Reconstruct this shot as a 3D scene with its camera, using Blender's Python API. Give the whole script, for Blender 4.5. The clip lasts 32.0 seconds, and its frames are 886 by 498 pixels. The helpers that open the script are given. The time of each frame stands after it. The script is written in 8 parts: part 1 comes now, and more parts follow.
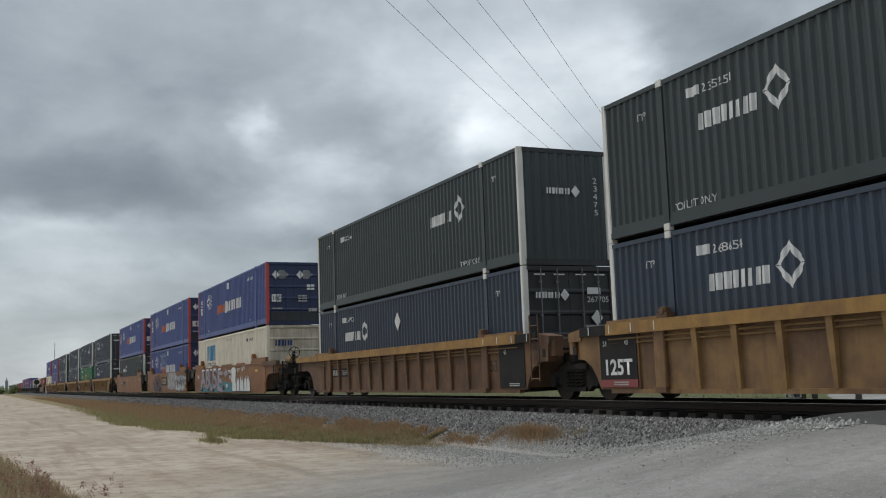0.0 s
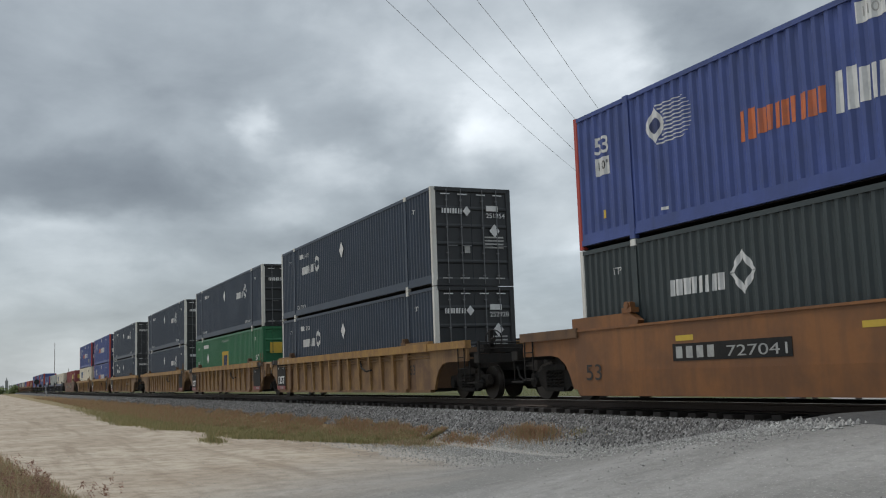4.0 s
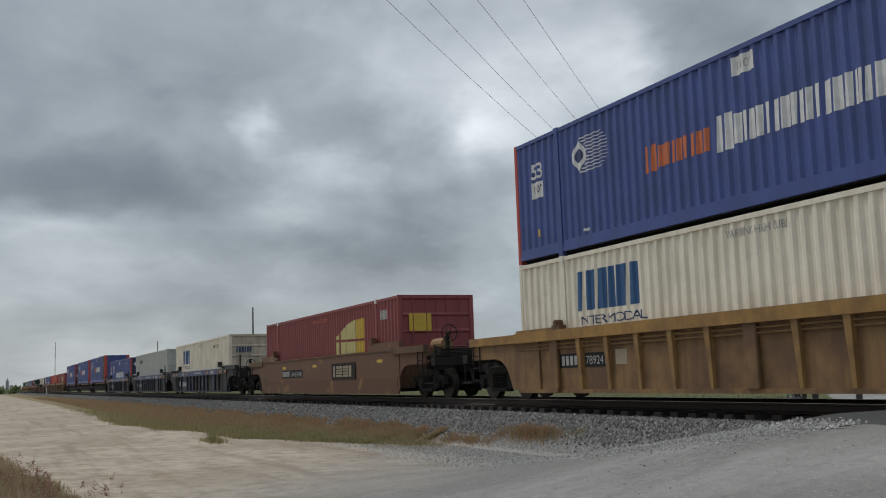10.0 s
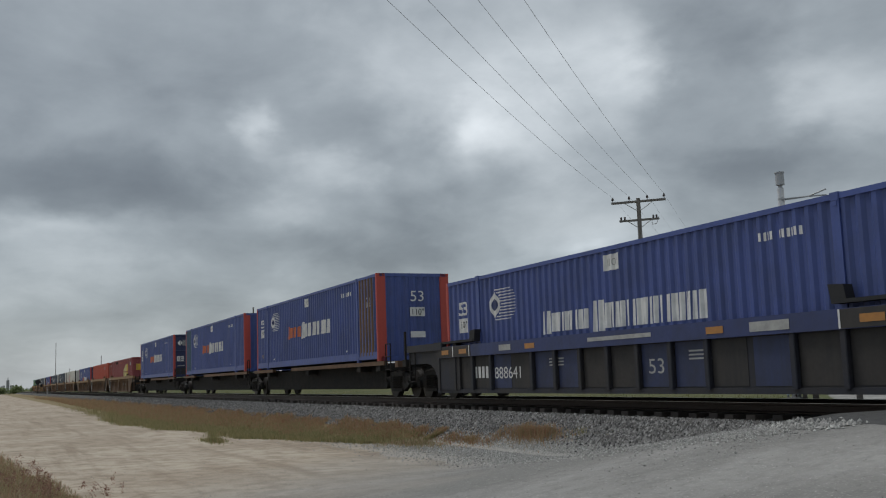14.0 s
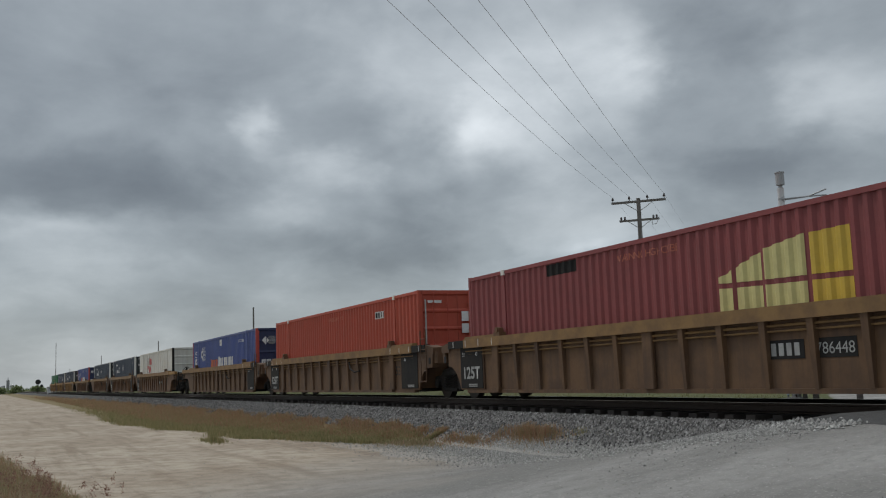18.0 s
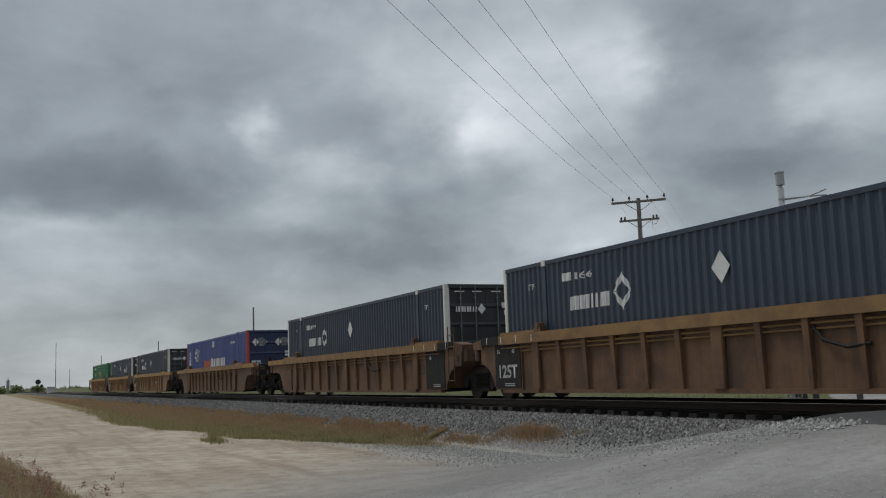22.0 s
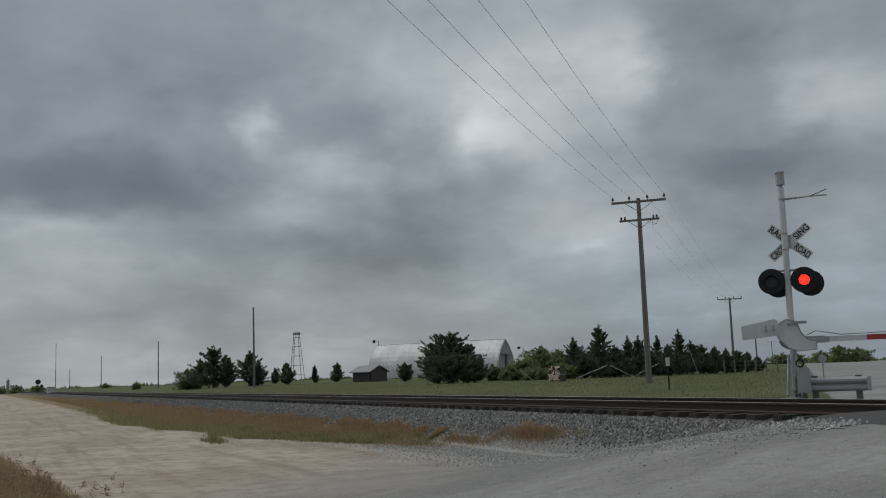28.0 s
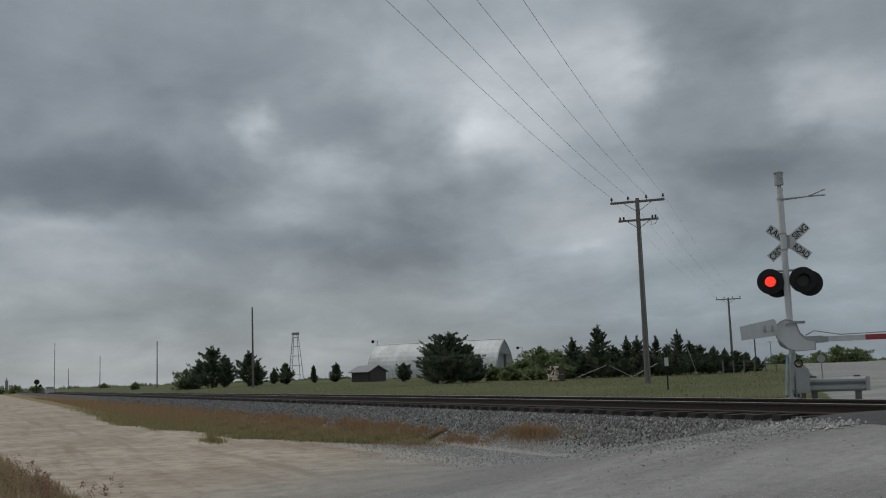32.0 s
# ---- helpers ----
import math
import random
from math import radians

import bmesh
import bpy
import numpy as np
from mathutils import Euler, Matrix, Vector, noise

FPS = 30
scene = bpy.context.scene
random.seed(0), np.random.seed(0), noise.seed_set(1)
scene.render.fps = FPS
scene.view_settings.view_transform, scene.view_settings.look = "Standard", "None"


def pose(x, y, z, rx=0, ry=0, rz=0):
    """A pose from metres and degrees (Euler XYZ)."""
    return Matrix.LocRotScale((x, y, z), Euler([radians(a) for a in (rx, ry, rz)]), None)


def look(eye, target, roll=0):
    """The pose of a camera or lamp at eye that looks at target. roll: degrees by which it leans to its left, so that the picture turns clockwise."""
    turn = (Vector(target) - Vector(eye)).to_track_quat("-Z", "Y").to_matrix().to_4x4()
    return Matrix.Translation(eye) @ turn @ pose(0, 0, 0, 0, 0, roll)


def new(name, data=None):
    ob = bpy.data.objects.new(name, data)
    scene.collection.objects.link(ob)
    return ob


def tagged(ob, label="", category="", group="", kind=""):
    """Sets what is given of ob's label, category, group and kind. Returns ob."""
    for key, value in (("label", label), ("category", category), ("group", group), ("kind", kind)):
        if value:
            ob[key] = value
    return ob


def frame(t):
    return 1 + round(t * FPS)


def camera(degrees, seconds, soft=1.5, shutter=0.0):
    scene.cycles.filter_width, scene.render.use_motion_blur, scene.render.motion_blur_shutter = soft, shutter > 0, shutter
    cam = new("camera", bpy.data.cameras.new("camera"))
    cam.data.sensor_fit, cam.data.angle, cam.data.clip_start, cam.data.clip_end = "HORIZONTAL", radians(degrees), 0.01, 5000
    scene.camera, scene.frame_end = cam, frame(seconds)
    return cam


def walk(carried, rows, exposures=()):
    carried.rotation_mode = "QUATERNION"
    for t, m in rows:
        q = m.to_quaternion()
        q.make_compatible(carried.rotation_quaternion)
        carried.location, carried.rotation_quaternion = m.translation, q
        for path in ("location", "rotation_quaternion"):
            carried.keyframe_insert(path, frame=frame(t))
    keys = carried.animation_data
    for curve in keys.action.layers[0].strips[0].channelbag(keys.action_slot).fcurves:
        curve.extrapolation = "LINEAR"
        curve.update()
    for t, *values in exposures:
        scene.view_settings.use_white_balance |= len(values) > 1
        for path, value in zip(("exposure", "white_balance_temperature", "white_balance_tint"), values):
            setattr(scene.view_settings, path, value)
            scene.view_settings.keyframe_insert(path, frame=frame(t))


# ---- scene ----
# The train runs along +X on a straight track (rail tops at z = 0); the camera stands south of it.
eye = Vector((0.0, -12.878, 0.659))
yaw, tilt, lean = -1.14326, 0.12485, -2.0276


def facing(turn):
    return eye + Vector((math.sin(yaw + turn) * math.cos(tilt), math.cos(yaw + turn) * math.cos(tilt), math.sin(tilt)))


cam = camera(47.6176, 32.0, soft=1.1)
walk(cam, [(0.0, look(eye, facing(0.0011), lean)), (4.0, look(eye, facing(0.0011), lean)), (10.0, look(eye, facing(0.0006), lean)),
           (16.0, look(eye, facing(0), lean)), (30.2, look(eye, facing(0), lean)),
           (30.5, look(eye, facing(0.0011), lean)), (32.0, look(eye, facing(0.0011), lean))],
     exposures=[(0.0, 0.38), (4.0, 0.38), (6.0, 0.46), (9.4, 0.42), (10.0, 0.2), (10.6, 0.08), (12.0, 0.0), (14.5, 0.12), (16.6, 0.18), (17.6, 0.07), (25.0, 0.06), (27.6, -0.18), (28.4, -0.2), (32.0, -0.22)])


# ---------------------------------------------------------------- sky and sun
def N(tree, kind, **values):
    node = tree.nodes.new(kind)
    for key, value in values.items():
        if key[0] == "i" and key[1:].isdigit():
            node.inputs[int(key[1:])].default_value = value
        else:
            node.inputs[key].default_value = value
    return node


def math_node(tree, op, a, b=None, clamp=False):
    node = tree.nodes.new("ShaderNodeMath")
    node.operation, node.use_clamp = op, clamp
    for i, v in enumerate((a, b)):
        if v is None:
            continue
        if isinstance(v, (int, float)):
            node.inputs[i].default_value = v
        else:
            tree.links.new(v, node.inputs[i])
    return node.outputs[0]


def ramp_node(tree, fac, stops, ease=False):
    node = tree.nodes.new("ShaderNodeValToRGB")
    if ease:
        node.color_ramp.interpolation = "EASE"
    els = node.color_ramp.elements
    while len(els) < len(stops):
        els.new(0.5)
    for el, (p, c) in zip(els, stops):
        el.position, el.color = p, (*c, 1)
    tree.links.new(fac, node.inputs[0])
    return node.outputs[0]


def mix_node(tree, fac, a, b, blend="MIX"):
    node = tree.nodes.new("ShaderNodeMix")
    node.data_type, node.blend_type = "RGBA", blend
    for i, v in ((0, fac), (6, a), (7, b)):
        if isinstance(v, (int, float)):
            node.inputs[i].default_value = v
        elif isinstance(v, tuple):
            node.inputs[i].default_value = (*v, 1)
        else:
            tree.links.new(v, node.inputs[i])
    return node.outputs[2]


SUN_EL, SUN_AZ = radians(58), radians(-120)


def build_world():
    world = bpy.data.worlds.new("overcast_sky")
    scene.world = world
    world.use_nodes = True
    t = world.node_tree
    t.nodes.clear()
    out, back = t.nodes.new("ShaderNodeOutputWorld"), t.nodes.new("ShaderNodeBackground")
    t.links.new(back.outputs[0], out.inputs[0])
    sky = t.nodes.new("ShaderNodeTexSky")
    sky.sky_type, sky.sun_disc = "NISHITA", False
    sky.sun_elevation, sky.sun_rotation = SUN_EL, SUN_AZ
    co = t.nodes.new("ShaderNodeTexCoord").outputs["Generated"]
    sep = t.nodes.new("ShaderNodeSeparateXYZ")
    t.links.new(co, sep.inputs[0])
    up = math_node(t, "MAXIMUM", sep.outputs[2], 0.0)
    # the cloud deck: directions carried onto a plane overhead
    den = math_node(t, "ADD", up, 0.26)
    px, py = math_node(t, "DIVIDE", sep.outputs[0], den), math_node(t, "DIVIDE", sep.outputs[1], den)
    comb = t.nodes.new("ShaderNodeCombineXYZ")
    t.links.new(px, comb.inputs[0]), t.links.new(py, comb.inputs[1])
    fine = N(t, "ShaderNodeTexNoise", Scale=3.2, Detail=8.0, Roughness=0.55)
    fine.inputs["Distortion"].default_value = 0.3
    t.links.new(comb.outputs[0], fine.inputs["Vector"])
    # bearing and height, made ragged
    az = math_node(t, "ARCTAN2", sep.outputs[0], sep.outputs[1])
    el = math_node(t, "ARCSINE", sep.outputs[2])
    flat = t.nodes.new("ShaderNodeMapping")
    flat.inputs["Scale"].default_value = (1.0, 1.0, 1.6)
    t.links.new(co, flat.inputs[0])
    for scale, reach in ((8.0, 0.055), (22.0, 0.026)):
        warp = N(t, "ShaderNodeTexNoise", Scale=scale, Detail=5.0, Roughness=0.5)
        t.links.new(flat.outputs[0], warp.inputs["Vector"])
        parts = t.nodes.new("ShaderNodeSeparateColor")
        t.links.new(warp.outputs["Color"], parts.inputs[0])
        az = math_node(t, "ADD", az, math_node(t, "MULTIPLY", math_node(t, "SUBTRACT", parts.outputs[0], 0.5), reach * 2))
        el = math_node(t, "ADD", el, math_node(t, "MULTIPLY", math_node(t, "SUBTRACT", parts.outputs[1], 0.5), reach))
    # thickness of the cloud deck, row by row upwards
    along = math_node(t, "DIVIDE", math_node(t, "ADD", az, radians(90)), radians(50), True)
    total = None
    for k, row in enumerate(DECK):
        r = ramp_node(t, along, [(i / 13, (v, v, v)) for i, v in enumerate(row)], True)
        if total is None:
            total = r
        else:
            step = t.nodes.new("ShaderNodeMapRange")
            step.interpolation_type = "SMOOTHSTEP"
            t.links.new(el, step.inputs[0])
            step.inputs[1].default_value, step.inputs[2].default_value = radians(3.5 * k - 3.4), radians(3.5 * k - 0.1)
            total = mix_node(t, step.outputs[0], total, r)
    for a, e, wa, we, amount in BREAKS:
        da = math_node(t, "DIVIDE", math_node(t, "SUBTRACT", az, radians(a)), radians(wa))
        de = math_node(t, "DIVIDE", math_node(t, "SUBTRACT", el, radians(e)), radians(we))
        d2 = math_node(t, "ADD", math_node(t, "MULTIPLY", da, da), math_node(t, "MULTIPLY", de, de))
        total = math_node(t, "ADD", total, math_node(t, "MULTIPLY", math_node(t, "POWER", 2.718, math_node(t, "MULTIPLY", d2, -1.0)), amount))
    wisp = N(t, "ShaderNodeTexNoise", Scale=12.0, Detail=6.0, Roughness=0.55)
    thin = t.nodes.new("ShaderNodeMapping")
    thin.inputs["Scale"].default_value = (1.0, 1.0, 1.7)
    t.links.new(co, thin.inputs[0]), t.links.new(thin.outputs[0], wisp.inputs["Vector"])
    total = math_node(t, "ADD", total, math_node(t, "MULTIPLY", math_node(t, "SUBTRACT", fine.outputs[0], 0.5), 0.46))
    total = math_node(t, "ADD", total, math_node(t, "MULTIPLY", math_node(t, "SUBTRACT", wisp.outputs[0], 0.5), 0.24))
    colour = ramp_node(t, total, [(0.0, (0.106, 0.117, 0.129)), (0.25, (0.174, 0.193, 0.207)), (0.5, (0.291, 0.320, 0.336)),
                                  (0.75, (0.468, 0.502, 0.518)), (1.0, (0.73, 0.765, 0.78))])
    # bluer cloud low down over the road
    blue = math_node(t, "MULTIPLY", ramp_node(t, along, [(0.45, (0, 0, 0)), (0.75, (1, 1, 1))]), math_node(t, "SUBTRACT", 1.0, math_node(t, "MULTIPLY", up, 7.0), True))
    colour = mix_node(t, blue, colour, (0.86, 0.97, 1.10), "MULTIPLY")
    # pale band low over the horizon
    low = math_node(t, "POWER", math_node(t, "SUBTRACT", 1.0, math_node(t, "MINIMUM", math_node(t, "MULTIPLY", up, 5.5), 1.0)), 2.0)
    colour = mix_node(t, math_node(t, "MULTIPLY", low, 0.25), colour, (0.33, 0.355, 0.37))
    # brighter overhead, as a cloud deck is
    zen = math_node(t, "MULTIPLY", math_node(t, "POWER", math_node(t, "MAXIMUM", math_node(t, "SUBTRACT", up, 0.42), 0.0), 1.0), 2.2)
    bright = mix_node(t, 1.0, colour, (0.99, 1.0, 1.018), "MULTIPLY")
    node = t.nodes.new("ShaderNodeVectorMath")
    node.operation = "SCALE"
    t.links.new(bright, node.inputs[0])
    t.links.new(math_node(t, "ADD", zen, 1.0), node.inputs[3])
    mixed = mix_node(t, 0.01, node.outputs[0], sky.outputs[0])
    t.links.new(mixed, back.inputs[0])
    back.inputs[1].default_value = 1.0


# thickness of the deck at 14 bearings, from the horizon upwards: 0 dark, 1 bright
DECK = [
    [0.54, 0.69, 0.64, 0.61, 0.64, 0.53, 0.49, 0.46, 0.37, 0.33, 0.28, 0.32, 0.35, 0.42],
    [0.49, 0.5, 0.43, 0.38, 0.53, 0.49, 0.46, 0.5, 0.42, 0.5, 0.54, 0.51, 0.53, 0.5],
    [0.59, 0.61, 0.5, 0.39, 0.48, 0.41, 0.3, 0.5, 0.65, 0.66, 0.47, 0.42, 0.5, 0.44],
    [0.30, 0.27, 0.25, 0.34, 0.56, 0.46, 0.32, 0.48, 0.61, 0.52, 0.37, 0.32, 0.41, 0.44],
    [0.40, 0.37, 0.36, 0.46, 0.46, 0.44, 0.62, 0.94, 0.82, 0.65, 0.44, 0.49, 0.76, 0.67],
    [0.40, 0.39, 0.40, 0.42, 0.46, 0.55, 0.73, 0.76, 0.76, 0.75, 0.42, 0.31, 0.5, 0.51],
    [0.46, 0.46, 0.47, 0.47, 0.49, 0.54, 0.58, 0.55, 0.63, 0.61, 0.47, 0.44, 0.46, 0.47],
]
# thin places where the light breaks through, and dark bellies: bearing, height, breadth, tallness, amount
BREAKS = [(-75.9, 14.4, 1.3, 1.4, 0.30), (-71.5, 11.7, 2.9, 0.9, 0.24), (-67.0, 11.4, 1.6, 0.6, 0.12), (-62.9, 16.2, 1.2, 2.2, 0.03), (-54.6, 15.8, 1.6, 1.6, 0.06),
          (-66.5, 13.4, 3.6, 0.9, -0.12), (-72.3, 7.7, 4.5, 0.8, -0.16), (-66.8, 6.8, 2.6, 0.8, -0.12), (-50.2, 18.0, 2.6, 2.0, -0.12), (-46.0, 11.4, 3.4, 1.2, -0.16),
          (-85.5, 8.3, 3.6, 0.7, 0.16), (-56.8, 6.9, 1.6, 0.35, 0.10), (-87.5, 11.0, 5.0, 1.3, -0.10), (-80.2, 11.4, 2.6, 1.7, -0.10), (-48.0, 1.8, 6.0, 0.9, -0.10)]
build_world()
sun = new("sun", bpy.data.lights.new("sun", "SUN"))
sun.data.energy, sun.data.angle, sun.data.color = 1.3, radians(15), (1.0, 0.97, 0.93)
sun.matrix_basis = look((0, 0, 60), Vector((0, 0, 60)) - Vector((math.sin(SUN_AZ) * math.cos(SUN_EL), math.cos(SUN_AZ) * math.cos(SUN_EL), math.sin(SUN_EL))))


# ---------------------------------------------------------------- materials
def material(name, base, rough=0.6, metal=0.0, spots=None, amount=0.35, scale=1.2, grain=14.0, bump=0.0, bump_scale=60.0,
             vary=0.0, streaks=0.0, spec=0.5, glow=None, cut=0.41, mist=0.0):
    """Paint, metal, stone or wood: base colour, a second colour in blotches, fine grain, relief, streaks down the sides."""
    m = bpy.data.materials.new(name)
    m.use_nodes = True
    t = m.node_tree
    b = t.nodes["Principled BSDF"]
    b.inputs["Roughness"].default_value, b.inputs["Metallic"].default_value = rough, metal
    b.inputs["Specular IOR Level"].default_value = spec
    co = t.nodes.new("ShaderNodeTexCoord").outputs["Object"]
    info = t.nodes.new("ShaderNodeObjectInfo").outputs["Random"]
    shift = t.nodes.new("ShaderNodeVectorMath")
    shift.operation = "ADD"
    t.links.new(co, shift.inputs[0])
    far = math_node(t, "MULTIPLY", info, 37.0)
    t.links.new(far, shift.inputs[1])
    pos = shift.outputs[0]
    spots = spots or tuple(c * 0.55 for c in base)
    n1 = N(t, "ShaderNodeTexNoise", Scale=scale, Detail=5.0, Roughness=0.62)
    n2 = N(t, "ShaderNodeTexNoise", Scale=grain, Detail=3.0, Roughness=0.6)
    for n in (n1, n2):
        t.links.new(pos, n.inputs["Vector"])
    mask = math_node(t, "MULTIPLY", ramp_node(t, n1.outputs[0], [(cut, (0, 0, 0)), (cut + 0.22 if cut < 0.5 else cut + 0.05, (1, 1, 1))]), amount)
    col = mix_node(t, mask, base, spots)
    g = math_node(t, "MULTIPLY", math_node(t, "SUBTRACT", n2.outputs[0], 0.5), 0.5)
    col = mix_node(t, math_node(t, "ADD", 0.22, g, True), col, tuple(c * 0.72 for c in base))
    if streaks:
        sx = t.nodes.new("ShaderNodeMapping")
        sx.inputs["Scale"].default_value = (5.0, 5.0, 0.35)
        t.links.new(pos, sx.inputs[0])
        n3 = N(t, "ShaderNodeTexNoise", Scale=1.0, Detail=4.0, Roughness=0.6)
        t.links.new(sx.outputs[0], n3.inputs["Vector"])
        mask = math_node(t, "MULTIPLY", ramp_node(t, n3.outputs[0], [(0.45, (0, 0, 0)), (0.68, (1, 1, 1))]), streaks)
        col = mix_node(t, mask, col, spots)
    if vary:
        v = math_node(t, "MULTIPLY", math_node(t, "SUBTRACT", info, 0.5), vary)
        hsv = t.nodes.new("ShaderNodeHueSaturation")
        t.links.new(math_node(t, "ADD", v, 1.0), hsv.inputs["Value"])
        t.links.new(col, hsv.inputs["Color"])
        col = hsv.outputs[0]
    t.links.new(col, b.inputs["Base Color"])
    t.links.new(math_node(t, "ADD", rough - 0.08, math_node(t, "MULTIPLY", n2.outputs[0], 0.16)), b.inputs["Roughness"])
    if bump:
        n4 = N(t, "ShaderNodeTexNoise", Scale=bump_scale, Detail=4.0)
        t.links.new(pos, n4.inputs["Vector"])
        bp = t.nodes.new("ShaderNodeBump")
        bp.inputs["Strength"].default_value, bp.inputs["Distance"].default_value = bump, 0.02
        t.links.new(n4.outputs[0], bp.inputs["Height"])
        t.links.new(bp.outputs[0], b.inputs["Normal"])
    if mist:
        # sprayed paint lies in an uneven film
        film = math_node(t, "ADD", mist, math_node(t, "MULTIPLY", math_node(t, "SUBTRACT", n1.outputs[0], 0.5), 1.6), True)
        t.links.new(film, b.inputs["Alpha"])
    if glow:
        b.inputs["Emission Color"].default_value, b.inputs["Emission Strength"].default_value = (*glow[:3], 1), glow[3]
    return m


M = {}
M["umax_green"] = material("dark_green_paint", (0.039, 0.052, 0.053), 0.5, spots=(0.024, 0.031, 0.032), streaks=0.25, vary=0.12)
M["umax_navy"] = material("dark_navy_paint", (0.037, 0.053, 0.082), 0.5, spots=(0.020, 0.030, 0.044), streaks=0.25, vary=0.12)
M["pacer_blue"] = material("blue_paint", (0.059, 0.091, 0.285), 0.5, spots=(0.034, 0.051, 0.13), amount=0.45, streaks=0.4, vary=0.15)
M["door_black"] = material("black_door_paint", (0.022, 0.024, 0.026), 0.5, spots=(0.04, 0.04, 0.04), streaks=0.2)
M["door_blue"] = material("dark_blue_door_paint", (0.022, 0.034, 0.10), 0.5, spots=(0.015, 0.02, 0.04), streaks=0.2)
M["cream"] = material("cream_paint", (0.82, 0.755, 0.625), 0.6, spots=(0.40, 0.34, 0.24), amount=0.3, streaks=0.35, vary=0.06)
M["door_cream"] = material("grimy_tan_door_paint", (0.60, 0.53, 0.42), 0.6, spots=(0.26, 0.21, 0.15), amount=0.55, scale=1.6, streaks=0.55)
M["green"] = material("green_paint", (0.028, 0.165, 0.070), 0.5, spots=(0.02, 0.09, 0.045), streaks=0.25)
M["maroon"] = material("maroon_paint", (0.27, 0.060, 0.060), 0.6, spots=(0.16, 0.045, 0.045), streaks=0.3, vary=0.1)
M["orange"] = material("orange_red_paint", (0.45, 0.072, 0.038), 0.6, spots=(0.30, 0.06, 0.03), streaks=0.3)
M["grey_box"] = material("pale_grey_paint", (0.47, 0.48, 0.45), 0.6, spots=(0.27, 0.27, 0.25), streaks=0.4)
M["white_box"] = material("dirty_white_paint", (0.66, 0.65, 0.60), 0.6, spots=(0.40, 0.37, 0.30), streaks=0.4)
M["post_white"] = material("white_post_paint", (0.74, 0.73, 0.68), 0.6, spots=(0.45, 0.40, 0.32), streaks=0.3)
M["post_red"] = material("red_post_paint", (0.46, 0.065, 0.045), 0.55, spots=(0.25, 0.05, 0.045), streaks=0.3)
M["mark_white"] = material("white_marking", (0.72, 0.72, 0.70), 0.6, spots=(0.42, 0.42, 0.42), amount=0.5, scale=4)
M["mark_orange"] = material("orange_marking", (0.62, 0.16, 0.05), 0.6, spots=(0.3, 0.12, 0.1), amount=0.6, scale=4)
M["mark_blue"] = material("blue_marking", (0.03, 0.22, 0.40), 0.6, spots=(0.1, 0.25, 0.38), amount=0.4, scale=4)
M["mark_tan"] = material("faded_tan_marking", (0.40, 0.32, 0.23), 0.7, spots=(0.24, 0.18, 0.13), amount=0.6, scale=4)
M["mark_deep_blue"] = material("deep_blue_marking", (0.02, 0.085, 0.22), 0.6, spots=(0.05, 0.12, 0.24), amount=0.4, scale=4)
M["reflector_amber"] = material("dull_amber_reflector", (0.44, 0.20, 0.05), 0.5, spots=(0.25, 0.12, 0.05), amount=0.5, scale=5)
M["car_patched"] = material("dark_brown_paint_with_ochre_patches", (0.135, 0.062, 0.032), 0.65, spots=(0.34, 0.19, 0.06), amount=0.85, scale=0.8, streaks=0.0, cut=0.585)
M["mark_navy"] = material("navy_marking", (0.02, 0.05, 0.14), 0.6, scale=4)
M["mark_yellow"] = material("yellow_marking", (0.62, 0.42, 0.05), 0.6, spots=(0.4, 0.27, 0.06), scale=3)
M["mark_pale_yellow"] = material("pale_yellow_marking", (0.62, 0.56, 0.24), 0.6, spots=(0.4, 0.33, 0.15), scale=3)
M["mark_red"] = material("red_marking", (0.55, 0.03, 0.04), 0.6, scale=3)
M["rod_grey"] = material("dull_grey_rod_paint", (0.16, 0.165, 0.17), 0.6)
M["teal_faded"] = material("faded_teal_panel_paint", (0.045, 0.10, 0.15), 0.6, spots=(0.04, 0.07, 0.12), streaks=0.5)
M["orange_faded"] = material("faded_pale_lettering", (0.55, 0.20, 0.13), 0.7, spots=(0.47, 0.09, 0.04), amount=0.9, scale=7)
M["mark_grey"] = material("faded_grey_marking", (0.42, 0.42, 0.40), 0.7, spots=(0.2, 0.2, 0.2), amount=0.6, scale=5)
M["mark_black"] = material("black_marking", (0.02, 0.02, 0.02), 0.6)
M["dark_panel"] = material("black_stencil_panel", (0.016, 0.016, 0.016), 0.75, spots=(0.045, 0.036, 0.028), streaks=0.3, spec=0.25)
M["car_yellow"] = material("weathered_yellow_paint", (0.265, 0.148, 0.056), 0.65, spots=(0.105, 0.052, 0.030), amount=0.9, scale=1.1, streaks=0.55, vary=0.12)
M["rib_yellow"] = material("rubbed_yellow_rib_paint", (0.33, 0.19, 0.062), 0.65, spots=(0.14, 0.07, 0.032), amount=0.7, scale=2.0, streaks=0.5, vary=0.15)
M["car_brown"] = material("brown_weathered_paint", (0.172, 0.086, 0.038), 0.7, spots=(0.064, 0.034, 0.022), amount=0.9, scale=1.2, streaks=0.55, vary=0.1)
M["car_rust"] = material("rust_brown_paint", (0.262, 0.106, 0.032), 0.6, spots=(0.13, 0.060, 0.028), amount=0.8, scale=0.9, streaks=0.45, vary=0.1)
M["car_dark"] = material("dark_brown_paint", (0.150, 0.080, 0.037), 0.7, spots=(0.062, 0.035, 0.022), amount=0.75, scale=1.2, streaks=0.55, vary=0.1)
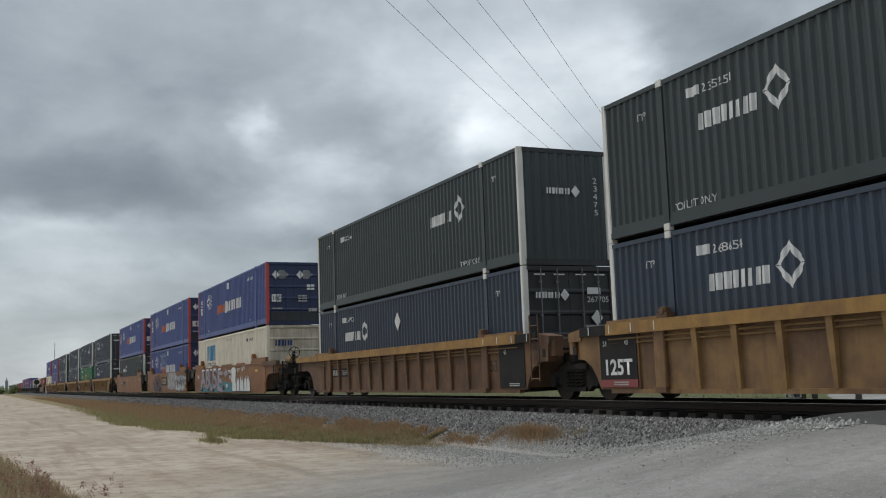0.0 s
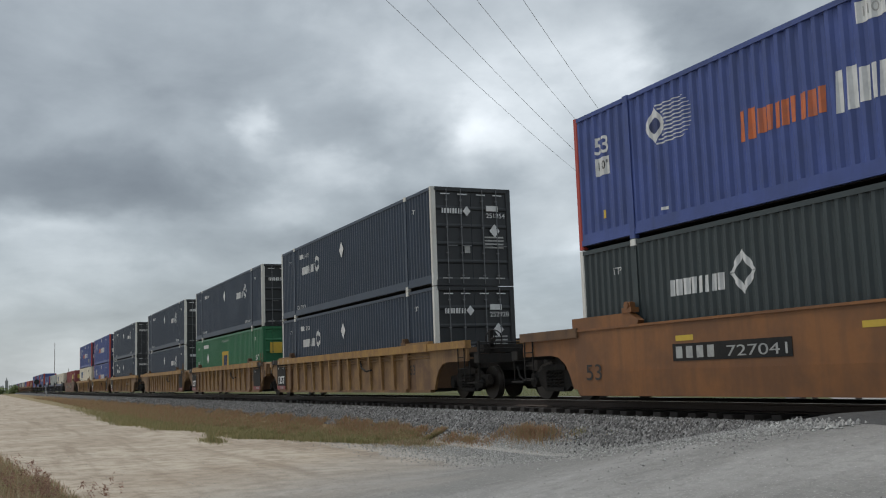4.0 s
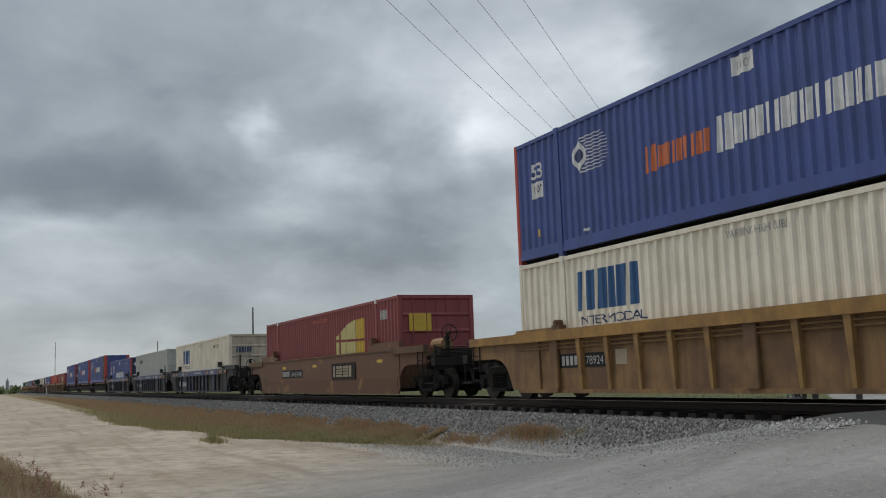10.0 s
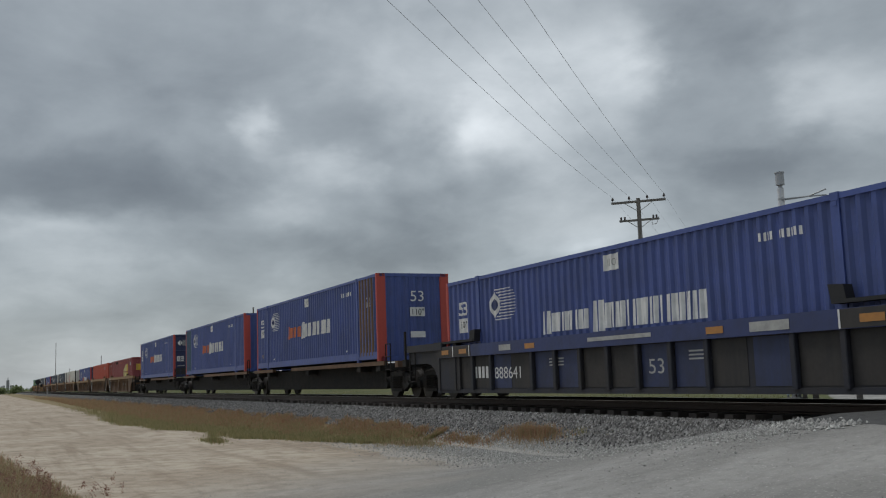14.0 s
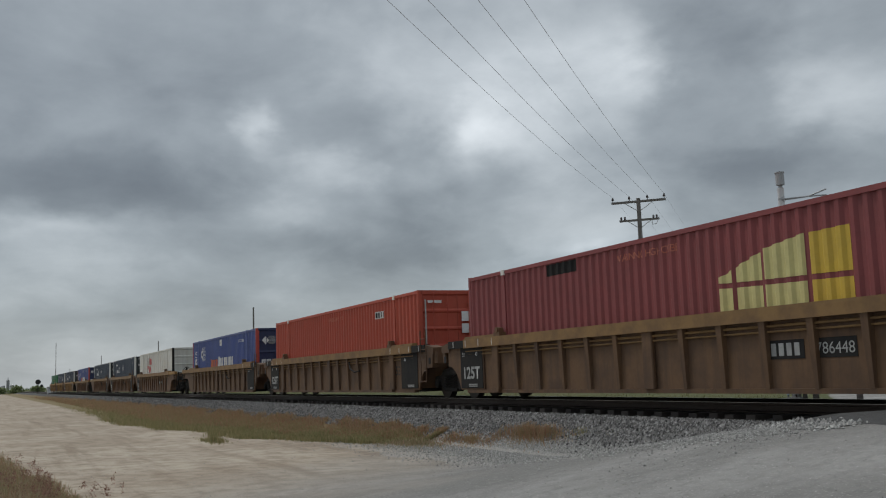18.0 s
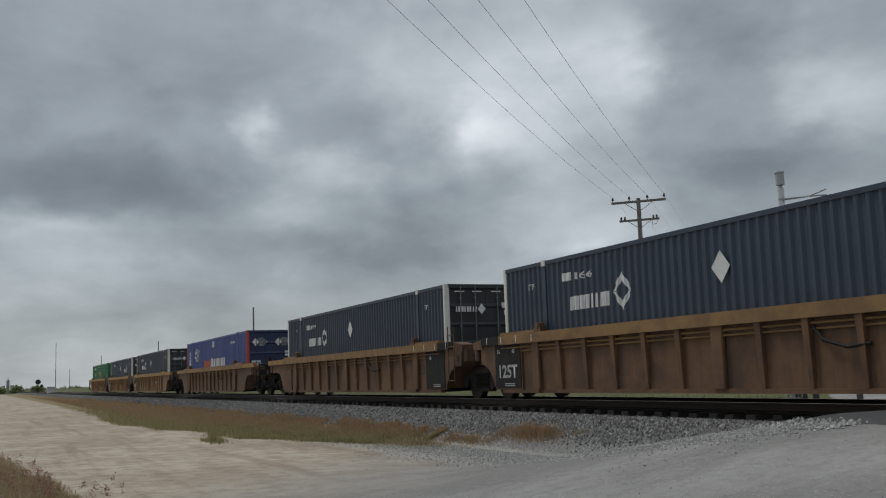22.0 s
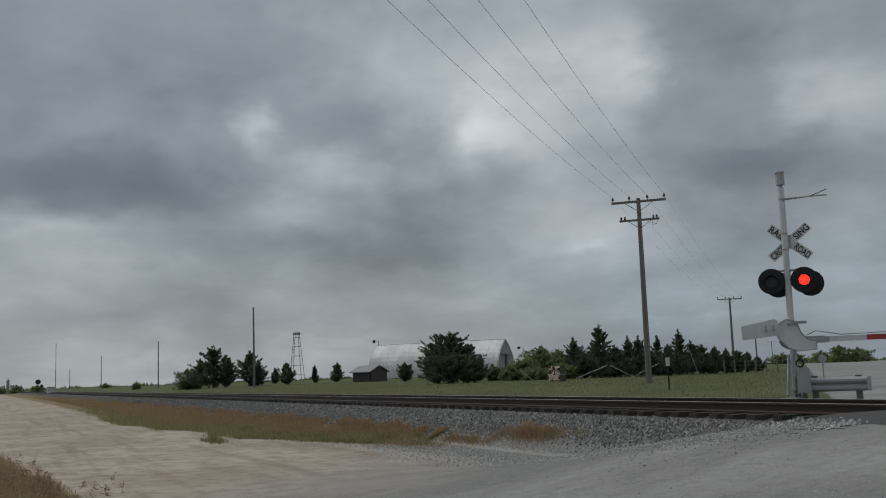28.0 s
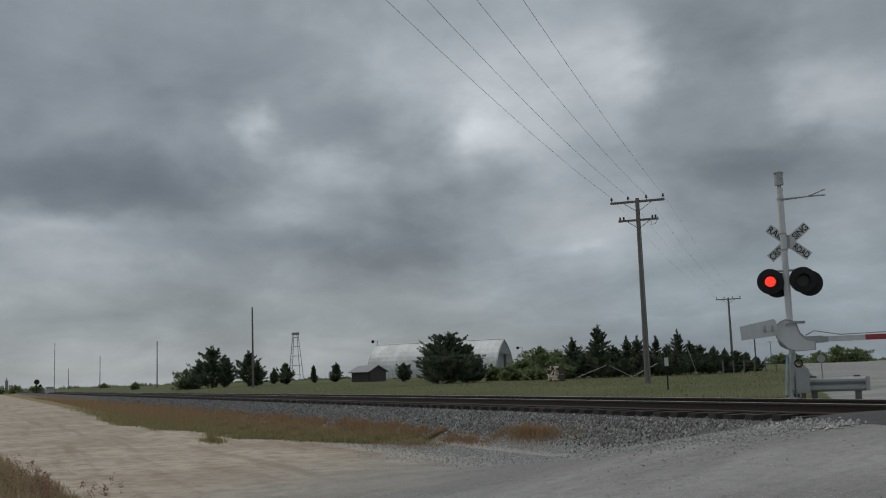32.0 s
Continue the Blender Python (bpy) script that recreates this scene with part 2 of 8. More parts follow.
M["car_blue"] = material("dull_dark_blue_paint", (0.018, 0.020, 0.032), 0.65, spots=(0.028, 0.024, 0.021), amount=0.95, scale=0.9, streaks=0.5, vary=0.1)
M["panel_blue"] = material("dull_blue_panel_paint", (0.030, 0.042, 0.105), 0.6, spots=(0.022, 0.024, 0.040), amount=0.7, scale=1.4, streaks=0.4, vary=0.2)
M["panel_grime"] = material("brown_black_panel_grime", (0.026, 0.024, 0.024), 0.7, spots=(0.050, 0.042, 0.036), amount=0.6, scale=1.2, streaks=0.4, vary=0.2)
M["chord_blue"] = material("blue_chord_paint", (0.034, 0.050, 0.150), 0.55, spots=(0.026, 0.029, 0.042), amount=0.5, streaks=0.2)
M["chord_yellow"] = material("yellow_chord_paint", (0.36, 0.20, 0.05), 0.65, spots=(0.17, 0.085, 0.036), amount=0.75, scale=2.2, streaks=0.35)
M["chord_brown"] = material("brown_chord_paint", (0.26, 0.148, 0.052), 0.65, spots=(0.11, 0.058, 0.03), amount=0.65, scale=2.0)
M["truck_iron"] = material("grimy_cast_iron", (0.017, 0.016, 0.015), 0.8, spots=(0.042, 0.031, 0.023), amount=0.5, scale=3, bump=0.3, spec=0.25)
M["wheel_steel"] = material("worn_wheel_steel", (0.05, 0.042, 0.036), 0.55, 0.6, spots=(0.03, 0.025, 0.02))
M["galvanised"] = material("galvanised_steel", (0.40, 0.41, 0.41), 0.6, 0.25, spots=(0.28, 0.28, 0.28))
M["rail_steel"] = material("rusty_rail_steel", (0.055, 0.038, 0.030), 0.6, 0.4, spots=(0.03, 0.022, 0.018))
M["rail_head"] = material("polished_rail_head", (0.68, 0.66, 0.63), 0.32, 1.0)
M["tie_wood"] = material("creosoted_tie_wood", (0.036, 0.029, 0.025), 0.85, spots=(0.075, 0.063, 0.054), amount=0.4, scale=3, bump=0.4, vary=0.4)
M["pole_wood"] = material("weathered_pole_wood", (0.19, 0.175, 0.16), 0.85, spots=(0.12, 0.11, 0.10), streaks=0.5, bump=0.4, scale=2)
M["wire"] = material("grey_wire", (0.42, 0.42, 0.425), 0.5, 0.3)
M["insulator"] = material("brown_insulator", (0.07, 0.05, 0.045), 0.3)
M["white_paint"] = material("white_signal_paint", (0.66, 0.67, 0.67), 0.5, spots=(0.45, 0.44, 0.41), streaks=0.3)
M["signal_black"] = material("flat_black_paint", (0.012, 0.012, 0.013), 0.7)
M["lens_dark"] = material("unlit_red_lens", (0.03, 0.006, 0.006), 0.2)
M["lamp_red"] = material("lit_red_lamp", (0.5, 0.02, 0.01), 0.4, glow=(1.0, 0.04, 0.02, 2.6))
M["arm_red"] = material("red_reflective_band", (0.42, 0.05, 0.05), 0.5)
M["barn_metal"] = material("weathered_white_sheet_metal", (0.62, 0.63, 0.63), 0.6, 0.1, spots=(0.27, 0.25, 0.23), amount=0.5, scale=0.25, streaks=0.4)
M["barn_grey"] = material("grey_sheet_metal", (0.30, 0.31, 0.31), 0.6, 0.1, spots=(0.2, 0.19, 0.18), scale=0.4)
M["shed_wood"] = material("old_dark_boards", (0.07, 0.063, 0.058), 0.85, spots=(0.07, 0.06, 0.055), streaks=0.5)
M["shed_roof"] = material("grey_shed_roof", (0.21, 0.22, 0.23), 0.6, 0.2, spots=(0.14, 0.13, 0.12))
M["bark"] = material("brown_bark", (0.10, 0.075, 0.055), 0.9, bump=0.5)
M["log"] = material("cut_log_ends", (0.62, 0.54, 0.44), 0.85, spots=(0.26, 0.17, 0.12), vary=0.8)
M["asphalt"] = material("worn_asphalt", (0.10, 0.10, 0.098), 0.9, spots=(0.06, 0.06, 0.06), amount=0.5, scale=1.5, bump=0.5)


def islands(name, colours, rough=0.9, spec=0.2, thin=0.0):
    """Many small loose pieces in one mesh, each with a colour of its own."""
    m = bpy.data.materials.new(name)
    m.use_nodes = True
    t = m.node_tree
    b = t.nodes["Principled BSDF"]
    r = t.nodes.new("ShaderNodeNewGeometry").outputs["Random Per Island"]
    n = len(colours)
    t.links.new(ramp_node(t, r, [(i / max(1, n - 1), c) for i, c in enumerate(colours)]), b.inputs["Base Color"])
    b.inputs["Roughness"].default_value, b.inputs["Specular IOR Level"].default_value = rough, spec
    if thin:
        # blades and leaves let light through
        tr, mx = t.nodes.new("ShaderNodeBsdfTranslucent"), t.nodes.new("ShaderNodeMixShader")
        t.links.new(b.inputs["Base Color"].links[0].from_socket, tr.inputs[0])
        mx.inputs[0].default_value = thin
        t.links.new(b.outputs[0], mx.inputs[1]), t.links.new(tr.outputs[0], mx.inputs[2])
        t.links.new(mx.outputs[0], t.nodes["Material Output"].inputs[0])
    return m


M["stones"] = islands("ballast_stones", [(0.03, 0.029, 0.028), (0.12, 0.114, 0.11), (0.23, 0.222, 0.213), (0.06, 0.058, 0.056), (0.36, 0.35, 0.336), (0.115, 0.104, 0.096)])
M["pale_stones"] = islands("pale_limestone_gravel", [(0.22, 0.21, 0.20), (0.42, 0.41, 0.385), (0.14, 0.137, 0.13), (0.54, 0.53, 0.50)])
M["seed_red"] = islands("reddish_seed_husks", [(0.24, 0.12, 0.10), (0.33, 0.2, 0.15), (0.18, 0.10, 0.075), (0.36, 0.26, 0.18)], thin=0.3)
M["road_stones"] = islands("grey_road_pebbles", [(0.16, 0.155, 0.148), (0.27, 0.26, 0.24), (0.21, 0.2, 0.185), (0.34, 0.325, 0.30)])
M["dry_grass"] = islands("dry_reddish_grass", [(0.30, 0.155, 0.10), (0.36, 0.225, 0.14), (0.32, 0.225, 0.13), (0.26, 0.215, 0.11), (0.40, 0.28, 0.19)], thin=0.4)
M["green_grass"] = islands("green_olive_grass", [(0.18, 0.185, 0.08), (0.235, 0.225, 0.105), (0.30, 0.255, 0.13), (0.35, 0.28, 0.165)], thin=0.4)
M["field_grass"] = islands("short_pasture_grass", [(0.15, 0.165, 0.075), (0.18, 0.185, 0.085), (0.23, 0.205, 0.105), (0.165, 0.17, 0.08)], thin=0.5)
M["straw_grass"] = islands("tan_weed_grass", [(0.34, 0.27, 0.17), (0.23, 0.215, 0.11), (0.42, 0.35, 0.23), (0.35, 0.22, 0.16), (0.19, 0.195, 0.095)], thin=0.4)
M["cedar"] = islands("cedar_needles", [(0.075, 0.10, 0.068), (0.125, 0.155, 0.10), (0.10, 0.125, 0.085), (0.18, 0.20, 0.13)], thin=0.45)
M["leaf"] = islands("broad_leaves", [(0.13, 0.17, 0.08), (0.19, 0.23, 0.105), (0.155, 0.195, 0.09), (0.24, 0.265, 0.135)], thin=0.55)


# ---------------------------------------------------------------- mesh helpers
class Shape:
    """Collects boxes, prisms, tubes and discs, and becomes one mesh."""

    def __init__(self):
        self.v, self.f = [], []

    def add(self, verts, faces):
        k = len(self.v)
        self.v += [tuple(p) for p in verts]
        self.f += [tuple(i + k for i in f) for f in faces]
        return self

    def box(self, x0, x1, y0, y1, z0, z1, bevel=0.0):
        if bevel:
            b = bevel
            outline = [(x0 + b, y0), (x1 - b, y0), (x1, y0 + b), (x1, y1 - b), (x1 - b, y1), (x0 + b, y1), (x0, y1 - b), (x0, y0 + b)]
            return self.prism(outline, z0, z1)
        v = [(x, y, z) for z in (z0, z1) for x, y in ((x0, y0), (x1, y0), (x1, y1), (x0, y1))]
        return self.add(v, [(3, 2, 1, 0), (4, 5, 6, 7), (0, 1, 5, 4), (1, 2, 6, 5), (2, 3, 7, 6), (3, 0, 4, 7)])

    def prism(self, outline, a, b, axis="z"):
        """An outline (anticlockwise) carried from a to b along an axis: z: (x, y); y: (x, z); x: (y, z)."""
        put = {"z": lambda p, h: (p[0], p[1], h), "y": lambda p, h: (p[0], h, p[1]), "x": lambda p, h: (h, p[0], p[1])}[axis]
        n = len(outline)
        v = [put(p, a) for p in outline] + [put(p, b) for p in outline]
        return self.add(v, [tuple(range(n))[::-1], tuple(range(n, 2 * n))] + [(i, (i + 1) % n, n + (i + 1) % n, n + i) for i in range(n)])

    def tube(self, p, q, r, n=6, r2=None):
        p, q = Vector(p), Vector(q)
        d = (q - p).normalized()
        u = d.orthogonal().normalized()
        w = d.cross(u)
        r2 = r if r2 is None else r2
        v = [p + r * (math.cos(a) * u + math.sin(a) * w) for a in (2 * math.pi * i / n for i in range(n))]
        v += [q + r2 * (math.cos(a) * u + math.sin(a) * w) for a in (2 * math.pi * i / n for i in range(n))]
        return self.add(v, [tuple(range(n))[::-1], tuple(range(n, 2 * n))] + [(i, (i + 1) % n, n + (i + 1) % n, n + i) for i in range(n)])

    def path(self, pts, r, n=6):
        """One continuous round bar through the points."""
        pts = [Vector(p) for p in pts]
        u, v = None, []
        for i, p in enumerate(pts):
            d = (pts[min(i + 1, len(pts) - 1)] - p).normalized() + (p - pts[max(i - 1, 0)]).normalized()
            d = d.normalized() if d.length > 1e-6 else (p - pts[i - 1]).normalized()
            u = d.orthogonal().normalized() if u is None else (u - d * u.dot(d))
            u = u.normalized() if u.length > 1e-4 else d.orthogonal().normalized()
            w = d.cross(u)
            v += [p + r * (math.cos(a) * u + math.sin(a) * w) for a in (2 * math.pi * k / n for k in range(n))]
        m = len(pts)
        f = [(i * n + k, i * n + (k + 1) % n, (i + 1) * n + (k + 1) % n, (i + 1) * n + k) for i in range(m - 1) for k in range(n)]
        return self.add(v, f + [tuple(range(n))[::-1], tuple(range((m - 1) * n, m * n))])

    def ring(self, centre, r, thick, axis="y", n=16):
        c = Vector(centre)
        pts = []
        for i in range(n + 1):
            a = 2 * math.pi * i / n
            ca, sa = math.cos(a) * r, math.sin(a) * r
            pts.append(c + {"y": Vector((ca, 0, sa)), "x": Vector((0, ca, sa)), "z": Vector((ca, sa, 0))}[axis])
        return self.path(pts, thick, 5)

    def mesh(self, name, mat):
        me = bpy.data.meshes.new(name)
        me.from_pydata(self.v, [], self.f)
        bm = bmesh.new()
        bm.from_mesh(me)
        bmesh.ops.recalc_face_normals(bm, faces=bm.faces)
        bm.to_mesh(me)
        bm.free()
        me.materials.append(M[mat])
        return me


def part(name, shape, mat, parent, label=""):
    """One mesh object under a thing or a part; shape is a Shape or a finished mesh."""
    ob = new(name, shape.mesh(name, mat) if isinstance(shape, Shape) else shape)
    ob.parent = parent
    if label:
        ob["label"] = label
    return ob


def thing(name, label, category, group="", kind=""):
    return tagged(new(name), label, category, group, kind)


CACHE = {}


def cached(key, make, mat):
    if key not in CACHE:
        CACHE[key] = make().mesh(key[0] if isinstance(key, tuple) else key, mat)
    return CACHE[key]


def letters(text, size, mat, width=None, bold=0.0):
    """Text as a flat mesh facing -Y, starting at x = 0 on the line z = 0, in the built-in font."""
    key = ("text", text, size, mat, width, bold)
    if key not in CACHE:
        cu = bpy.data.curves.new("lettering", "FONT")
        cu.body, cu.size, cu.offset = text, size, bold
        ob = bpy.data.objects.new("lettering", cu)
        me = bpy.data.meshes.new_from_object(ob)
        bpy.data.objects.remove(ob)
        bpy.data.curves.remove(cu)
        span = max((v.co.x for v in me.vertices), default=1)
        k = width / span if width else 1.0
        for v in me.vertices:
            v.co = Vector((v.co.x * k, 0, v.co.y))
        me.materials.clear()
        me.materials.append(M[mat])
        CACHE[key] = me
    return CACHE[key]


def lettering(text, size, mat, parent, x, y, z, width=None, turn=0, bold=0.0, name="lettering"):
    ob = part(name, letters(text, size, mat, width, bold), mat, parent)
    ob.matrix_basis = pose(x, y, z, 0, 0, turn)
    return ob


def loose(name, label, verts, faces, mat, category, kind="stuff"):
    me = bpy.data.meshes.new(name)
    me.from_pydata(verts, [], faces)
    me.materials.append(M[mat])
    return tagged(new(name, me), label, category, "", kind)


# ---------------------------------------------------------------- ground, ballast and track
def smooth(a, b, x):
    t = np.clip((x - a) / (b - a), 0.0, 1.0)
    return t * t * (3 - 2 * t)


def ballast_height(y):
    return -0.235 - 0.43 * np.maximum(np.abs(y) - 1.9, 0.0) - 0.08 * smooth(1.0, 1.3, np.abs(y)) * (1 - smooth(1.5, 2.1, np.abs(y)))


def ground_height(x, y):
    """Height of the earth: the low side by the dirt road, the ramp up to the crossing, the far field."""
    x, y = np.asarray(x, float), np.asarray(y, float)
    near = -0.9 + 0.03 * np.sin(x * 0.31 + 1.0) * np.sin(y * 0.5) * smooth(0, 6, -y)
    ramp = 0.88 * (1 - smooth(1.5, 10.5, np.abs(y))) * smooth(-17.0, -9.0, x + 0.5 * np.minimum(-y - 3.0, 0) * 0)
    far = -0.34 + 0.16 * smooth(8, 16, y) + 0.55 * smooth(-70, -160, x) * smooth(10, 30, y) - 0.5 * smooth(150, 900, y)
    z = np.where(y < 0, near + ramp, np.maximum(far, -0.9 + ramp))
    bed = np.maximum(ballast_height(y), -2.0)
    road = -0.9 + 0.86 * smooth(-12.9, -10.3, x) * (1 - smooth(2.2, 7.0, np.abs(y)))
    return np.maximum(np.maximum(z, road), bed)


def axis_steps(near, fine, far, grow=1.13):
    """Steps that are fine between the ends of near and grow up to far."""
    a, b = near
    mid = list(np.arange(a, b + 1e-6, fine))
    lo, hi, s = [a], [b], fine
    while lo[-1] > far[0]:
        s *= grow
        lo.append(lo[-1] - s)
    s = fine
    while hi[-1] < far[1]:
        s *= grow
        hi.append(hi[-1] + s)
    return np.array(lo[::-1][:-1] + mid + hi[1:])


def ground_material():
    m = bpy.data.materials.new("ground_earth")
    m.use_nodes = True
    t = m.node_tree
    b = t.nodes["Principled BSDF"]
    b.inputs["Roughness"].default_value, b.inputs["Specular IOR Level"].default_value = 0.95, 0.15
    pos = t.nodes.new("ShaderNodeNewGeometry").outputs["Position"]
    sep = t.nodes.new("ShaderNodeSeparateXYZ")
    t.links.new(pos, sep.inputs[0])
    x, y = sep.outputs[0], sep.outputs[1]

    def noise_at(scale, detail=5.0, stretch=None):
        n = N(t, "ShaderNodeTexNoise", Scale=scale, Detail=detail, Roughness=0.6)
        src = pos
        if stretch:
            mp = t.nodes.new("ShaderNodeMapping")
            mp.inputs["Scale"].default_value, mp.inputs["Rotation"].default_value = stretch[0], (0, 0, stretch[1])
            t.links.new(pos, mp.inputs[0])
            src = mp.outputs[0]
        t.links.new(src, n.inputs["Vector"])
        return n.outputs[0]

    wob = math_node(t, "MULTIPLY", math_node(t, "SUBTRACT", noise_at(0.5, 4), 0.5), 3.0)
    # tan dirt with paler and damper patches and wheel tracks along the road
    dirt = mix_node(t, ramp_node(t, noise_at(0.35), [(0.4, (0, 0, 0)), (0.62, (1, 1, 1))]), (0.35, 0.29, 0.225), (0.46, 0.395, 0.315))
    tracks = ramp_node(t, noise_at(1.0, 5, ((0.10, 1.5, 1), 0.12)), [(0.52, (0, 0, 0)), (0.66, (1, 1, 1))])
    dirt = mix_node(t, math_node(t, "MULTIPLY", tracks, 0.55), dirt, (0.20, 0.152, 0.11))
    dirt = mix_node(t, math_node(t, "MULTIPLY", noise_at(9.0, 3), 0.35), dirt, (0.30, 0.25, 0.20))
    # grey gravel of the crossing road
    grey = mix_node(t, ramp_node(t, noise_at(1.0, 5, ((0.55, 0.12, 1), 0.77)), [(0.42, (0, 0, 0)), (0.64, (1, 1, 1))]), (0.215, 0.208, 0.195), (0.335, 0.324, 0.306))
    grey = mix_node(t, math_node(t, "MULTIPLY", noise_at(12.0, 4), 0.4), grey, (0.15, 0.147, 0.142))
    speck = ramp_node(t, noise_at(30.0, 2), [(0.6, (0, 0, 0)), (0.72, (1, 1, 1))])
    pits = ramp_node(t, noise_at(4.5, 6), [(0.40, (1, 1, 1)), (0.52, (0, 0, 0))])
    grey = mix_node(t, math_node(t, "MULTIPLY", pits, 0.22), grey, (0.14, 0.137, 0.132))
    dirt = mix_node(t, math_node(t, "MULTIPLY", ramp_node(t, noise_at(2.6, 7), [(0.38, (1, 1, 1)), (0.55, (0, 0, 0))]), 0.55), dirt, (0.20, 0.155, 0.112))
    dirt = mix_node(t, math_node(t, "MULTIPLY", speck, 0.35), dirt, (0.50, 0.45, 0.38))
    grey = mix_node(t, math_node(t, "MULTIPLY", speck, 0.55), grey, (0.47, 0.455, 0.43))
    q = math_node(t, "ADD", math_node(t, "ADD", math_node(t, "MULTIPLY", x, 0.69), math_node(t, "MULTIPLY", y, 0.72)), wob)
    fac = math_node(t, "DIVIDE", math_node(t, "ADD", q, 18.5), 5.0, True)
    col = mix_node(t, fac, dirt, grey)
    # pale crushed stone spilled along the foot of the ballast
    spill = math_node(t, "MULTIPLY", math_node(t, "MULTIPLY", math_node(t, "GREATER_THAN", math_node(t, "ADD", y, math_node(t, "MULTIPLY", wob, 0.6)), -5.3), math_node(t, "LESS_THAN", y, 0.0)),
                      math_node(t, "MULTIPLY", ramp_node(t, math_node(t, "DIVIDE", math_node(t, "ADD", math_node(t, "ADD", x, wob), 25.0), 7.0, True), [(0.0, (0, 0, 0)), (1.0, (1, 1, 1))]), math_node(t, "LESS_THAN", x, -12.2)))
    chips = mix_node(t, noise_at(14.0, 5), (0.20, 0.194, 0.182), (0.46, 0.442, 0.41))
    col = mix_node(t, math_node(t, "MULTIPLY", spill, 0.6), col, chips)
    # earth under the grass, and the far field
    edge = math_node(t, "ADD", y, math_node(t, "MULTIPLY", math_node(t, "SUBTRACT", noise_at(0.8, 4), 0.5), 1.2))
    soil = mix_node(t, noise_at(0.25, 5), (0.24, 0.175, 0.105), (0.19, 0.165, 0.085))
    lip = ramp_node(t, math_node(t, "DIVIDE", math_node(t, "SUBTRACT", -21.0, x), 46.0, True), [(0.0, (0.34, 0.34, 0.34)), (0.05, (0.50, 0.50, 0.50)), (0.13, (0.63, 0.63, 0.63)), (0.27, (0.66, 0.66, 0.66)), (0.43, (0.79, 0.79, 0.79)), (1.0, (0.74, 0.74, 0.74))])
    strip = math_node(t, "MULTIPLY", math_node(t, "GREATER_THAN", edge, math_node(t, "MULTIPLY", lip, -9.4)), math_node(t, "MULTIPLY", math_node(t, "LESS_THAN", math_node(t, "ADD", x, wob), -22.6), math_node(t, "LESS_THAN", y, 0.0)))
    col = mix_node(t, strip, col, soil)
    turf = mix_node(t, ramp_node(t, noise_at(0.12, 6), [(0.38, (0, 0, 0)), (0.62, (1, 1, 1))]), (0.080, 0.092, 0.040), (0.118, 0.116, 0.056))
    turf = mix_node(t, math_node(t, "MULTIPLY", noise_at(3.0, 4), 0.5), turf, (0.075, 0.08, 0.036))
    roadside = math_node(t, "ADD", math_node(t, "MULTIPLY", x, 0.69), math_node(t, "MULTIPLY", y, 0.72))
    field = math_node(t, "MULTIPLY", math_node(t, "GREATER_THAN", y, 3.2), math_node(t, "LESS_THAN", roadside, math_node(t, "ADD", -8.6, math_node(t, "MULTIPLY", wob, 0.4))))
    col = mix_node(t, field, col, turf)
    # the bed of broken stone
    bed = math_node(t, "LESS_THAN", math_node(t, "ABSOLUTE", math_node(t, "ADD", y, math_node(t, "MULTIPLY", wob, 0.1))), 2.95)
    bed = math_node(t, "MULTIPLY", bed, math_node(t, "LESS_THAN", x, -11.6))
    vor = N(t, "ShaderNodeTexVoronoi", Scale=17.0)
    t.links.new(pos, vor.inputs["Vector"])
    stone = mix_node(t, vor.outputs["Distance"], (0.16, 0.155, 0.15), (0.03, 0.03, 0.029))
    col = mix_node(t, bed, col, stone)
    tar = math_node(t, "LESS_THAN", math_node(t, "ADD", math_node(t, "ABSOLUTE", y), math_node(t, "MULTIPLY", wob, 0.3)), 3.35)
    tar = math_node(t, "MULTIPLY", tar, math_node(t, "GREATER_THAN", math_node(t, "ADD", x, math_node(t, "MULTIPLY", wob, 0.3)), -12.5))
    col = mix_node(t, tar, col, mix_node(t, noise_at(8.0, 4), (0.050, 0.050, 0.050), (0.105, 0.104, 0.102)))
    t.links.new(col, b.inputs["Base Color"])
    bp = t.nodes.new("ShaderNodeBump")
    bp.inputs["Strength"].default_value, bp.inputs["Distance"].default_value = 1.0, 0.08
    t.links.new(math_node(t, "ADD", noise_at(6.0, 6), math_node(t, "MULTIPLY", noise_at(1.0, 4, ((0.1, 1.5, 1), 0.12)), 0.45)), bp.inputs["Height"])
    t.links.new(bp.outputs[0], b.inputs["Normal"])
    return m


M["ground"] = ground_material()


def build_ground():
    xs = axis_steps((-60, 12), 0.4, (-4000, 3000))
    ys = axis_steps((-16, 7), 0.25, (-3000, 4500))
    gx, gy = np.meshgrid(xs, ys)
    gz = ground_height(gx, gy)
    verts = np.stack([gx, gy, gz], -1).reshape(-1, 3).tolist()
    nx, ny = len(xs), len(ys)
    faces = [(j * nx + i, j * nx + i + 1, (j + 1) * nx + i + 1, (j + 1) * nx + i) for j in range(ny - 1) for i in range(nx - 1)]
    g = loose("ground", "tan dirt road, grey gravel road and grassy field", verts, faces, "ground", "ground", "structure")
    for p in g.data.polygons:
        p.use_smooth = True


build_ground()


def build_crossing():
    """The asphalt slab of the road between and beside the rails."""
    s = Shape().box(-10.6, 6, -0.66, 0.66, -0.28, -0.02, 0.03)
    tagged(new("crossing_asphalt", s.mesh("crossing_asphalt", "asphalt")), "worn grey asphalt slabs of the level crossing", "pavement", "", "structure")


build_crossing()


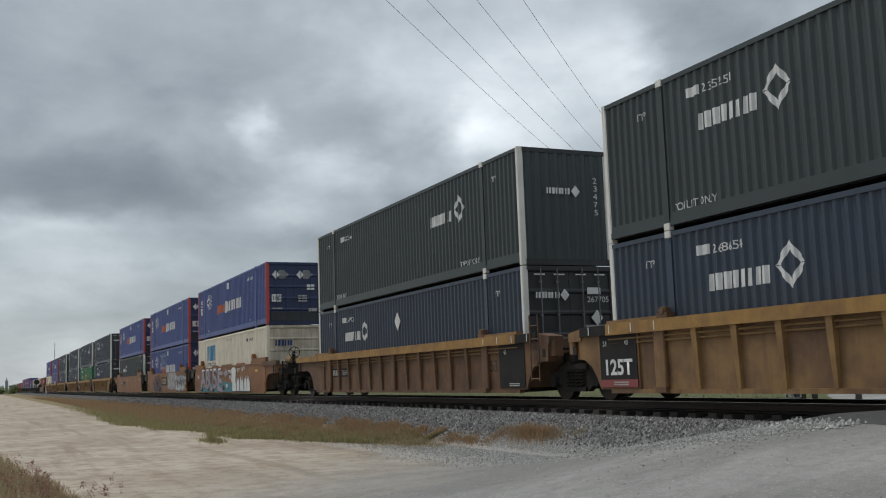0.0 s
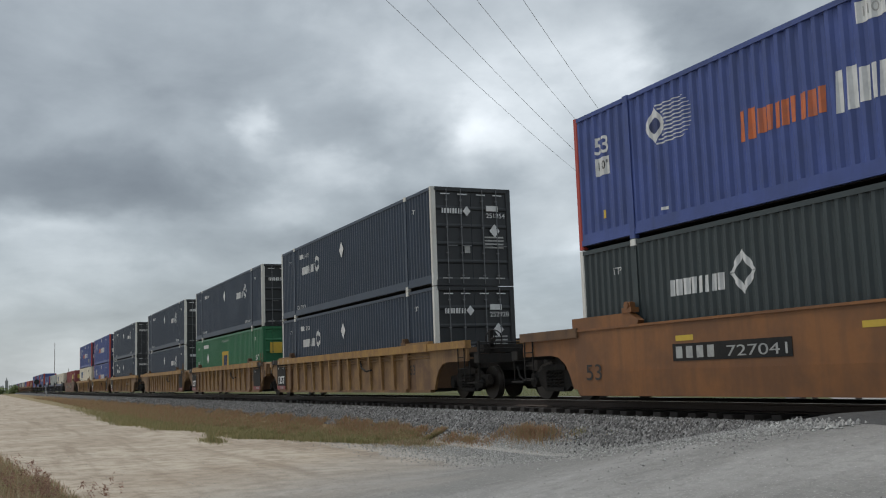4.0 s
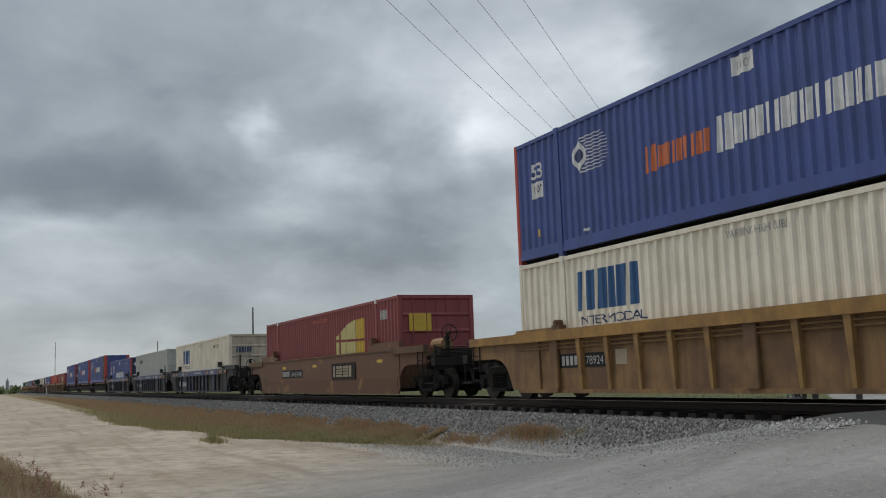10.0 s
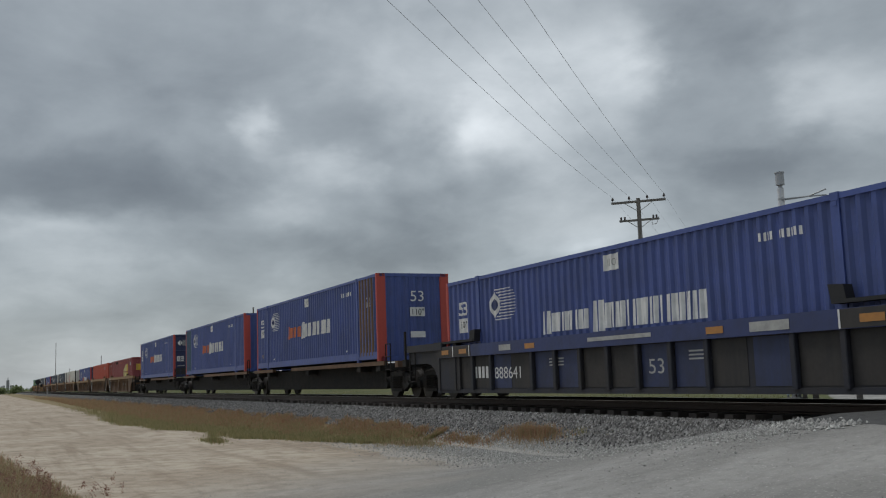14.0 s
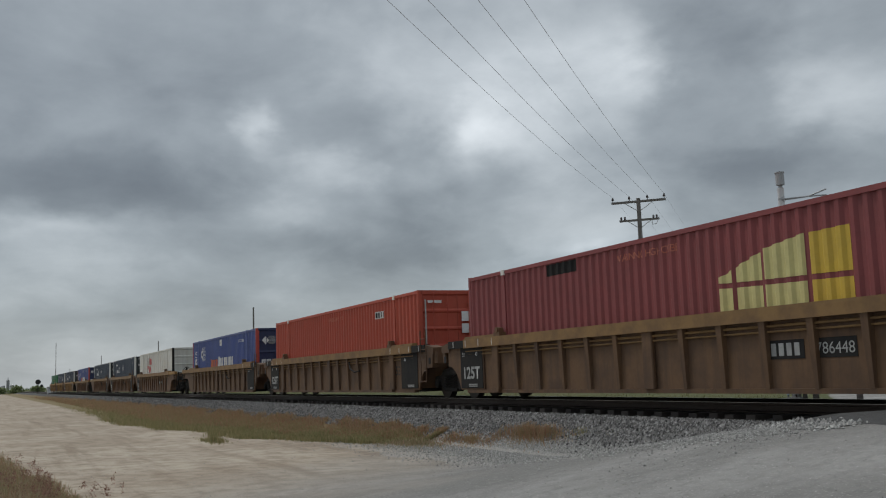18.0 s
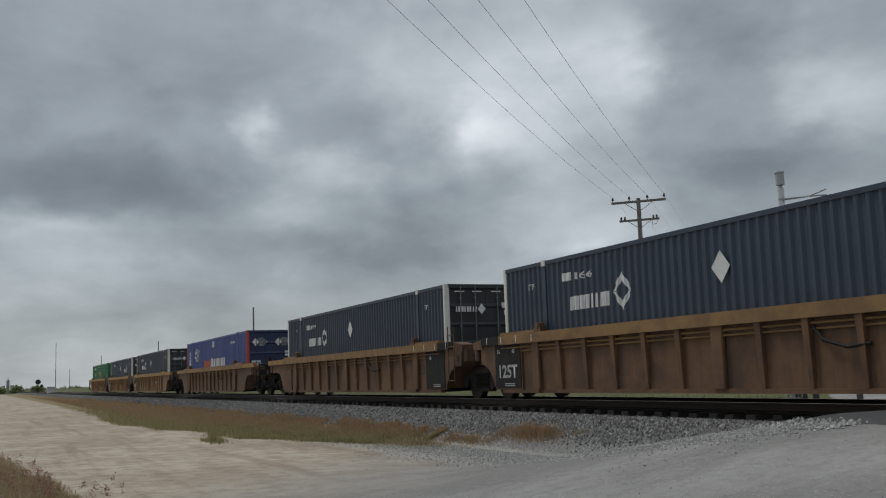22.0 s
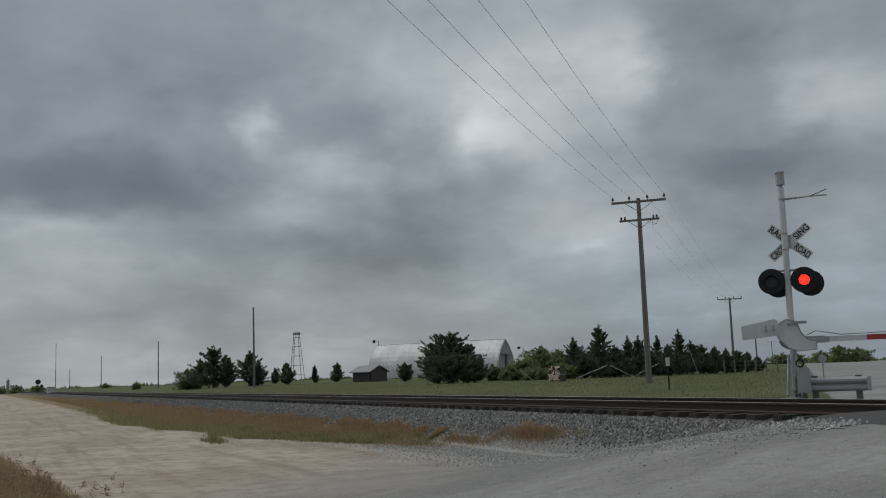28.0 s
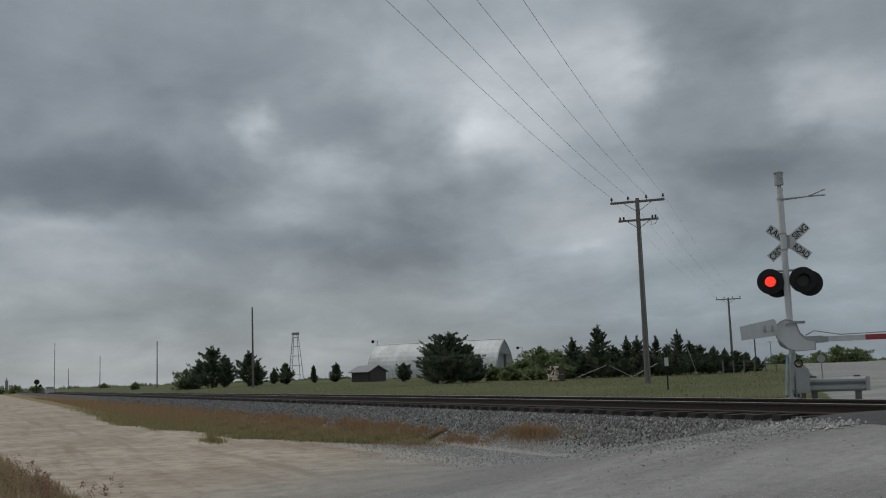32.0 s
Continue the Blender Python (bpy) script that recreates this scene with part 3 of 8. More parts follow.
def build_track():
    track = thing("railway_track", "straight railway track with rusty rails on dark wooden ties", "railway track", "", "structure")
    profile = [(-0.07, -0.17), (0.07, -0.17), (0.07, -0.155), (0.012, -0.135), (0.012, -0.045), (0.036, -0.035), (0.036, -0.004),
               (-0.036, -0.004), (-0.036, -0.035), (-0.012, -0.045), (-0.012, -0.135), (-0.07, -0.155)]
    for side in (-1, 1):
        c = side * 0.755
        part("rail", Shape().prism([(c + a, b) for a, b in profile], -1500, 300, "x"), "rail_steel", track)
        part("rail_head", Shape().box(-1500, 300, c - 0.033, c + 0.033, -0.006, 0.0), "rail_head", track, "polished steel running surface")
    near = Shape().box(-0.115, 0.115, -1.3, 1.3, -0.36, -0.172, 0.012).mesh("tie", "tie_wood")
    rng = random.Random(4)
    for i in range(290):
        ob = part("tie", near, "tie_wood", track)
        ob.matrix_basis = pose(-11.7 - 0.53 * i, rng.uniform(-0.05, 0.05), rng.uniform(-0.012, 0.006), 0, 0, rng.uniform(-1, 1))
    s = Shape()
    for i in range(290, 900):
        x = -11.7 - 0.53 * i
        s.box(x - 0.115, x + 0.115, -1.3, 1.3, -0.36, -0.172)
    part("far_ties", s, "tie_wood", track)["kind"] = "stuff"


build_track()


def scatter_stones(name, label, n, place, size, mat, seed):
    """Loose angular stones, six-cornered, lying on the ground."""
    rng = np.random.RandomState(seed)
    x, y = place(rng, n)
    z = ground_height(x, y)
    n = len(x)
    s = rng.uniform(size[0], size[1], n) * 0.5
    base = np.array([(1, 0, 0), (0, 1, 0), (-1, 0, 0), (0, -1, 0), (0.1, 0.1, 1), (0, 0, -0.6)], float)
    v = base[None] * s[:, None, None] * rng.uniform(0.6, 1.25, (n, 6, 3))
    a = rng.uniform(0, 6.28, n)
    ca, sa = np.cos(a)[:, None], np.sin(a)[:, None]
    vx, vy = v[..., 0] * ca - v[..., 1] * sa, v[..., 0] * sa + v[..., 1] * ca
    v = np.stack([vx + x[:, None], vy + y[:, None], v[..., 2] + z[:, None] + s[:, None] * 0.25], -1).reshape(-1, 3)
    tri = np.array([(0, 1, 4), (1, 2, 4), (2, 3, 4), (3, 0, 4), (1, 0, 5), (2, 1, 5), (3, 2, 5), (0, 3, 5)])
    f = (tri[None] + (np.arange(n) * 6)[:, None, None]).reshape(-1, 3)
    return loose(name, label, v.tolist(), f.tolist(), mat, "gravel")


def bed_place(rng, n):
    x = -11.2 - rng.exponential(22, n)
    y = -rng.uniform(1.34, 3.9, n)
    keep = (x > -110) & (x < -11.2) & (y > -3.0 + 0.35 * smooth(-24, -19, x) + 0.10 * np.sin(x * 1.3) - np.abs(rng.normal(0, 0.16, n)) * (x > -23))
    return x[keep], y[keep]


def toe_place(rng, n):
    x = -9.0 - rng.gamma(2.0, 4.0, n)
    y = -2.5 - np.abs(rng.normal(0, 1.0, n)) - 0.06 * np.maximum(-x - 12, 0) * rng.uniform(0, 1, n)
    keep = (x > -30) & (y < -2.45) & ((x < -13.2) | (y < -3.3))
    return x[keep], y[keep]


scatter_stones("ballast_gravel", "grey broken-stone ballast beside the rails", 120000, bed_place, (0.03, 0.085), "stones", 11)
scatter_stones("limestone_gravel", "pale crushed limestone along the foot of the ballast", 60000, toe_place, (0.012, 0.042), "pale_stones", 12)
def hump_foot(rng, n):
    u = rng.uniform(0, 1, n)
    return -13.4 + 4.4 * u, -2.2 - 1.35 * u + rng.normal(0, 0.18, n)


scatter_stones("edge_rocks", "pale broken rocks along the edge of the asphalt", 480, hump_foot, (0.025, 0.085), "pale_stones", 15)
scatter_stones("road_pebbles", "small pebbles scattered over the dirt road", 700,
               lambda rng, n: (-4.0 - rng.gamma(2.0, 7.0, n), rng.uniform(-12.2, -4.0, n)), (0.008, 0.026), "road_stones", 13)
scatter_stones("pale_road_gravel", "pale loose gravel on the crossing road", 2500,
               lambda rng, n: (-3.0 - rng.gamma(2.0, 4.5, n), rng.uniform(-11.5, -3.4, n)), (0.006, 0.02), "road_stones", 16)


# ---------------------------------------------------------------- the train
def corrugated(x0, x1, z0, z1, depth, pitch, y):
    """A corrugated steel sheet in the plane y, ribs towards -Y, with a back face 20 mm behind."""
    s = Shape()
    n = max(1, round((x1 - x0) / pitch))
    p = (x1 - x0) / n
    line = []
    for i in range(n):
        a = x0 + i * p
        line += [(a, 0.0), (a + 0.28 * p, 0.0), (a + 0.5 * p, depth), (a + 0.78 * p, depth)]
    line.append((x1, 0.0))
    v = [(px, y + d, z) for z in (z0, z1) for px, d in line]
    k = len(line)
    s.add(v, [(i, i + 1, k + i + 1, k + i) for i in range(k - 1)])
    return s


LEN, WID, TALL = 16.154, 2.59, 2.88
HW, HL = WID / 2, LEN / 2


def box_meshes(key, paint, rear_post, front_post, door, ribs=(0.276, 0.036)):
    """Shared meshes of one kind of container."""
    pitch, depth = ribs
    rails = Shape()
    sheet = Shape()
    for a, b in ((-HL + 0.12, -6.19), (-6.01, 6.01), (6.19, HL - 0.12)):
        part_sheet = corrugated(a, b, 0.31, TALL - 0.09, depth, pitch, -HW + 0.012)
        sheet.add(part_sheet.v, part_sheet.f)
    far_sheet = Shape().add([(x, -y, z) for x, y, z in sheet.v], sheet.f)
    out = {"near": sheet.mesh("side_panel", paint), "far": far_sheet.mesh("side_panel", paint)}
    out["rail_low"] = Shape().box(-HL + 0.1, HL - 0.1, -HW - 0.004, -HW + 0.07, 0.075, 0.19).box(-HL + 0.1, HL - 0.1, -HW + 0.010, -HW + 0.06, 0.19, 0.315).mesh("bottom_rail", paint)
    out["rail_top"] = Shape().box(-HL + 0.1, HL - 0.1, -HW - 0.002, -HW + 0.06, TALL - 0.10, TALL - 0.012).mesh("top_rail", paint)
    roof = Shape()
    n = 58
    for i in range(n):
        a = -HL + 0.1 + i * (LEN - 0.2) / n
        b = a + (LEN - 0.2) / n
        m = (a + b) / 2
        roof.add([(a, -HW + 0.05, TALL - 0.02), (m, -HW + 0.05, TALL - 0.004), (b, -HW + 0.05, TALL - 0.02),
                  (a, HW - 0.05, TALL - 0.02), (m, HW - 0.05, TALL - 0.004), (b, HW - 0.05, TALL - 0.02)], [(0, 1, 4, 3), (1, 2, 5, 4)])
    out["roof"] = roof.mesh("roof", paint)
    out["floor"] = Shape().box(-HL + 0.1, HL - 0.1, -HW + 0.08, HW - 0.08, 0.06, 0.16).mesh("floor", "truck_iron")
    out["post_rear"] = Shape().box(-HL, -HL + 0.14, -HW - 0.006, -HW + 0.15, 0, TALL, 0.02).mesh("corner_post", rear_post)
    out["post_front"] = Shape().box(HL - 0.125, HL, -HW - 0.006, -HW + 0.15, 0, TALL, 0.02).mesh("corner_post", front_post)
    out["post_door"] = Shape().box(HL - 0.17, HL, -HW - 0.006, -HW + 0.15, 0, TALL, 0.02).mesh("corner_post", door)
    out["post_nose"] = Shape().box(HL - 0.14, HL, -HW - 0.006, -HW + 0.32, 0, TALL, 0.02).mesh("corner_post", front_post)
    out["post_nose_far"] = Shape().box(HL - 0.14, HL, HW - 0.32, HW + 0.006, 0, TALL, 0.02).mesh("corner_post", front_post)
    lift = Shape().box(-0.085, 0.085, -HW - 0.012, -HW + 0.08, 0.0, TALL + 0.005)
    lift.box(-0.05, 0.05, -HW - 0.02, -HW - 0.01, TALL - 0.2, TALL - 0.02)
    out["lift"] = lift.mesh("lift_post", paint)
    out["casting"] = Shape().box(-0.09, 0.09, -HW - 0.022, -HW + 0.1, -0.005, 0.125, 0.015).mesh("corner_casting", "post_white" if front_post != "post_red" else paint)
    end = Shape()
    line = []
    for i in range(9):
        w = (WID - 0.28) / 9
        a = -HW + 0.14 + i * w
        line += [(0.0, a), (0.0, a + w * 0.3), (0.035, a + w * 0.5), (0.035, a + w * 0.8)]
    line.append((0.0, HW - 0.14))
    k = len(line)
    end.add([(d, y, z) for z in (0.15, TALL - 0.1) for d, y in line], [(i, i + 1, k + i + 1, k + i) for i in range(k - 1)])
    out["nose"] = end.mesh("end_panel", paint)
    out["sill"] = Shape().box(-0.06, 0.06, -HW + 0.1, HW - 0.1, 0, 0.15).mesh("end_sill", door)
    out["header"] = Shape().box(-0.06, 0.06, -HW + 0.1, HW - 0.1, TALL - 0.11, TALL).mesh("end_header", door)
    leaf = Shape()
    zs = np.linspace(0.15, TALL - 0.11, 6)
    line = []
    for z0, z1 in zip(zs, zs[1:]):
        line += [(0.0, z0), (0.0, z0 + 0.04), (-0.03, z0 + 0.09), (-0.03, z1 - 0.04)]
    line.append((0.0, zs[-1]))
    k = len(line)
    leaf.add([(d, y, z) for y in (0.0, 1.15) for d, z in line], [(i, i + 1, k + i + 1, k + i) for i in range(k - 1)])
    out["leaf"] = leaf.mesh("door_leaf", door)
    rod = Shape().tube((0.045, 0, 0.06), (0.045, 0, TALL - 0.05), 0.014, 6)
    for z in (0.3, 0.95, 1.7, 2.5):
        rod.box(0.0, 0.055, -0.03, 0.03, z - 0.02, z + 0.02)
    rod.box(0.05, 0.07, 0.0, 0.3, 1.15, 1.175)
    out["rod"] = rod.mesh("lock_rod", "rod_grey" if door == "door_black" else door)
    return out


BOX = {}


def wordmark(parent, x, y, z, widths, high, mat, first=1.0, gap=0.22):
    """A brand name as a row of plain upright bars of its size and colour; the first bar carries the others."""
    base = None
    for i, w in enumerate(widths):
        h = high * (first if i == 0 else 1.0)
        lo = z - (h - high) * 0.4
        for a, b in (((0.0, 0.30), (0.55, 1.0)), ((0.0, 0.52), (0.66, 1.0)), ((0.0, 0.40), (0.52, 0.90)))[i % 3]:
            bar = Shape().add([(x + a * w, y, lo), (x + b * w, y, lo), (x + b * w + 0.05 * h, y, lo + h), (x + a * w + 0.05 * h, y, lo + h)], [(0, 1, 2, 3)])
            if base is None:
                base = part("brand_mark", bar, mat, parent)
            else:
                part("brand_bar", bar, mat, base)
        x += w * (1 + gap)
    return base


def diamond(parent, x, y, z, r, mat, hole=0.0, name="placard"):
    s = Shape()
    o = [(x - r * 0.85, z), (x, z - r), (x + r * 0.85, z), (x, z + r)]
    if hole:
        i = [(x - r * 0.85 * hole, z), (x, z - r * hole), (x + r * 0.85 * hole, z), (x, z + r * hole)]
        for k in range(4):
            a, b, c, d = o[k], o[(k + 1) % 4], i[(k + 1) % 4], i[k]
            e = lambda p, q, u: (p[0] + (q[0] - p[0]) * u, p[1] + (q[1] - p[1]) * u)
            quad = [e(a, b, 0.02), e(a, b, 0.98), e(d, c, 0.98), e(d, c, 0.02)]
            s.add([(px, y, pz) for px, pz in quad], [(0, 1, 2, 3)])
    else:
        s.add([(px, y, pz) for px, pz in o], [(0, 1, 2, 3)])
    return part(name, s, mat, parent)


def plate(parent, x0, x1, y, z0, z1, mat, name="label_plate", label=""):
    return part(name, Shape().add([(x0, y, z0), (x1, y, z0), (x1, y, z1), (x0, y, z1)], [(0, 1, 2, 3)]), mat, parent, label)


def end_text(parent, text, size, mat, y, z, width=None):
    """Lettering on the forward end of a container."""
    ob = part("lettering", letters(text, size, mat, width), mat, parent)
    ob.matrix_basis = pose(HL + 0.03, y, z, 0, 0, 90)
    return ob


def end_plate(parent, y0, y1, z0, z1, mat, name="label_plate"):
    return part(name, Shape().add([(HL + 0.02, y0, z0), (HL + 0.02, y1, z0), (HL + 0.02, y1, z1), (HL + 0.02, y0, z1)], [(0, 1, 2, 3)]), mat, parent)


def end_diamond(parent, y, z, r, mat, stretch=0.85):
    o = [(y - r * stretch, z), (y, z - r), (y + r * stretch, z), (y, z + r)]
    return part("placard", Shape().add([(HL + 0.022, a, b) for a, b in o], [(0, 1, 2, 3)]), mat, parent)


def container(paint, post_r, post_f, door, label, nose=False, group="containers on the train"):
    key = (paint, post_r, post_f, door)
    if key not in BOX:
        BOX[key] = box_meshes(key, *key, ribs=(0.232, 0.040) if paint[:4] == "umax" else (0.95, 0.006) if paint == "white_box" else (0.276, 0.042))
    me = BOX[key]
    c = thing("shipping_container", label, "container", group)
    part("side_panel", me["near"], "", c), part("side_panel", me["far"], "", c)
    for side in (0, 180):
        # the far side mirrors the near one by a half turn
        for nm, k in (("bottom_rail", "rail_low"), ("top_rail", "rail_top")):
            part(nm, me[k], "", c).matrix_basis = pose(0, 0, 0, 0, 0, side)
        for x in (-6.1, 6.1):
            part("lift_post", me["lift"], "", c).matrix_basis = pose(x, 0, 0, 0, 0, side)
            for z in (0.0, TALL - 0.12):
                part("corner_casting", me["casting"], "", c).matrix_basis = pose(x, 0, z, 0, 0, side)
    part("roof", me["roof"], "", c), part("floor", me["floor"], "", c)
    for k in ("post_rear", "post_front"):
        if nose and k == "post_front" and post_f == "post_red":
            part("corner_post", me["post_nose"], "", c), part("corner_post", me["post_nose_far"], "", c)
            continue
        part("corner_post", me[k], "", c)
        far = me[k] if nose or k == "post_rear" else me["post_door"]
        part("corner_post", far, "", c).matrix_basis = pose(0, 2 * HW - 0.144, 0)
    part("end_panel", me["nose"], "", c).matrix_basis = pose(-HL + 0.02, 0, 0)
    for x in (-HL + 0.06, HL - 0.06):
        part("end_sill", me["sill"], "", c).matrix_basis = pose(x, 0, 0)
        part("end_header", me["header"], "", c).matrix_basis = pose(x, 0, 0)
    if nose:
        part("end_panel", me["nose"], "", c).matrix_basis = pose(HL - 0.04, 0, 0)
    else:
        a = part("door", me["leaf"], "", c)
        a.matrix_basis = pose(HL - 0.02, 0.005, 0)
        b = part("door", me["leaf"], "", c)
        b.matrix_basis = pose(HL - 0.02, -1.155, 0)
        for leaf in (a, b):
            for y in (0.34, 0.8):
                part("lock_rod", me["rod"], "", leaf).matrix_basis = pose(0, y, 0)
    return c


Y = -HW - 0.006
COUNT = [0]


MARKS = ("brand_mark", "brand_bar", "emblem", "emblem_core", "emblem_stripes", "emblem_frame", "label_plate", "stencil_mark", "lettering", "reflector", "scuff",
         "rust_patch", "sprayed_outline", "painted_scrawl")


def conform(c, pitch, depth):
    """Lays the painted marks of a container into the ribs of its side sheet."""
    line = []
    for a, b in ((-HL + 0.12, -6.19), (-6.01, 6.01), (6.19, HL - 0.12)):
        n = max(1, round((b - a) / pitch))
        p = (b - a) / n
        for i in range(n):
            line += [(a + i * p, 0.0), (a + (i + 0.28) * p, 0.0), (a + (i + 0.5) * p, depth), (a + (i + 0.78) * p, depth)]
        line.append((b, 0.0))
    xs, ds = [q[0] for q in line], [q[1] for q in line]
    front = [ob for ob in c.children if ob.name.split(".")[0] in MARKS]
    for ob in front + [k for m in front if m.name.startswith("brand_mark") for k in m.children]:
        owner = ob.parent if ob.parent != c else None
        if abs(ob.matrix_basis[0][0] - 1) > 0.01 or (owner and abs(owner.matrix_basis[0][0] - 1) > 0.01):
            continue
        at = ob.matrix_basis.translation
        if not all(-HW - 0.04 < v.co.y + at.y < -HW + 0.001 for v in ob.data.vertices):
            continue
        me = ob.data.copy()
        bm = bmesh.new()
        bm.from_mesh(me)
        lo, hi = min(v.co.x for v in bm.verts) + at.x, max(v.co.x for v in bm.verts) + at.x
        for x in xs:
            if lo + 0.003 < x < hi - 0.003:
                bmesh.ops.bisect_plane(bm, geom=bm.verts[:] + bm.edges[:] + bm.faces[:], plane_co=(x - at.x, 0, 0), plane_no=(1, 0, 0))
        for v in bm.verts:
            v.co.y += -HW + 0.012 + float(np.interp(v.co.x + at.x, xs, ds)) - 0.006 - Y
        bm.to_mesh(me)
        bm.free()
        ob.data = me


def umax(paint, logo="rear", placard=None, nose=False, number="", low=False, shift=0.0):
    word = "dark grey-green" if paint == "umax_green" else "dark navy"
    c = container(paint, "post_white", "post_white", "door_black", f"{word} corrugated container with white corner posts and diamond mark", nose)
    x = {"rear": -5.03, "front": 2.66}[logo] + shift
    wordmark(c, x, Y, 1.66, (0.31, 0.38, 0.34, 0.30), 0.30, "mark_white", gap=0.14)
    diamond(c, x + 1.98, Y, 1.92, 0.40, "mark_white", 0.60, "emblem")
    lettering("ITP", 0.2, "mark_white", c, -6.85, Y, 2.26, 0.28)
    lettering("ITP", 0.2, "mark_white", c, 6.6, Y, 2.26, 0.28)
    if number:
        part("stencil_mark", Shape().box(-5.32, -4.98, Y - 0.001, Y, 2.32, 2.5), "mark_white", c)
        lettering(number, 0.22, "mark_white", c, -4.9, Y, 2.32, 0.8)
    lettering("TOP LIFT ONLY", 0.2, "mark_white", c, -5.88 if logo == "rear" else 4.65, Y, 0.32, 1.18)
    if logo == "front":
        lettering("TOP LIFT ONLY", 0.2, "mark_white", c, -5.95, Y, 0.32, 1.15)
    if placard is not None:
        diamond(c, placard, Y, 2.06, 0.29, "mark_white")
    if nose:
        wordmark(c, 0, 0, 0, (0.13, 0.15, 0.15, 0.13), 0.15, "mark_white").matrix_basis = pose(HL + 0.03, -0.55, 1.75, 0, 0, 90)
        end_diamond(c, 0.28, 1.83, 0.15, "mark_white")
        for k, ch in enumerate("23475"):
            end_text(c, ch, 0.2, "mark_white", 0.78, 2.05 - 0.2 * k, 0.12)
    if not nose:
        wordmark(c, 0, 0, 0, (0.13, 0.15, 0.15, 0.13), 0.15, "mark_white").matrix_basis = pose(HL + 0.03, -0.98, 2.1, 0, 0, 90)
        end_diamond(c, -0.17, 2.18, 0.15, "mark_white")
        end_text(c, number or "247467", 0.2, "mark_white", 0.45, 2.0, 0.62)
        part("stencil_mark", Shape().box(HL + 0.02, HL + 0.022, 0.47, 0.85, 2.2, 2.36), "mark_white", c)
        end_diamond(c, 0.72, 1.62, 0.2, "mark_white")
        for y0 in (-1.0, -0.45, 0.15, 0.7):
            end_plate(c, y0, y0 + 0.3, 0.2, 0.235, "mark_grey", "reflector")
            end_plate(c, y0, y0 + 0.3, 2.66, 2.69, "mark_white", "reflector")
        end_plate(c, -0.28, -0.1, 0.95, 1.15, "mark_grey")
        for z in (1.1, 1.2, 1.3, 1.4):
            end_plate(c, 0.38, 1.0, z, z + 0.045, "mark_grey", "stencil_mark")
    return c


def globe(c, x, z, r, mat="mark_white", put=None):
    """The diamond badge with its fan of thin stripes."""
    a = diamond(c, x, Y, z, r, mat, 0.0, "emblem")
    b = part("emblem_core", Shape().prism([(x + r * .42 * math.cos(k), z + r * .42 * math.sin(k)) for k in np.arange(0, 6.28, 0.45)], Y - 0.003, Y - 0.001, "y"), "chord_blue", c)
    s = Shape()
    for i in range(11):
        u = -1 + 2 * i / 10
        zz = z + u * r * 0.98
        x0 = x + r * 0.85 * (1 - abs(u)) + 0.05
        x1 = x + r * (2.9 - 0.55 * abs(u) ** 2)
        s.add([(x0, Y, zz - r * 0.04), (x1, Y, zz - r * 0.02), (x1, Y, zz + r * 0.02), (x0, Y, zz + r * 0.04)], [(0, 1, 2, 3)])
    f = part("emblem_stripes", s, mat, c)
    return a, b, f


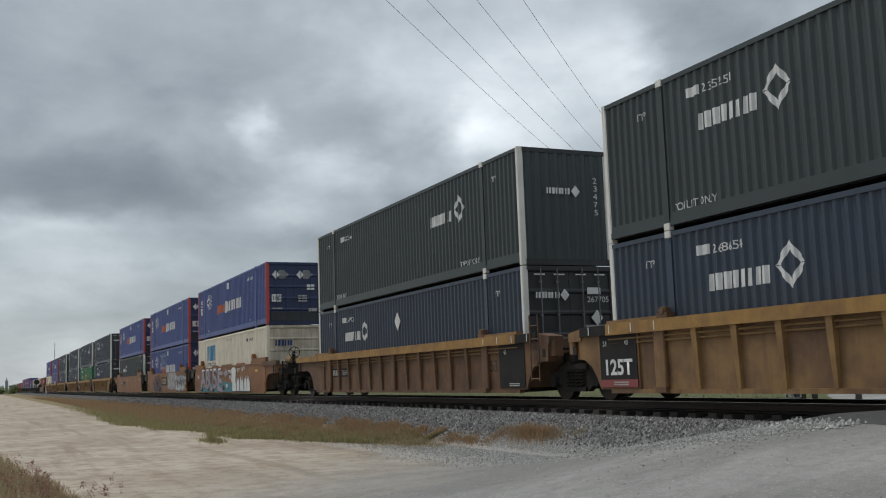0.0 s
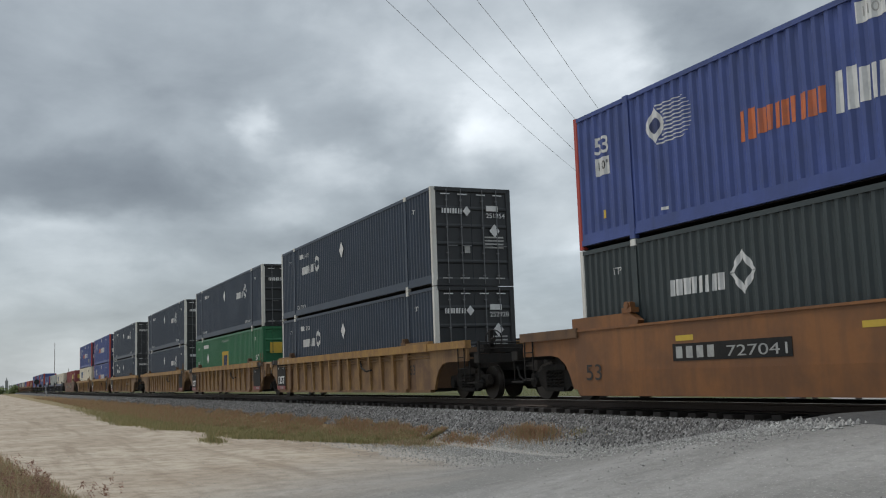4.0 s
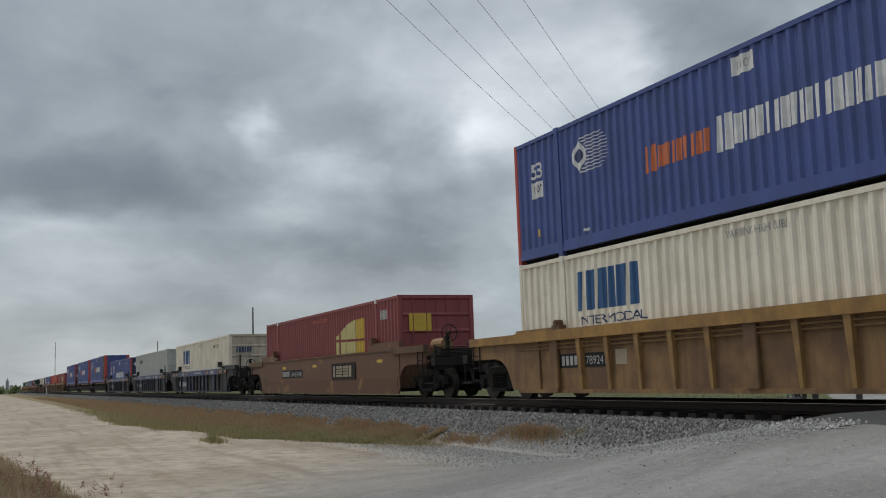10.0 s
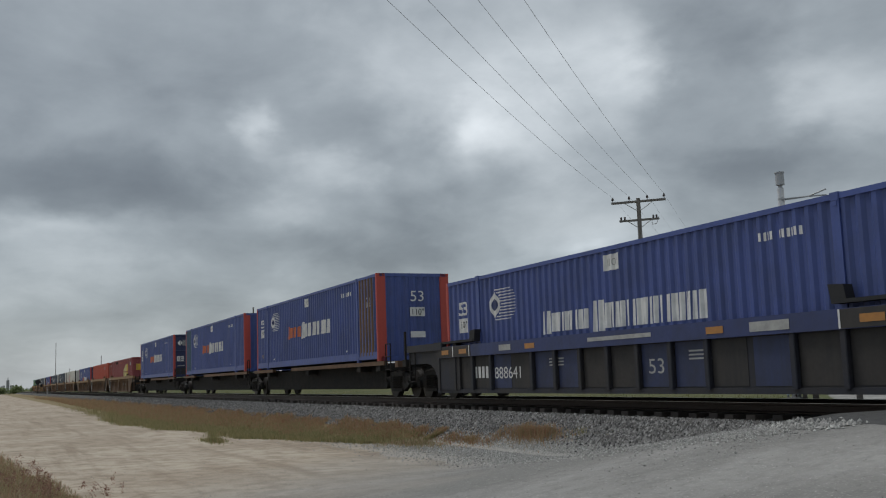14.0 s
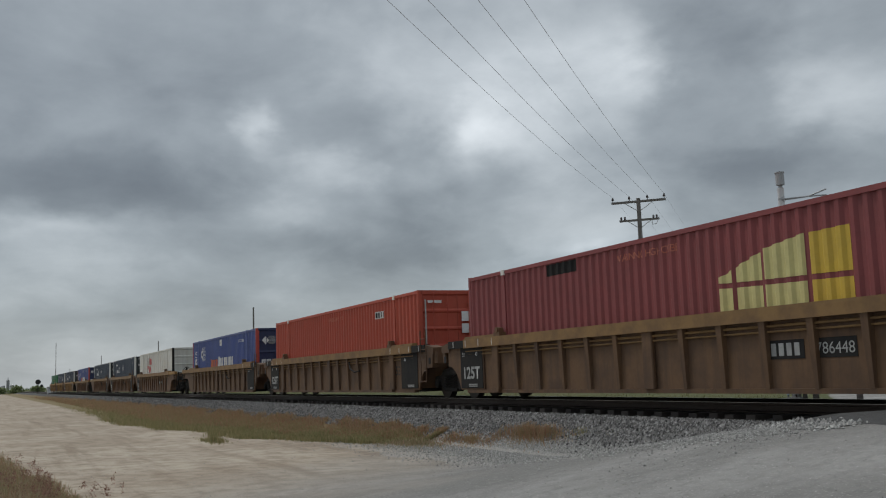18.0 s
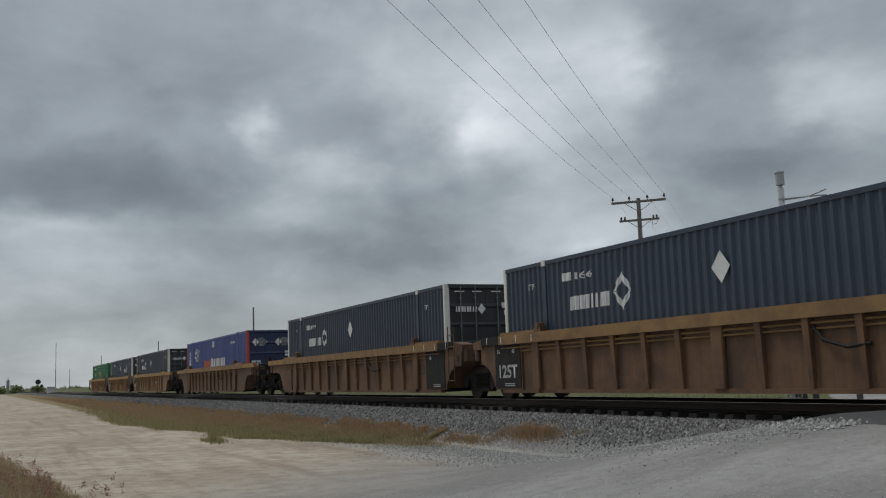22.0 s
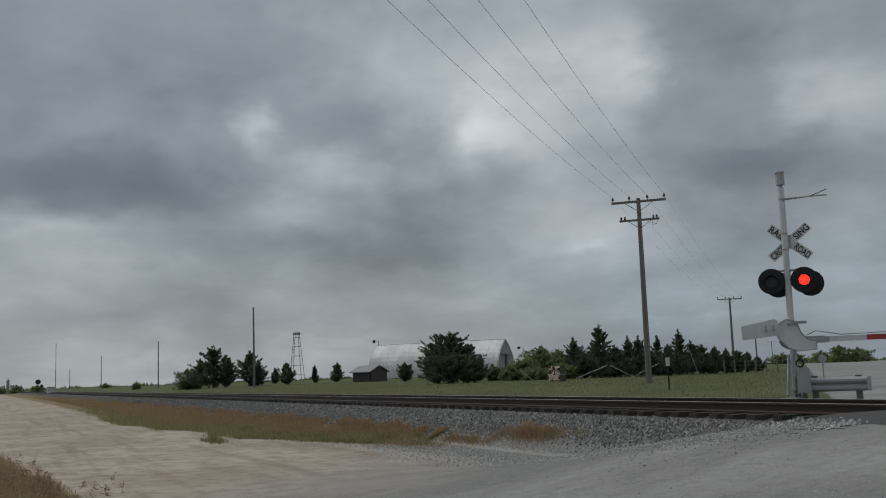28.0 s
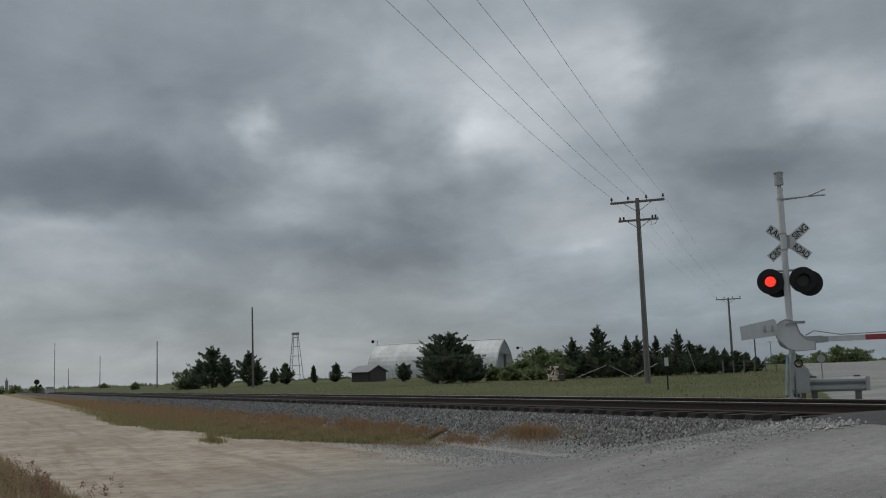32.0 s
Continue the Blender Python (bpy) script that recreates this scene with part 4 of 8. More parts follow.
def pacer(label="blue corrugated container with orange and white wordmark", nose=False, white=False, tags=False, panel=True, teal=False):
    c = container("pacer_blue", "post_red", "post_red", "pacer_blue" if nose else "door_blue", label, nose)
    lettering("53", 0.5, "mark_white", c, -7.32, Y, 1.93, 0.46, bold=0.008)
    plate(c, -7.3, -6.84, Y, 1.46, 1.84, "mark_white")
    lettering("110\"", 0.26, "mark_black", c, -7.27, Y - 0.003, 1.58, 0.38)
    globe(c, -5.22, 2.06, 0.38)
    wordmark(c, -2.88, Y, 1.24, (0.40, 0.34, 0.34, 0.32, 0.34), 0.42, "mark_white" if white else "mark_orange", 1.25, 0.13)
    wordmark(c, -0.74, Y, 1.2, (0.42, 0.32, 0.36, 0.32, 0.34, 0.31, 0.34, 0.36, 0.17, 0.38), 0.52, "mark_white", 1.25, 0.12)
    plate(c, -0.22, 0.33, Y, 2.37, 2.7, "mark_white")
    lettering("110\"", 0.22, "mark_grey", c, -0.16, Y - 0.003, 2.46, 0.42)
    for k in (0, 1, 2, 3, 5, 6, 7, 8, 9, 10):
        part("stencil_mark", cached("stencil_bar", lambda: Shape().box(0, 0.055, -0.001, 0, 0, 0.14), "mark_white"), "", c).matrix_basis = pose(4.4 + 0.09 * k, Y, 2.36)
    plate(c, -7.15, -7.0, Y, 0.55, 0.72, "mark_yellow", "reflector")
    plate(c, -5.15, -4.95, Y, 0.4, 0.46, "mark_white", "reflector")
    plate(c, 4.75, 4.95, Y, 0.4, 0.46, "mark_white", "reflector")
    if nose:
        end_text(c, "53", 0.5, "mark_white", -0.15, 1.95, 0.5)
        end_plate(c, -0.15, 0.38, 1.45, 1.75, "mark_white")
        end_text(c, "110\"", 0.28, "mark_black", -0.12, 1.5, 0.46).location.x += 0.004
        end_plate(c, -0.15, 0.38, 0.75, 0.95, "mark_white")
        if panel:
            part("repair_panel", corrugated(6.3, 7.75, 0.2, 2.78, 0.04, 0.276, -HW + 0.004), "car_dark", c, "dark stained side panel")
            lettering("53", 0.5, "mark_white", c, 6.9, Y - 0.006, 1.8, 0.5)
    else:
        for y in (-0.85, 0.3):
            end_diamond(c, y, 2.3, 0.2, "mark_white")
            s = Shape()
            for i in range(9):
                z = 2.12 + i * 0.045
                e = y + 0.62 - 0.05 * abs(i - 4)
                s.add([(HL + 0.02, y + 0.04 * abs(i - 4), z), (HL + 0.02, e, z), (HL + 0.02, e, z + 0.022), (HL + 0.02, y + 0.04 * abs(i - 4), z + 0.022)], [(0, 1, 2, 3)])
            part("emblem_stripes", s, "mark_grey", c)
        end_plate(c, -1.05, -0.6, 1.05, 1.4, "mark_white")
        end_text(c, "110\"", 0.3, "mark_black", -1.02, 1.12, 0.38).location.x += 0.004
        for z in (1.05, 1.17, 1.29):
            end_plate(c, 0.2, 0.62, z, z + 0.07, "mark_grey", "stencil_mark")
        for z in (1.6, 1.75):
            end_plate(c, 0.62, 0.98, z, z + 0.1, "mark_white", "stencil_mark")
        end_plate(c, 0.68, 1.08, 0.55, 0.75, "mark_grey")
        end_plate(c, -1.02, -0.55, 0.72, 0.78, "mark_grey")
        end_plate(c, -1.1, 1.1, 0.16, 0.6, "door_black", "soot_stain")
    if teal:
        part("repair_panel", corrugated(-7.9, -6.2, 0.2, 2.78, 0.04, 0.276, -HW + 0.004), "teal_faded", c, "faded teal side panel")
    if tags:
        s = Shape()
        rng = random.Random(5)
        pts = [(4.2 + i * 0.16, Y, 0.55 + 0.25 * math.sin(i * 2.1) + 0.2) for i in range(12)]
        s.path(pts, 0.02, 4)
        part("painted_scrawl", s, "mark_grey", c, "thin white sprayed scrawl")
    return c


def csx(nose=False, mark="mark_deep_blue", number="936250"):
    c = container("cream", "cream", "cream", "door_cream", "cream corrugated container with blue mark")
    wordmark(c, -5.6, Y, 1.62, (0.72, 0.66, 0.82), 0.84, mark, 1.0, 0.10)
    lettering("INTERMODAL", 0.26, "mark_navy", c, -5.55, Y, 1.32, 2.44)
    lettering("WARNING HIGH CUBE", 0.2, "mark_grey", c, -0.7, Y, 2.52, 1.5)
    part("stencil_mark", Shape().box(4.0, 4.35, Y - 0.001, Y, 2.32, 2.48), "mark_black", c)
    lettering(number, 0.22, "mark_black", c, 4.55, Y, 2.32, 0.85)
    wordmark(c, 0, 0, 0, (0.24, 0.22, 0.26), 0.26, "mark_navy").matrix_basis = pose(HL + 0.03, -0.92, 1.95, 0, 0, 90)
    end_text(c, "INTERMODAL", 0.13, "mark_navy", -0.95, 1.72, 0.85)
    return c


def emp(label="green corrugated container with yellow square mark"):
    c = container("green", "green", "green", "green", label)
    x = -0.74
    plate(c, x, x + 1.48, Y, 0.98, 2.02, "mark_yellow", "emblem")
    wordmark(c, x + 0.14, Y - 0.006, 1.2, (0.32, 0.44, 0.34), 0.62, "mark_navy", 1.0, 0.1)
    diamond(c, -4.43, Y, 1.76, 0.30, "mark_white")
    lettering("53'", 0.34, "mark_white", c, -7.4, Y, 1.38, 0.45)
    lettering("53'", 0.34, "mark_white", c, 6.75, Y, 1.38, 0.45)
    lettering("WARNING HIGH CUBE", 0.2, "mark_grey", c, -0.8, Y, 2.5, 1.62)
    part("stencil_mark", Shape().box(-5.7, -4.5, Y - 0.001, Y, 2.35, 2.55), "mark_white", c)
    lettering("ITP", 0.22, "mark_white", c, -7.3, Y, 2.3, 0.3)
    lettering("ITP", 0.22, "mark_white", c, 6.5, Y, 2.3, 0.3)
    end_plate(c, -0.95, -0.35, 1.65, 2.15, "mark_yellow", "emblem")
    for z in (1.5, 1.8, 2.05):
        end_plate(c, 0.3, 0.95, z, z + 0.16, "mark_white", "stencil_mark")
    end_diamond(c, 0.95, 1.3, 0.2, "mark_white")
    return c


def sunburst(dirt=False):
    c = container("maroon", "maroon", "maroon", "maroon", "maroon corrugated container with yellow fan emblem" + (" and rust patch" if dirt else ""))
    for i, (x, w, lo, t0, t1) in enumerate([(1.87, 0.38, 1.05, 1.86, 1.97), (2.32, 0.64, 0.98, 2.0, 2.2), (3.05, 0.9, 0.9, 2.24, 2.37), (4.05, 0.84, 0.85, 2.36, 2.38)]):
        mat = "mark_yellow" if i == 3 else "mark_pale_yellow"
        part("emblem", Shape().add([(x, Y, lo), (x + w, Y, lo - 0.02), (x + w, Y, 1.66 - 0.02 * i), (x, Y, 1.68 - 0.02 * i)], [(0, 1, 2, 3)]), mat, c)
        part("emblem", Shape().add([(x, Y, 1.77 - 0.02 * i), (x + w, Y, 1.75 - 0.02 * i), (x + w, Y, t1), (x, Y, t0)], [(0, 1, 2, 3)]), mat, c)
    lettering("WARNING HIGH CUBE", 0.2, "orange_faded", c, -1.2, Y, 2.5, 2.0)
    plate(c, 6.45, 7.0, Y, 2.2, 2.5, "mark_grey", "label_plate")
    if dirt:
        plate(c, -4.0, -2.7, Y, 2.5, 2.76, "dark_panel", "rust_patch")
    end_plate(c, -0.95, -0.2, 1.75, 2.3, "mark_yellow", "emblem")
    for z in (0.5, 0.7):
        end_plate(c, 0.2, 1.0, z, z + 0.1, "mark_grey", "stencil_mark")
    return c


def plain_box(paint, label, kind=""):
    c = container(paint, paint, "dark_panel" if kind == "white" else paint, paint, label)
    if kind == "orange":
        lettering("WARNING HIGH CUBE", 0.2, "orange_faded", c, -0.66, Y, 2.46, 1.75)
        p = plate(c, 4.4, 5.2, Y, 2.25, 2.48, "mark_white")
        for k in range(6):
            part("stencil_mark", Shape().box(4.45 + 0.12 * k, 4.52 + 0.12 * k, Y - 0.003, Y - 0.002, 2.28, 2.45), "mark_black", c)
        end_text(c, "WARNING", 0.16, "mark_white", 0.2, 1.0, 0.75)
        end_text(c, "HIGH CUBE", 0.16, "mark_white", 0.2, 0.78, 0.75)
        end_plate(c, 0.1, 0.62, 1.95, 2.25, "mark_white")
        end_plate(c, 0.1, 0.72, 1.6, 1.88, "mark_white")
        end_plate(c, -1.0, -0.55, 2.5, 2.58, "mark_white"), end_plate(c, 0.6, 1.0, 2.5, 2.58, "mark_white")
        lettering("53'", 0.4, "mark_white", c, 6.6, Y, 0.4, 0.5)
        end_text(c, "53'", 0.42, "mark_white", -0.95, 0.5, 0.55)
        end_plate(c, -1.1, -1.05, 0.5, 2.6, "mark_grey", "reflector")
    elif kind == "grey":
        for x, z, w, h in ((5.0, 1.3, 0.35, 0.5), (4.9, 0.5, 0.5, 0.6), (7.0, 0.9, 0.2, 0.3), (7.5, 0.95, 0.2, 0.3)):
            plate(c, x, x + w, Y, z, z + h, "mark_grey", "scuff")
        wordmark(c, -5.55, Y, 2.14, (0.24, 0.2, 0.09, 0.19, 0.2, 0.22, 0.22, 0.17), 0.27, "mark_black", 1.3, 0.14)
    elif kind == "white":
        wordmark(c, -2.92, Y, 1.95, (0.36, 0.30, 0.30, 0.30), 0.44, "mark_red", 1.15, 0.12)
        wordmark(c, -2.95, Y, 1.38, (0.36, 0.28, 0.13, 0.13), 0.44, "mark_red", 1.1, 0.12)
        s = Shape()
        for a, b, d, e in ((-3.9, -2.98, 1.34, 1.37), (-3.9, -2.98, 2.44, 2.47), (-3.9, -3.87, 1.34, 2.47), (-3.01, -2.98, 1.34, 2.47)):
            s.box(a, b, Y - 0.001, Y, d, e)
        part("emblem_frame", s, "mark_navy", c)
        s = Shape().prism([(-3.44 + 0.3 * math.cos(k), 1.9 + 0.3 * math.sin(k)) for k in np.arange(math.pi, 2 * math.pi + .1, .26)], Y - 0.002, Y, "y")
        part("emblem", s, "mark_red", c)
        part("emblem", Shape().box(-3.52, -3.36, Y - 0.002, Y, 1.5, 2.3), "mark_grey", c)
        end_diamond(c, 0.35, 1.05, 0.17, "mark_navy")
        end_plate(c, 0.5, 1.0, 2.0, 2.3, "mark_grey", "stencil_mark")
        rib = Shape().box(-0.02, 0.02, -HW - 0.012, -HW + 0.02, 0.3, 2.79).mesh("side_stiffener", "white_box")
        for i in range(13):
            part("side_stiffener", rib, "", c).matrix_basis = pose(-5.6 + i * 0.95, 0, 0)
    return c


# wheels, side frames and cars
def truck_meshes():
    frame_shape = Shape()
    outline = [(-1.16, 0.40), (-1.02, 0.30), (-0.72, 0.36), (-0.42, 0.20), (0.42, 0.20), (0.72, 0.36), (1.02, 0.30), (1.16, 0.40),
               (1.12, 0.62), (0.72, 0.66), (0.42, 0.80), (-0.42, 0.80), (-0.72, 0.66), (-1.12, 0.62)]
    frame_shape.prism(outline, -1.08, -0.94, "y")
    for x in (-0.56, 0.56):
        frame_shape.tube((x * 1.55, -1.02, 0.43), (x * 1.55, -1.16, 0.43), 0.13, 10)
    frame_shape.box(-0.5, 0.5, -1.13, -1.06, 0.68, 0.78).box(-0.42, 0.42, -1.13, -1.06, 0.21, 0.29)
    springs = Shape().path([(0.07 * math.cos(a), 0.07 * math.sin(a), 0.29 + 0.36 * a / 31.4) for a in (31.4 * k / 40 for k in range(41))], 0.02, 5)
    wheel = Shape()
    for y0, y1, r in ((-0.84, -0.72, 0.42), (-0.72, -0.69, 0.455), (-0.87, -0.66, 0.13)):
        wheel.tube((0, y0, 0.425), (0, y1, 0.425), r, 28)
    axle = Shape().tube((0, -0.98, 0.425), (0, 0.98, 0.425), 0.08, 8)
    bolster = Shape().box(-0.22, 0.22, -1.0, 1.0, 0.5, 0.82, 0.03)
    return {"frame": frame_shape.mesh("side_frame", "truck_iron"), "springs": springs.mesh("spring", "truck_iron"),
            "wheel": wheel.mesh("wheel", "wheel_steel"), "axle": axle.mesh("axle", "truck_iron"), "bolster": bolster.mesh("bolster", "truck_iron")}


TRUCK = truck_meshes()


def add_truck(car, x):
    base = part("truck_bolster", TRUCK["bolster"], "", car, "grimy black truck with four wheels")
    base.matrix_basis = pose(x, 0, 0)
    for turn in (0, 180):
        part("side_frame", TRUCK["frame"], "", base).matrix_basis = pose(0, 0, 0, 0, 0, turn)
        for sx in (-0.28, -0.1, 0.1, 0.28):
            part("spring", TRUCK["springs"], "", base).matrix_basis = pose(sx, -1.08 if turn == 0 else 1.08, 0)
        for a in (-0.88, 0.88):
            part("wheel", TRUCK["wheel"], "", base).matrix_basis = pose(a, 0, 0, 0, 0, turn)
    for a in (-0.88, 0.88):
        part("axle", TRUCK["axle"], "", base).matrix_basis = pose(a, 0, 0)


def hardware():
    ladder = Shape()
    for x in (-0.2, 0.2):
        ladder.tube((x, 0, 0.45), (x, 0, 2.05), 0.018)
    for z in (0.5, 0.8, 1.1, 1.4, 1.7, 2.0):
        ladder.tube((-0.2, 0, z), (0.2, 0, z), 0.014)
    rail = Shape().path([(0, 0, 1.2), (0, 0, 2.0), (0.25, 0, 2.0), (0.25, 0, 1.2)], 0.02)
    wheel = Shape().ring((0, 0, 0), 0.24, 0.016, "x", 18)
    for k in range(5):
        a = k * 2 * math.pi / 5
        wheel.tube((0, 0, 0), (0, 0.24 * math.cos(a), 0.24 * math.sin(a)), 0.010, 5)
    wheel.tube((-0.2, 0, 0), (0.03, 0, 0), 0.05, 8)
    coupler = Shape().box(0, 0.75, -0.09, 0.09, 0.72, 0.92, 0.02).box(0.7, 0.98, -0.17, 0.14, 0.68, 0.96, 0.05)
    hose = Shape().path([(0.3, -0.4, 0.8), (0.45, -0.42, 0.55), (0.7, -0.4, 0.42), (0.95, -0.35, 0.45)], 0.025)
    stand = Shape().box(-0.05, 0.05, -0.05, 0.05, 1.1, 1.9)
    return {"ladder": ladder.mesh("ladder", "truck_iron"), "rail": rail.mesh("handrail", "truck_iron"), "wheel": wheel.mesh("brake_wheel", "truck_iron"),
            "coupler": coupler.mesh("coupler", "truck_iron"), "hose": hose.mesh("air_hose", "truck_iron"), "stand": stand.mesh("brake_stand", "truck_iron")}


HARD = hardware()


def car_end(car, sign, joint, half, paint, chord, brake):
    """One end of a well car: bulkhead, platform, wheel arch, and the joint or coupler. sign: +1 forward."""
    turn = 0 if sign > 0 else 180
    k = ("end", joint, paint)
    tip = half - 0.2 if joint else 11.1
    if k not in CACHE:
        s = Shape()
        y0, y1 = -1.47, -1.40
        if joint:
            s.prism([(7.0, 0.26), (8.36, 0.26), (8.50, 0.52), (8.68, 0.73), (8.92, 0.86), (9.12, 0.89), (9.12, 1.36), (7.0, 1.36)], y0, y1, "y")
        else:
            s.prism([(7.0, 0.26), (8.3, 0.26), (8.44, 0.56), (8.62, 0.80), (8.88, 0.95), (9.2, 1.0), (10.45, 1.0), (10.45, 1.38), (7.0, 1.38)], y0, y1, "y")
        CACHE[k] = s.mesh("end_frame", paint)
        CACHE[k, "wall"] = Shape().box(8.2, 8.3, -1.38, 1.38, 0.3, 1.42).mesh("bulkhead", "car_dark" if paint != "car_blue" else "signal_black")
        CACHE[k, "draft"] = Shape().box(8.3, tip - 0.1, -0.42, 0.42, 0.74, 1.08, 0.03).mesh("draft_beam", "truck_iron")
        c = Shape().box(8.0, 9.0 if joint else 10.5, -1.54, -1.36, 1.34, 1.54, 0.02)
        CACHE[k, "cap"] = c.mesh("end_chord", "dark_panel" if joint else chord)
        b = Shape()
        if joint:
            # stepped bracket that reaches over the shared truck, open below
            b.prism([(9.0, 1.26), (9.5, 1.26), (9.5, 1.44), (9.0, 1.52)], -1.5, -1.12, "y")
            b.prism([(9.12, 0.88), (9.42, 0.88), (9.46, 1.26), (9.06, 1.26)], -1.5, -1.3, "y")
            b.box(9.42, 9.62, -1.44, -1.2, 1.0, 1.34, 0.03)
        if not joint:
            b.box(tip - 0.3, tip, -1.45, 1.45, 0.94, 1.16, 0.02)
        CACHE[k, "block"] = b.mesh("end_block", paint if joint else "truck_iron")
        CACHE[k, "slot"] = Shape().box(9.20, 9.33, -1.508, -1.502, 0.98, 1.16, 0.002).mesh("pin_slot", "signal_black")
        w = Shape()
        for i in range(8):
            x = 8.5 + i * (tip - 9.0) / 7
            w.box(x, x + 0.05, -1.25, 1.25, 1.14, 1.18)
        w.box(8.35, tip - 0.3, -1.3, -1.25, 1.12, 1.2).box(8.35, tip - 0.3, 1.25, 1.3, 1.12, 1.2).box(8.35, tip - 0.3, -0.05, 0.05, 1.12, 1.2)
        CACHE[k, "grate"] = w.mesh("walkway", "truck_iron")
    for nm, key in (("end_frame", k), ("bulkhead", (k, "wall")), ("draft_beam", (k, "draft")), ("end_chord", (k, "cap")), ("end_block", (k, "block")), ("walkway", (k, "grate"))) + ((("pin_slot", (k, "slot")),) if joint else ()):
        part(nm, CACHE[key], "", car).matrix_basis = pose(0, 0, 0, 0, 0, turn)
        if nm in ("end_frame", "end_chord", "pin_slot") or (nm == "end_block" and joint):
            gap = {"end_frame": 2.87, "end_chord": 2.90, "end_block": 2.62, "pin_slot": 3.01}[nm]
            part(nm, CACHE[key], "", car).matrix_basis = pose(0, gap, 0) if sign > 0 else pose(0, -gap, 0, 0, 0, 180)
    lad = cached(("ladder", paint), lambda: ladder_shape(), paint)
    if joint and sign > 0:
        part("ladder", lad, "", car).matrix_basis = pose(8.95, -1.56, 0)
        part("ladder", lad, "", car).matrix_basis = pose(8.75, 1.5, 0.35)
    if joint:
        if paint not in ("truck_iron", "car_blue"):
            for x in (6.35, 7.1, 7.85, 8.6):
                plate(car, sign * x - 0.015, sign * x + 0.015, -1.562, 1.36, 1.53, "mark_white", "tick_mark")
        part("joint_casting", cached("joint_casting", lambda: Shape().box(-0.5, 0.6, -0.35, 0.35, 0.78, 1.02, 0.05).box(-0.2, 0.2, -0.9, 0.9, 0.84, 1.0, 0.05), "truck_iron"), "", car).matrix_basis = pose(sign * (half - 0.5), 0, 0, 0, 0, turn)
    else:
        lad = cached("short_ladder", lambda: ladder_shape(1.38), "truck_iron")
        part("ladder", lad, "", car).matrix_basis = pose(sign * 10.15, -1.50, 0)
        part("side_step", cached(("side_step", paint), lambda: Shape().box(-0.28, 0.28, -1.5, -1.3, 0.42, 0.46).tube((-0.26, -1.42, 0.44), (-0.26, -1.42, 1.0), 0.018).tube((0.26, -1.42, 0.44), (0.26, -1.42, 1.0), 0.018), "truck_iron"), "", car).matrix_basis = pose(sign * 10.75, 0, 0)
        part("coupler", HARD["coupler"], "", car).matrix_basis = pose(sign * 10.9, 0, 0, 0, 0, turn)
        part("air_hose", HARD["hose"], "", car).matrix_basis = pose(sign * 10.9, 0, 0, 0, 0, turn)
        post = cached("end_post", lambda: Shape().box(-0.035, 0.035, -0.03, 0.03, 1.0, 2.0, 0.01), "truck_iron")
        tall = paint == "car_blue"
        for x, y in ((10.98, -1.38), (10.6, -1.38), (10.98, 1.38)) if tall else ((10.98, -1.38), (10.98, 1.38)) if sign > 0 else ():
            part("end_post", post, "", car).matrix_basis = pose(sign * x, y, 0 if tall and x > 10.7 else -0.5)
        part("handrail", cached("end_handrail", lambda: Shape().tube((0, -1.38, 1.45), (0, 1.38, 1.45), 0.018).tube((0, -1.38, 1.3), (0, 1.38, 1.3), 0.014), "truck_iron"), "", car).matrix_basis = pose(sign * 10.98, 0, 0)
        part("tread_plate", cached("tread_plate", lambda: Shape().box(10.0, 10.6, -1.2, 1.2, 1.2, 1.23).box(10.1, 10.5, -1.0, 0.2, 1.23, 1.42), "truck_iron"), "", car).matrix_basis = pose(0, 0, 0, 0, 0, turn)
        if brake:
            part("brake_stand", HARD["stand"], "", car).matrix_basis = pose(sign * 10.45, -0.75, -0.1)
            part("brake_wheel", HARD["wheel"], "", car).matrix_basis = pose(sign * 10.62, -0.75, 1.86 if paint in ("car_rust", "car_patched") else 1.55)


def ladder_shape(top=1.95):
    s = Shape()
    for x in (-0.19, 0.19):
        s.tube((x, 0, 0.45), (x, 0, top), 0.017)
    for z in np.arange(0.5, top, 0.3):
        s.tube((-0.19, 0, z), (0.19, 0, z), 0.012)
    return s


def well_floor(car):
    part("well_floor", cached("well_floor", lambda: Shape().box(-8.2, 8.2, -1.3, -0.9, 0.2, 0.29).box(-8.2, 8.2, 0.9, 1.3, 0.2, 0.29)
         .box(-7.9, -7.3, -1.3, 1.3, 0.2, 0.29).box(7.3, 7.9, -1.3, 1.3, 0.2, 0.29).box(-0.3, 0.3, -1.3, 1.3, 0.2, 0.29), "truck_iron"), "", car)


def locks(car, mat, z=1.56):
    me = cached(("container_guide", mat, z), lambda: Shape().box(-0.16, 0.16, -1.52, -1.34, z, z + 0.1).box(-0.1, 0.1, -1.5, -1.38, z + 0.1, z + 0.2)
                .tube((0, -1.53, z + 0.14), (0, -1.35, z + 0.14), 0.075, 8), mat)
    for x in (-6.15, 6.15):
        for turn in (0, 180):
            part("container_guide", me, "", car).matrix_basis = pose(x, 0, 0, 0, 0, turn)


